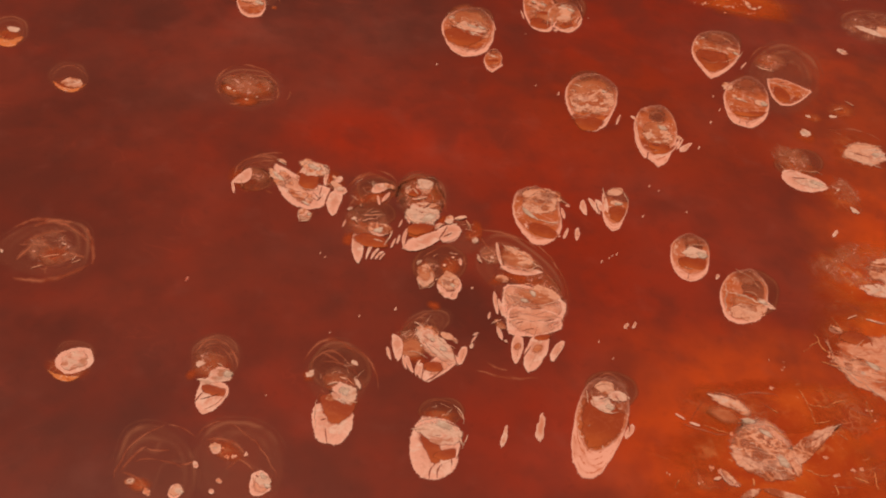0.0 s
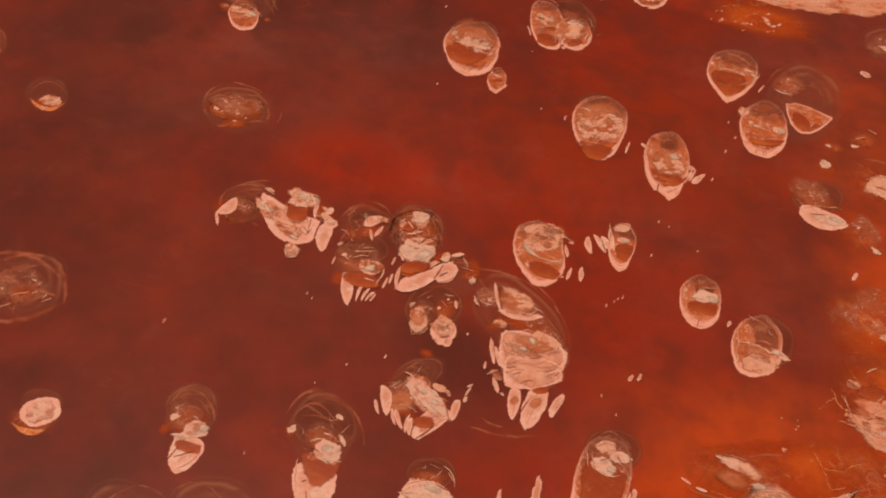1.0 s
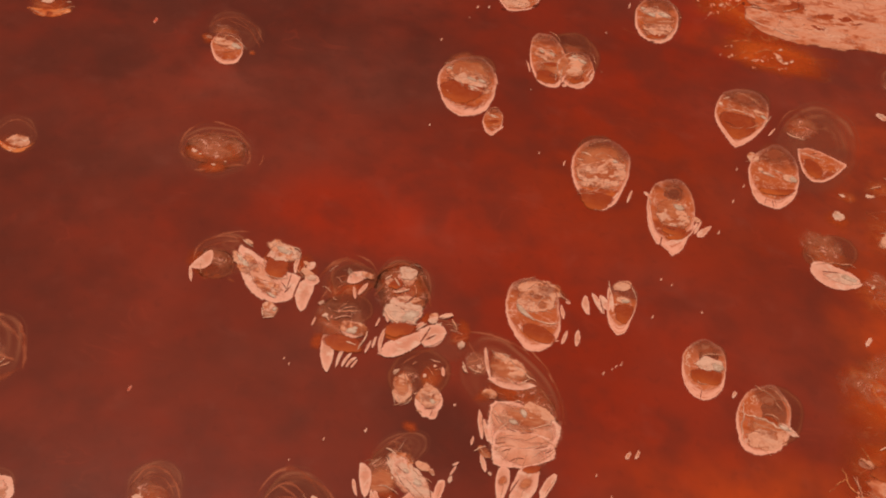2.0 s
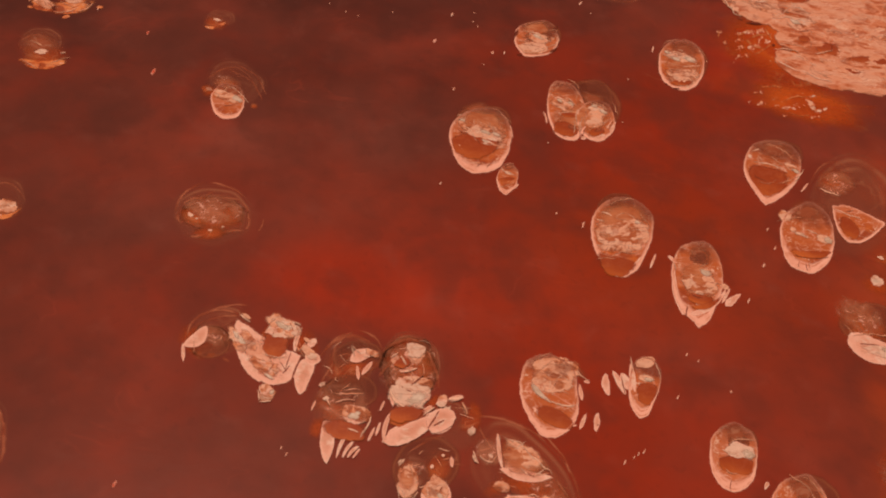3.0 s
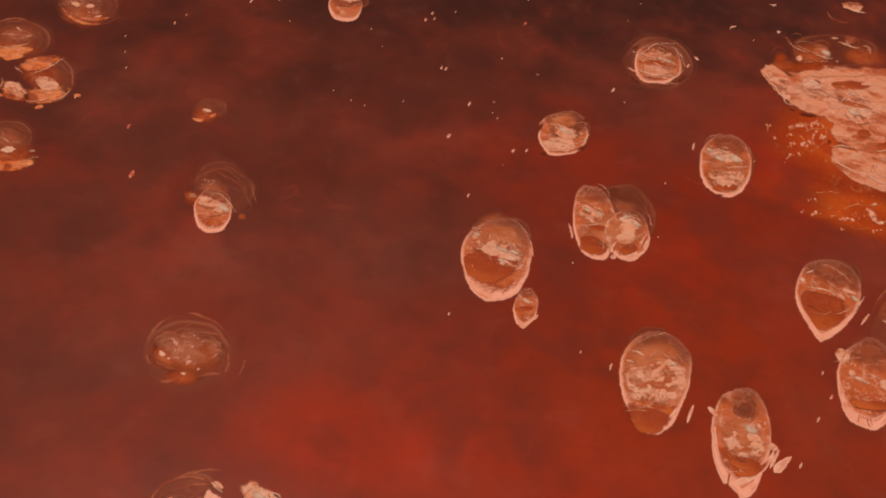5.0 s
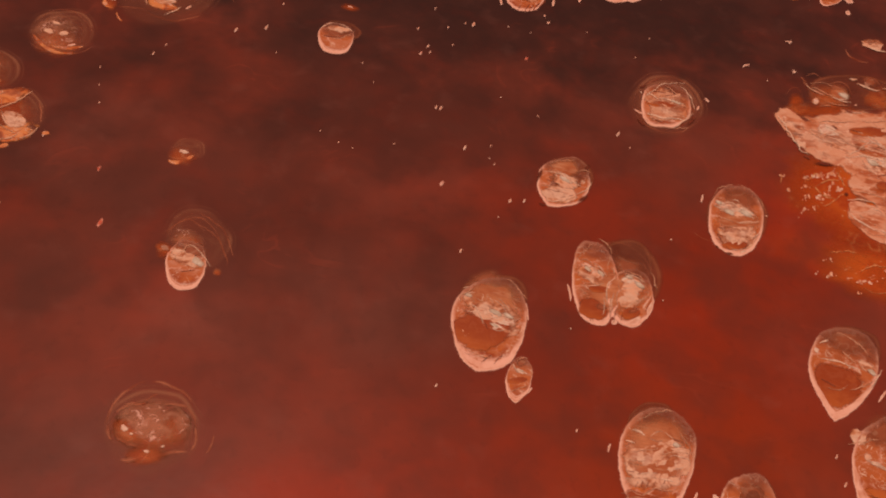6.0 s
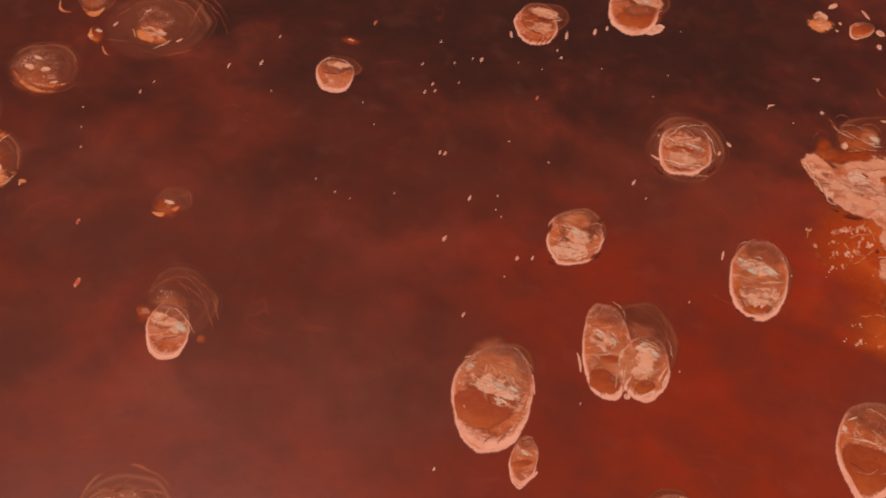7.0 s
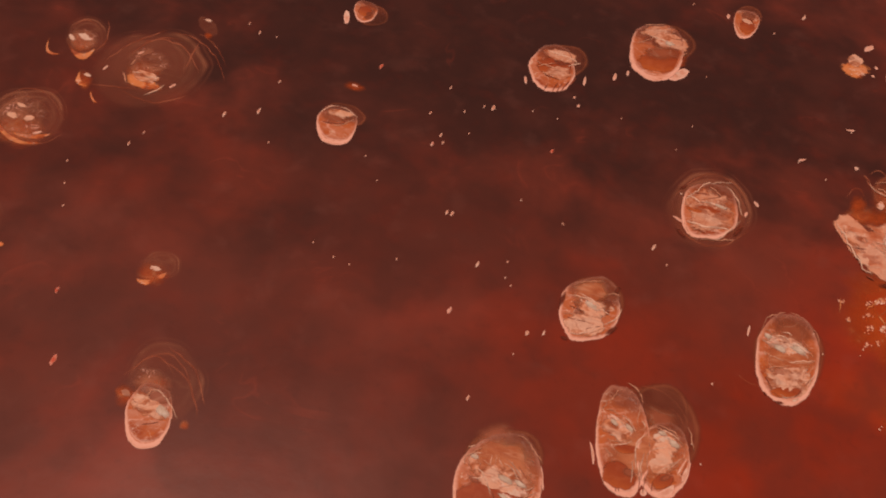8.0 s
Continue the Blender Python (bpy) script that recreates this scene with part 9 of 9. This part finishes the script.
isle = island(37.85, 83.36, "rounded salt plate with white crust cap and orange middle")
apron(isle, 0.24, 1.19, 4.12, 4.20, 9, -17)
dish(isle, -0.49, -0.45, 7.69, 5.11, -94, 19, 0.4, 0.45, 0.35)
hollow(isle, 0.17, 2.07, 2.92, 2.69, -18, -2)
deep(isle, -0.14, -1.19, 3.91, 2.36, 0, -13)
crust(isle, 0.23, 0.34, 3.52, 2.14, -3, -11)
grey(isle, 0.97, 0.03, 1.82, 1.32, -16, -4)
wire(isle, -0.79, 0.09, 1.56, 0.37, -13, -6)
line(isle, 0.55, 1.26, 2.73, 0.27, 12, -18, 1.33)
line(isle, -0.84, -1.92, 1.17, 0.28, -19, -2, -1.00)
crack(isle, -1.16, -3.53, 1.34, 0.13, 76, 11)
line(isle, -1.08, 2.28, 1.78, 0.20, 37, -23, 1.60)

isle = island(43.37, 77.19, "rounded salt plate with white diagonal ridge and brown shelf")
apron(isle, 0.64, 1.29, 5.92, 7.64, -23, -3)
dish(isle, -0.73, 0.50, 8.47, 6.01, -97, 20, 0.36, 0.4, 0.12)
hollow(isle, 0.17, 3.12, 3.44, 3.52, -33, 4)
skin(isle, -0.56, -0.49, 4.68, 3.51, -9, -10)
rough(isle, -0.51, -1.42, 5.41, 3.71, 4, -17)
wire(isle, -0.17, 0.08, 5.69, 0.45, -19, -5, 0.40)
crust(isle, 1.44, -0.31, 2.76, 1.25, -34, 3)
grey(isle, 1.15, -0.18, 1.49, 0.81, -27, -1)
deep(isle, -0.01, 0.51, 1.55, 0.72, -26, -1)
line(isle, 0.12, 0.85, 1.64, 0.27, -17, -6, 1.33)
line(isle, 0.11, 3.00, 4.08, 0.27, -51, 13, 2.33)
line(isle, 1.21, 2.83, 3.72, 0.22, -58, 17, 2.40)
line(isle, -0.41, -0.52, 3.38, 0.27, -16, -6)
line(isle, -1.21, -3.00, 1.71, 0.26, -41, 7)
wire(isle, -2.93, -0.10, 5.38, 0.26, -99, 17)
crack(isle, -1.15, -1.08, 1.87, 0.16, -14, -7)
crack(isle, 1.01, -1.82, 1.23, 0.12, 37, -21)

flake(-20.29, 159.49, 0.91, 0.25, 84)
flake(-16.98, 160.84, 0.93, 0.25, 83)
flake(-15.94, 165.86, 0.63, 0.19, 83)
flake(-14.91, 156.58, 0.38, 0.14, 83)
flake(-4.91, 157.31, 0.32, 0.14, 79)
flake(2.26, 162.29, 0.62, 0.23, 77)
flake(2.65, 161.27, 0.54, 0.19, 77)
flake(0.70, 165.43, 0.57, 0.19, 78)
flake(4.28, 166.59, 0.50, 0.16, 77)
flake(5.18, 163.34, 0.42, 0.15, 77)
flake(6.31, 167.98, 0.51, 0.16, 77)
flake(7.31, 167.98, 0.88, 0.35, 76)
flake(2.33, 169.97, 0.60, 0.16, 78)
flake(4.38, 151.70, 0.73, 0.25, 76)
flake(4.91, 151.60, 0.73, 0.25, 76)
flake(8.18, 145.81, 0.80, 0.24, 74)
flake(-5.43, 143.45, 0.33, 0.17, 79)
flake(-7.67, 144.76, 0.33, 0.13, 79)
flake(-3.81, 142.93, 0.27, 0.13, 78)
flake(0.47, 144.60, 0.33, 0.17, 77)
flake(-3.16, 154.17, 0.25, 0.14, 79)
flake(13.66, 138.82, 0.69, 0.30, 72)
flake(15.17, 139.16, 0.59, 0.20, 71)
flake(11.01, 146.78, 0.35, 0.14, 73)
flake(10.99, 144.79, 0.28, 0.14, 73)
flake(11.62, 143.97, 0.34, 0.14, 73)
flake(12.59, 136.22, 0.26, 0.13, 72)
flake(11.58, 155.15, 0.26, 0.15, 74)
flake(16.12, 152.94, 0.25, 0.15, 72)
flake(9.11, 130.73, 0.62, 0.22, 72)
flake(30.02, 193.63, 0.49, 0.14, 72)
flake(31.32, 180.02, 0.34, 0.13, 71)
flake(29.53, 171.09, 0.31, 0.12, 70)
flake(27.66, 166.79, 0.30, 0.12, 70)
flake(21.54, 170.22, 0.31, 0.12, 72)
flake(14.47, 168.20, 0.30, 0.12, 74)
flake(11.66, 168.71, 0.30, 0.12, 75)
flake(-19.95, 173.18, 0.68, 0.19, 85)
flake(-21.42, 174.38, 0.61, 0.16, 85)
flake(-17.96, 172.95, 0.38, 0.12, 84)
flake(44.17, 195.13, 1.11, 0.34, 69)
flake(41.55, 168.77, 0.94, 0.17, 67)
flake(47.93, 169.12, 0.64, 0.21, 65)
flake(48.16, 175.29, 0.85, 0.17, 66)
flake(40.06, 190.73, 0.48, 0.19, 69)
flake(25.38, 152.18, 1.02, 0.22, 69)
flake(26.71, 150.13, 0.37, 0.15, 69)
flake(30.95, 137.00, 0.32, 0.17, 66)
flake(-27.29, 154.82, 0.55, 0.15, 86)
flake(-28.24, 152.89, 0.67, 0.18, 87)
flake(-32.33, 146.32, 0.31, 0.14, 88)
flake(-31.46, 143.58, 0.36, 0.14, 88)
flake(-33.12, 149.17, 0.39, 0.14, 88)
flake(-35.36, 137.57, 0.79, 0.26, 89)
flake(16.00, 153.07, 0.28, 0.12, 73)
flake(20.54, 123.13, 0.30, 0.16, 68)
flake(25.65, 69.64, 0.38, 0.15, 63)
flake(26.92, 67.56, 0.38, 0.15, 62)
flake(27.07, 81.14, 0.58, 0.16, 64)
flake(27.97, 81.76, 0.44, 0.12, 64)
flake(28.39, 82.16, 0.44, 0.12, 64)
flake(28.94, 82.48, 0.59, 0.16, 64)
flake(28.78, 72.00, 1.06, 0.38, 62)
flake(29.72, 72.26, 1.13, 0.35, 62)
flake(12.55, 75.59, 0.46, 0.15, 68)
flake(4.51, 71.81, 0.55, 0.22, 70)
flake(0.87, 70.44, 0.36, 0.18, 71)
flake(-7.30, 59.82, 0.31, 0.13, 72)
flake(-3.80, 78.77, 0.39, 0.15, 73)
flake(-3.27, 78.17, 0.39, 0.15, 73)
flake(32.73, 88.99, 0.56, 0.17, 63)
flake(38.12, 90.34, 0.41, 0.17, 62)
flake(34.15, 94.29, 0.51, 0.18, 64)
flake(35.24, 93.64, 0.42, 0.13, 63)
flake(24.30, 110.67, 0.68, 0.19, 68)
flake(21.32, 111.74, 0.39, 0.19, 69)
flake(44.03, 107.69, 0.80, 0.19, 63)
flake(41.58, 102.35, 0.75, 0.19, 63)
flake(45.29, 113.26, 0.63, 0.20, 63)
flake(45.72, 110.48, 0.62, 0.20, 63)
flake(40.12, 80.34, 0.98, 0.33, 60)
flake(15.29, 56.93, 2.98, 0.58, 77)
flake(18.88, 58.39, 3.54, 0.81, 79)
flake(-1.93, 68.00, 0.23, 0.14, 71)
flake(8.36, 114.21, 0.39, 0.19, 73)
flake(55.87, 88.88, 1.56, 0.45, 58)
red_tuft(-26.16, 126.91, 1.19, 0.43, 84)
red_tuft(-5.74, 171.34, 0.90, 0.35, 80)
red_tuft(1.56, 160.81, 0.74, 0.30, 78)
red_tuft(14.22, 163.05, 0.70, 0.31, 74)
red_tuft(6.24, 139.73, 0.74, 0.36, 74)
red_tuft(-16.99, 73.54, 0.71, 0.28, 77)
red_tuft(-28.55, 134.07, 0.47, 0.21, 87)
red_tuft(-28.45, 133.97, 0.80, 0.24, 85)
red_tuft(6.27, 139.75, 0.88, 0.35, 75)
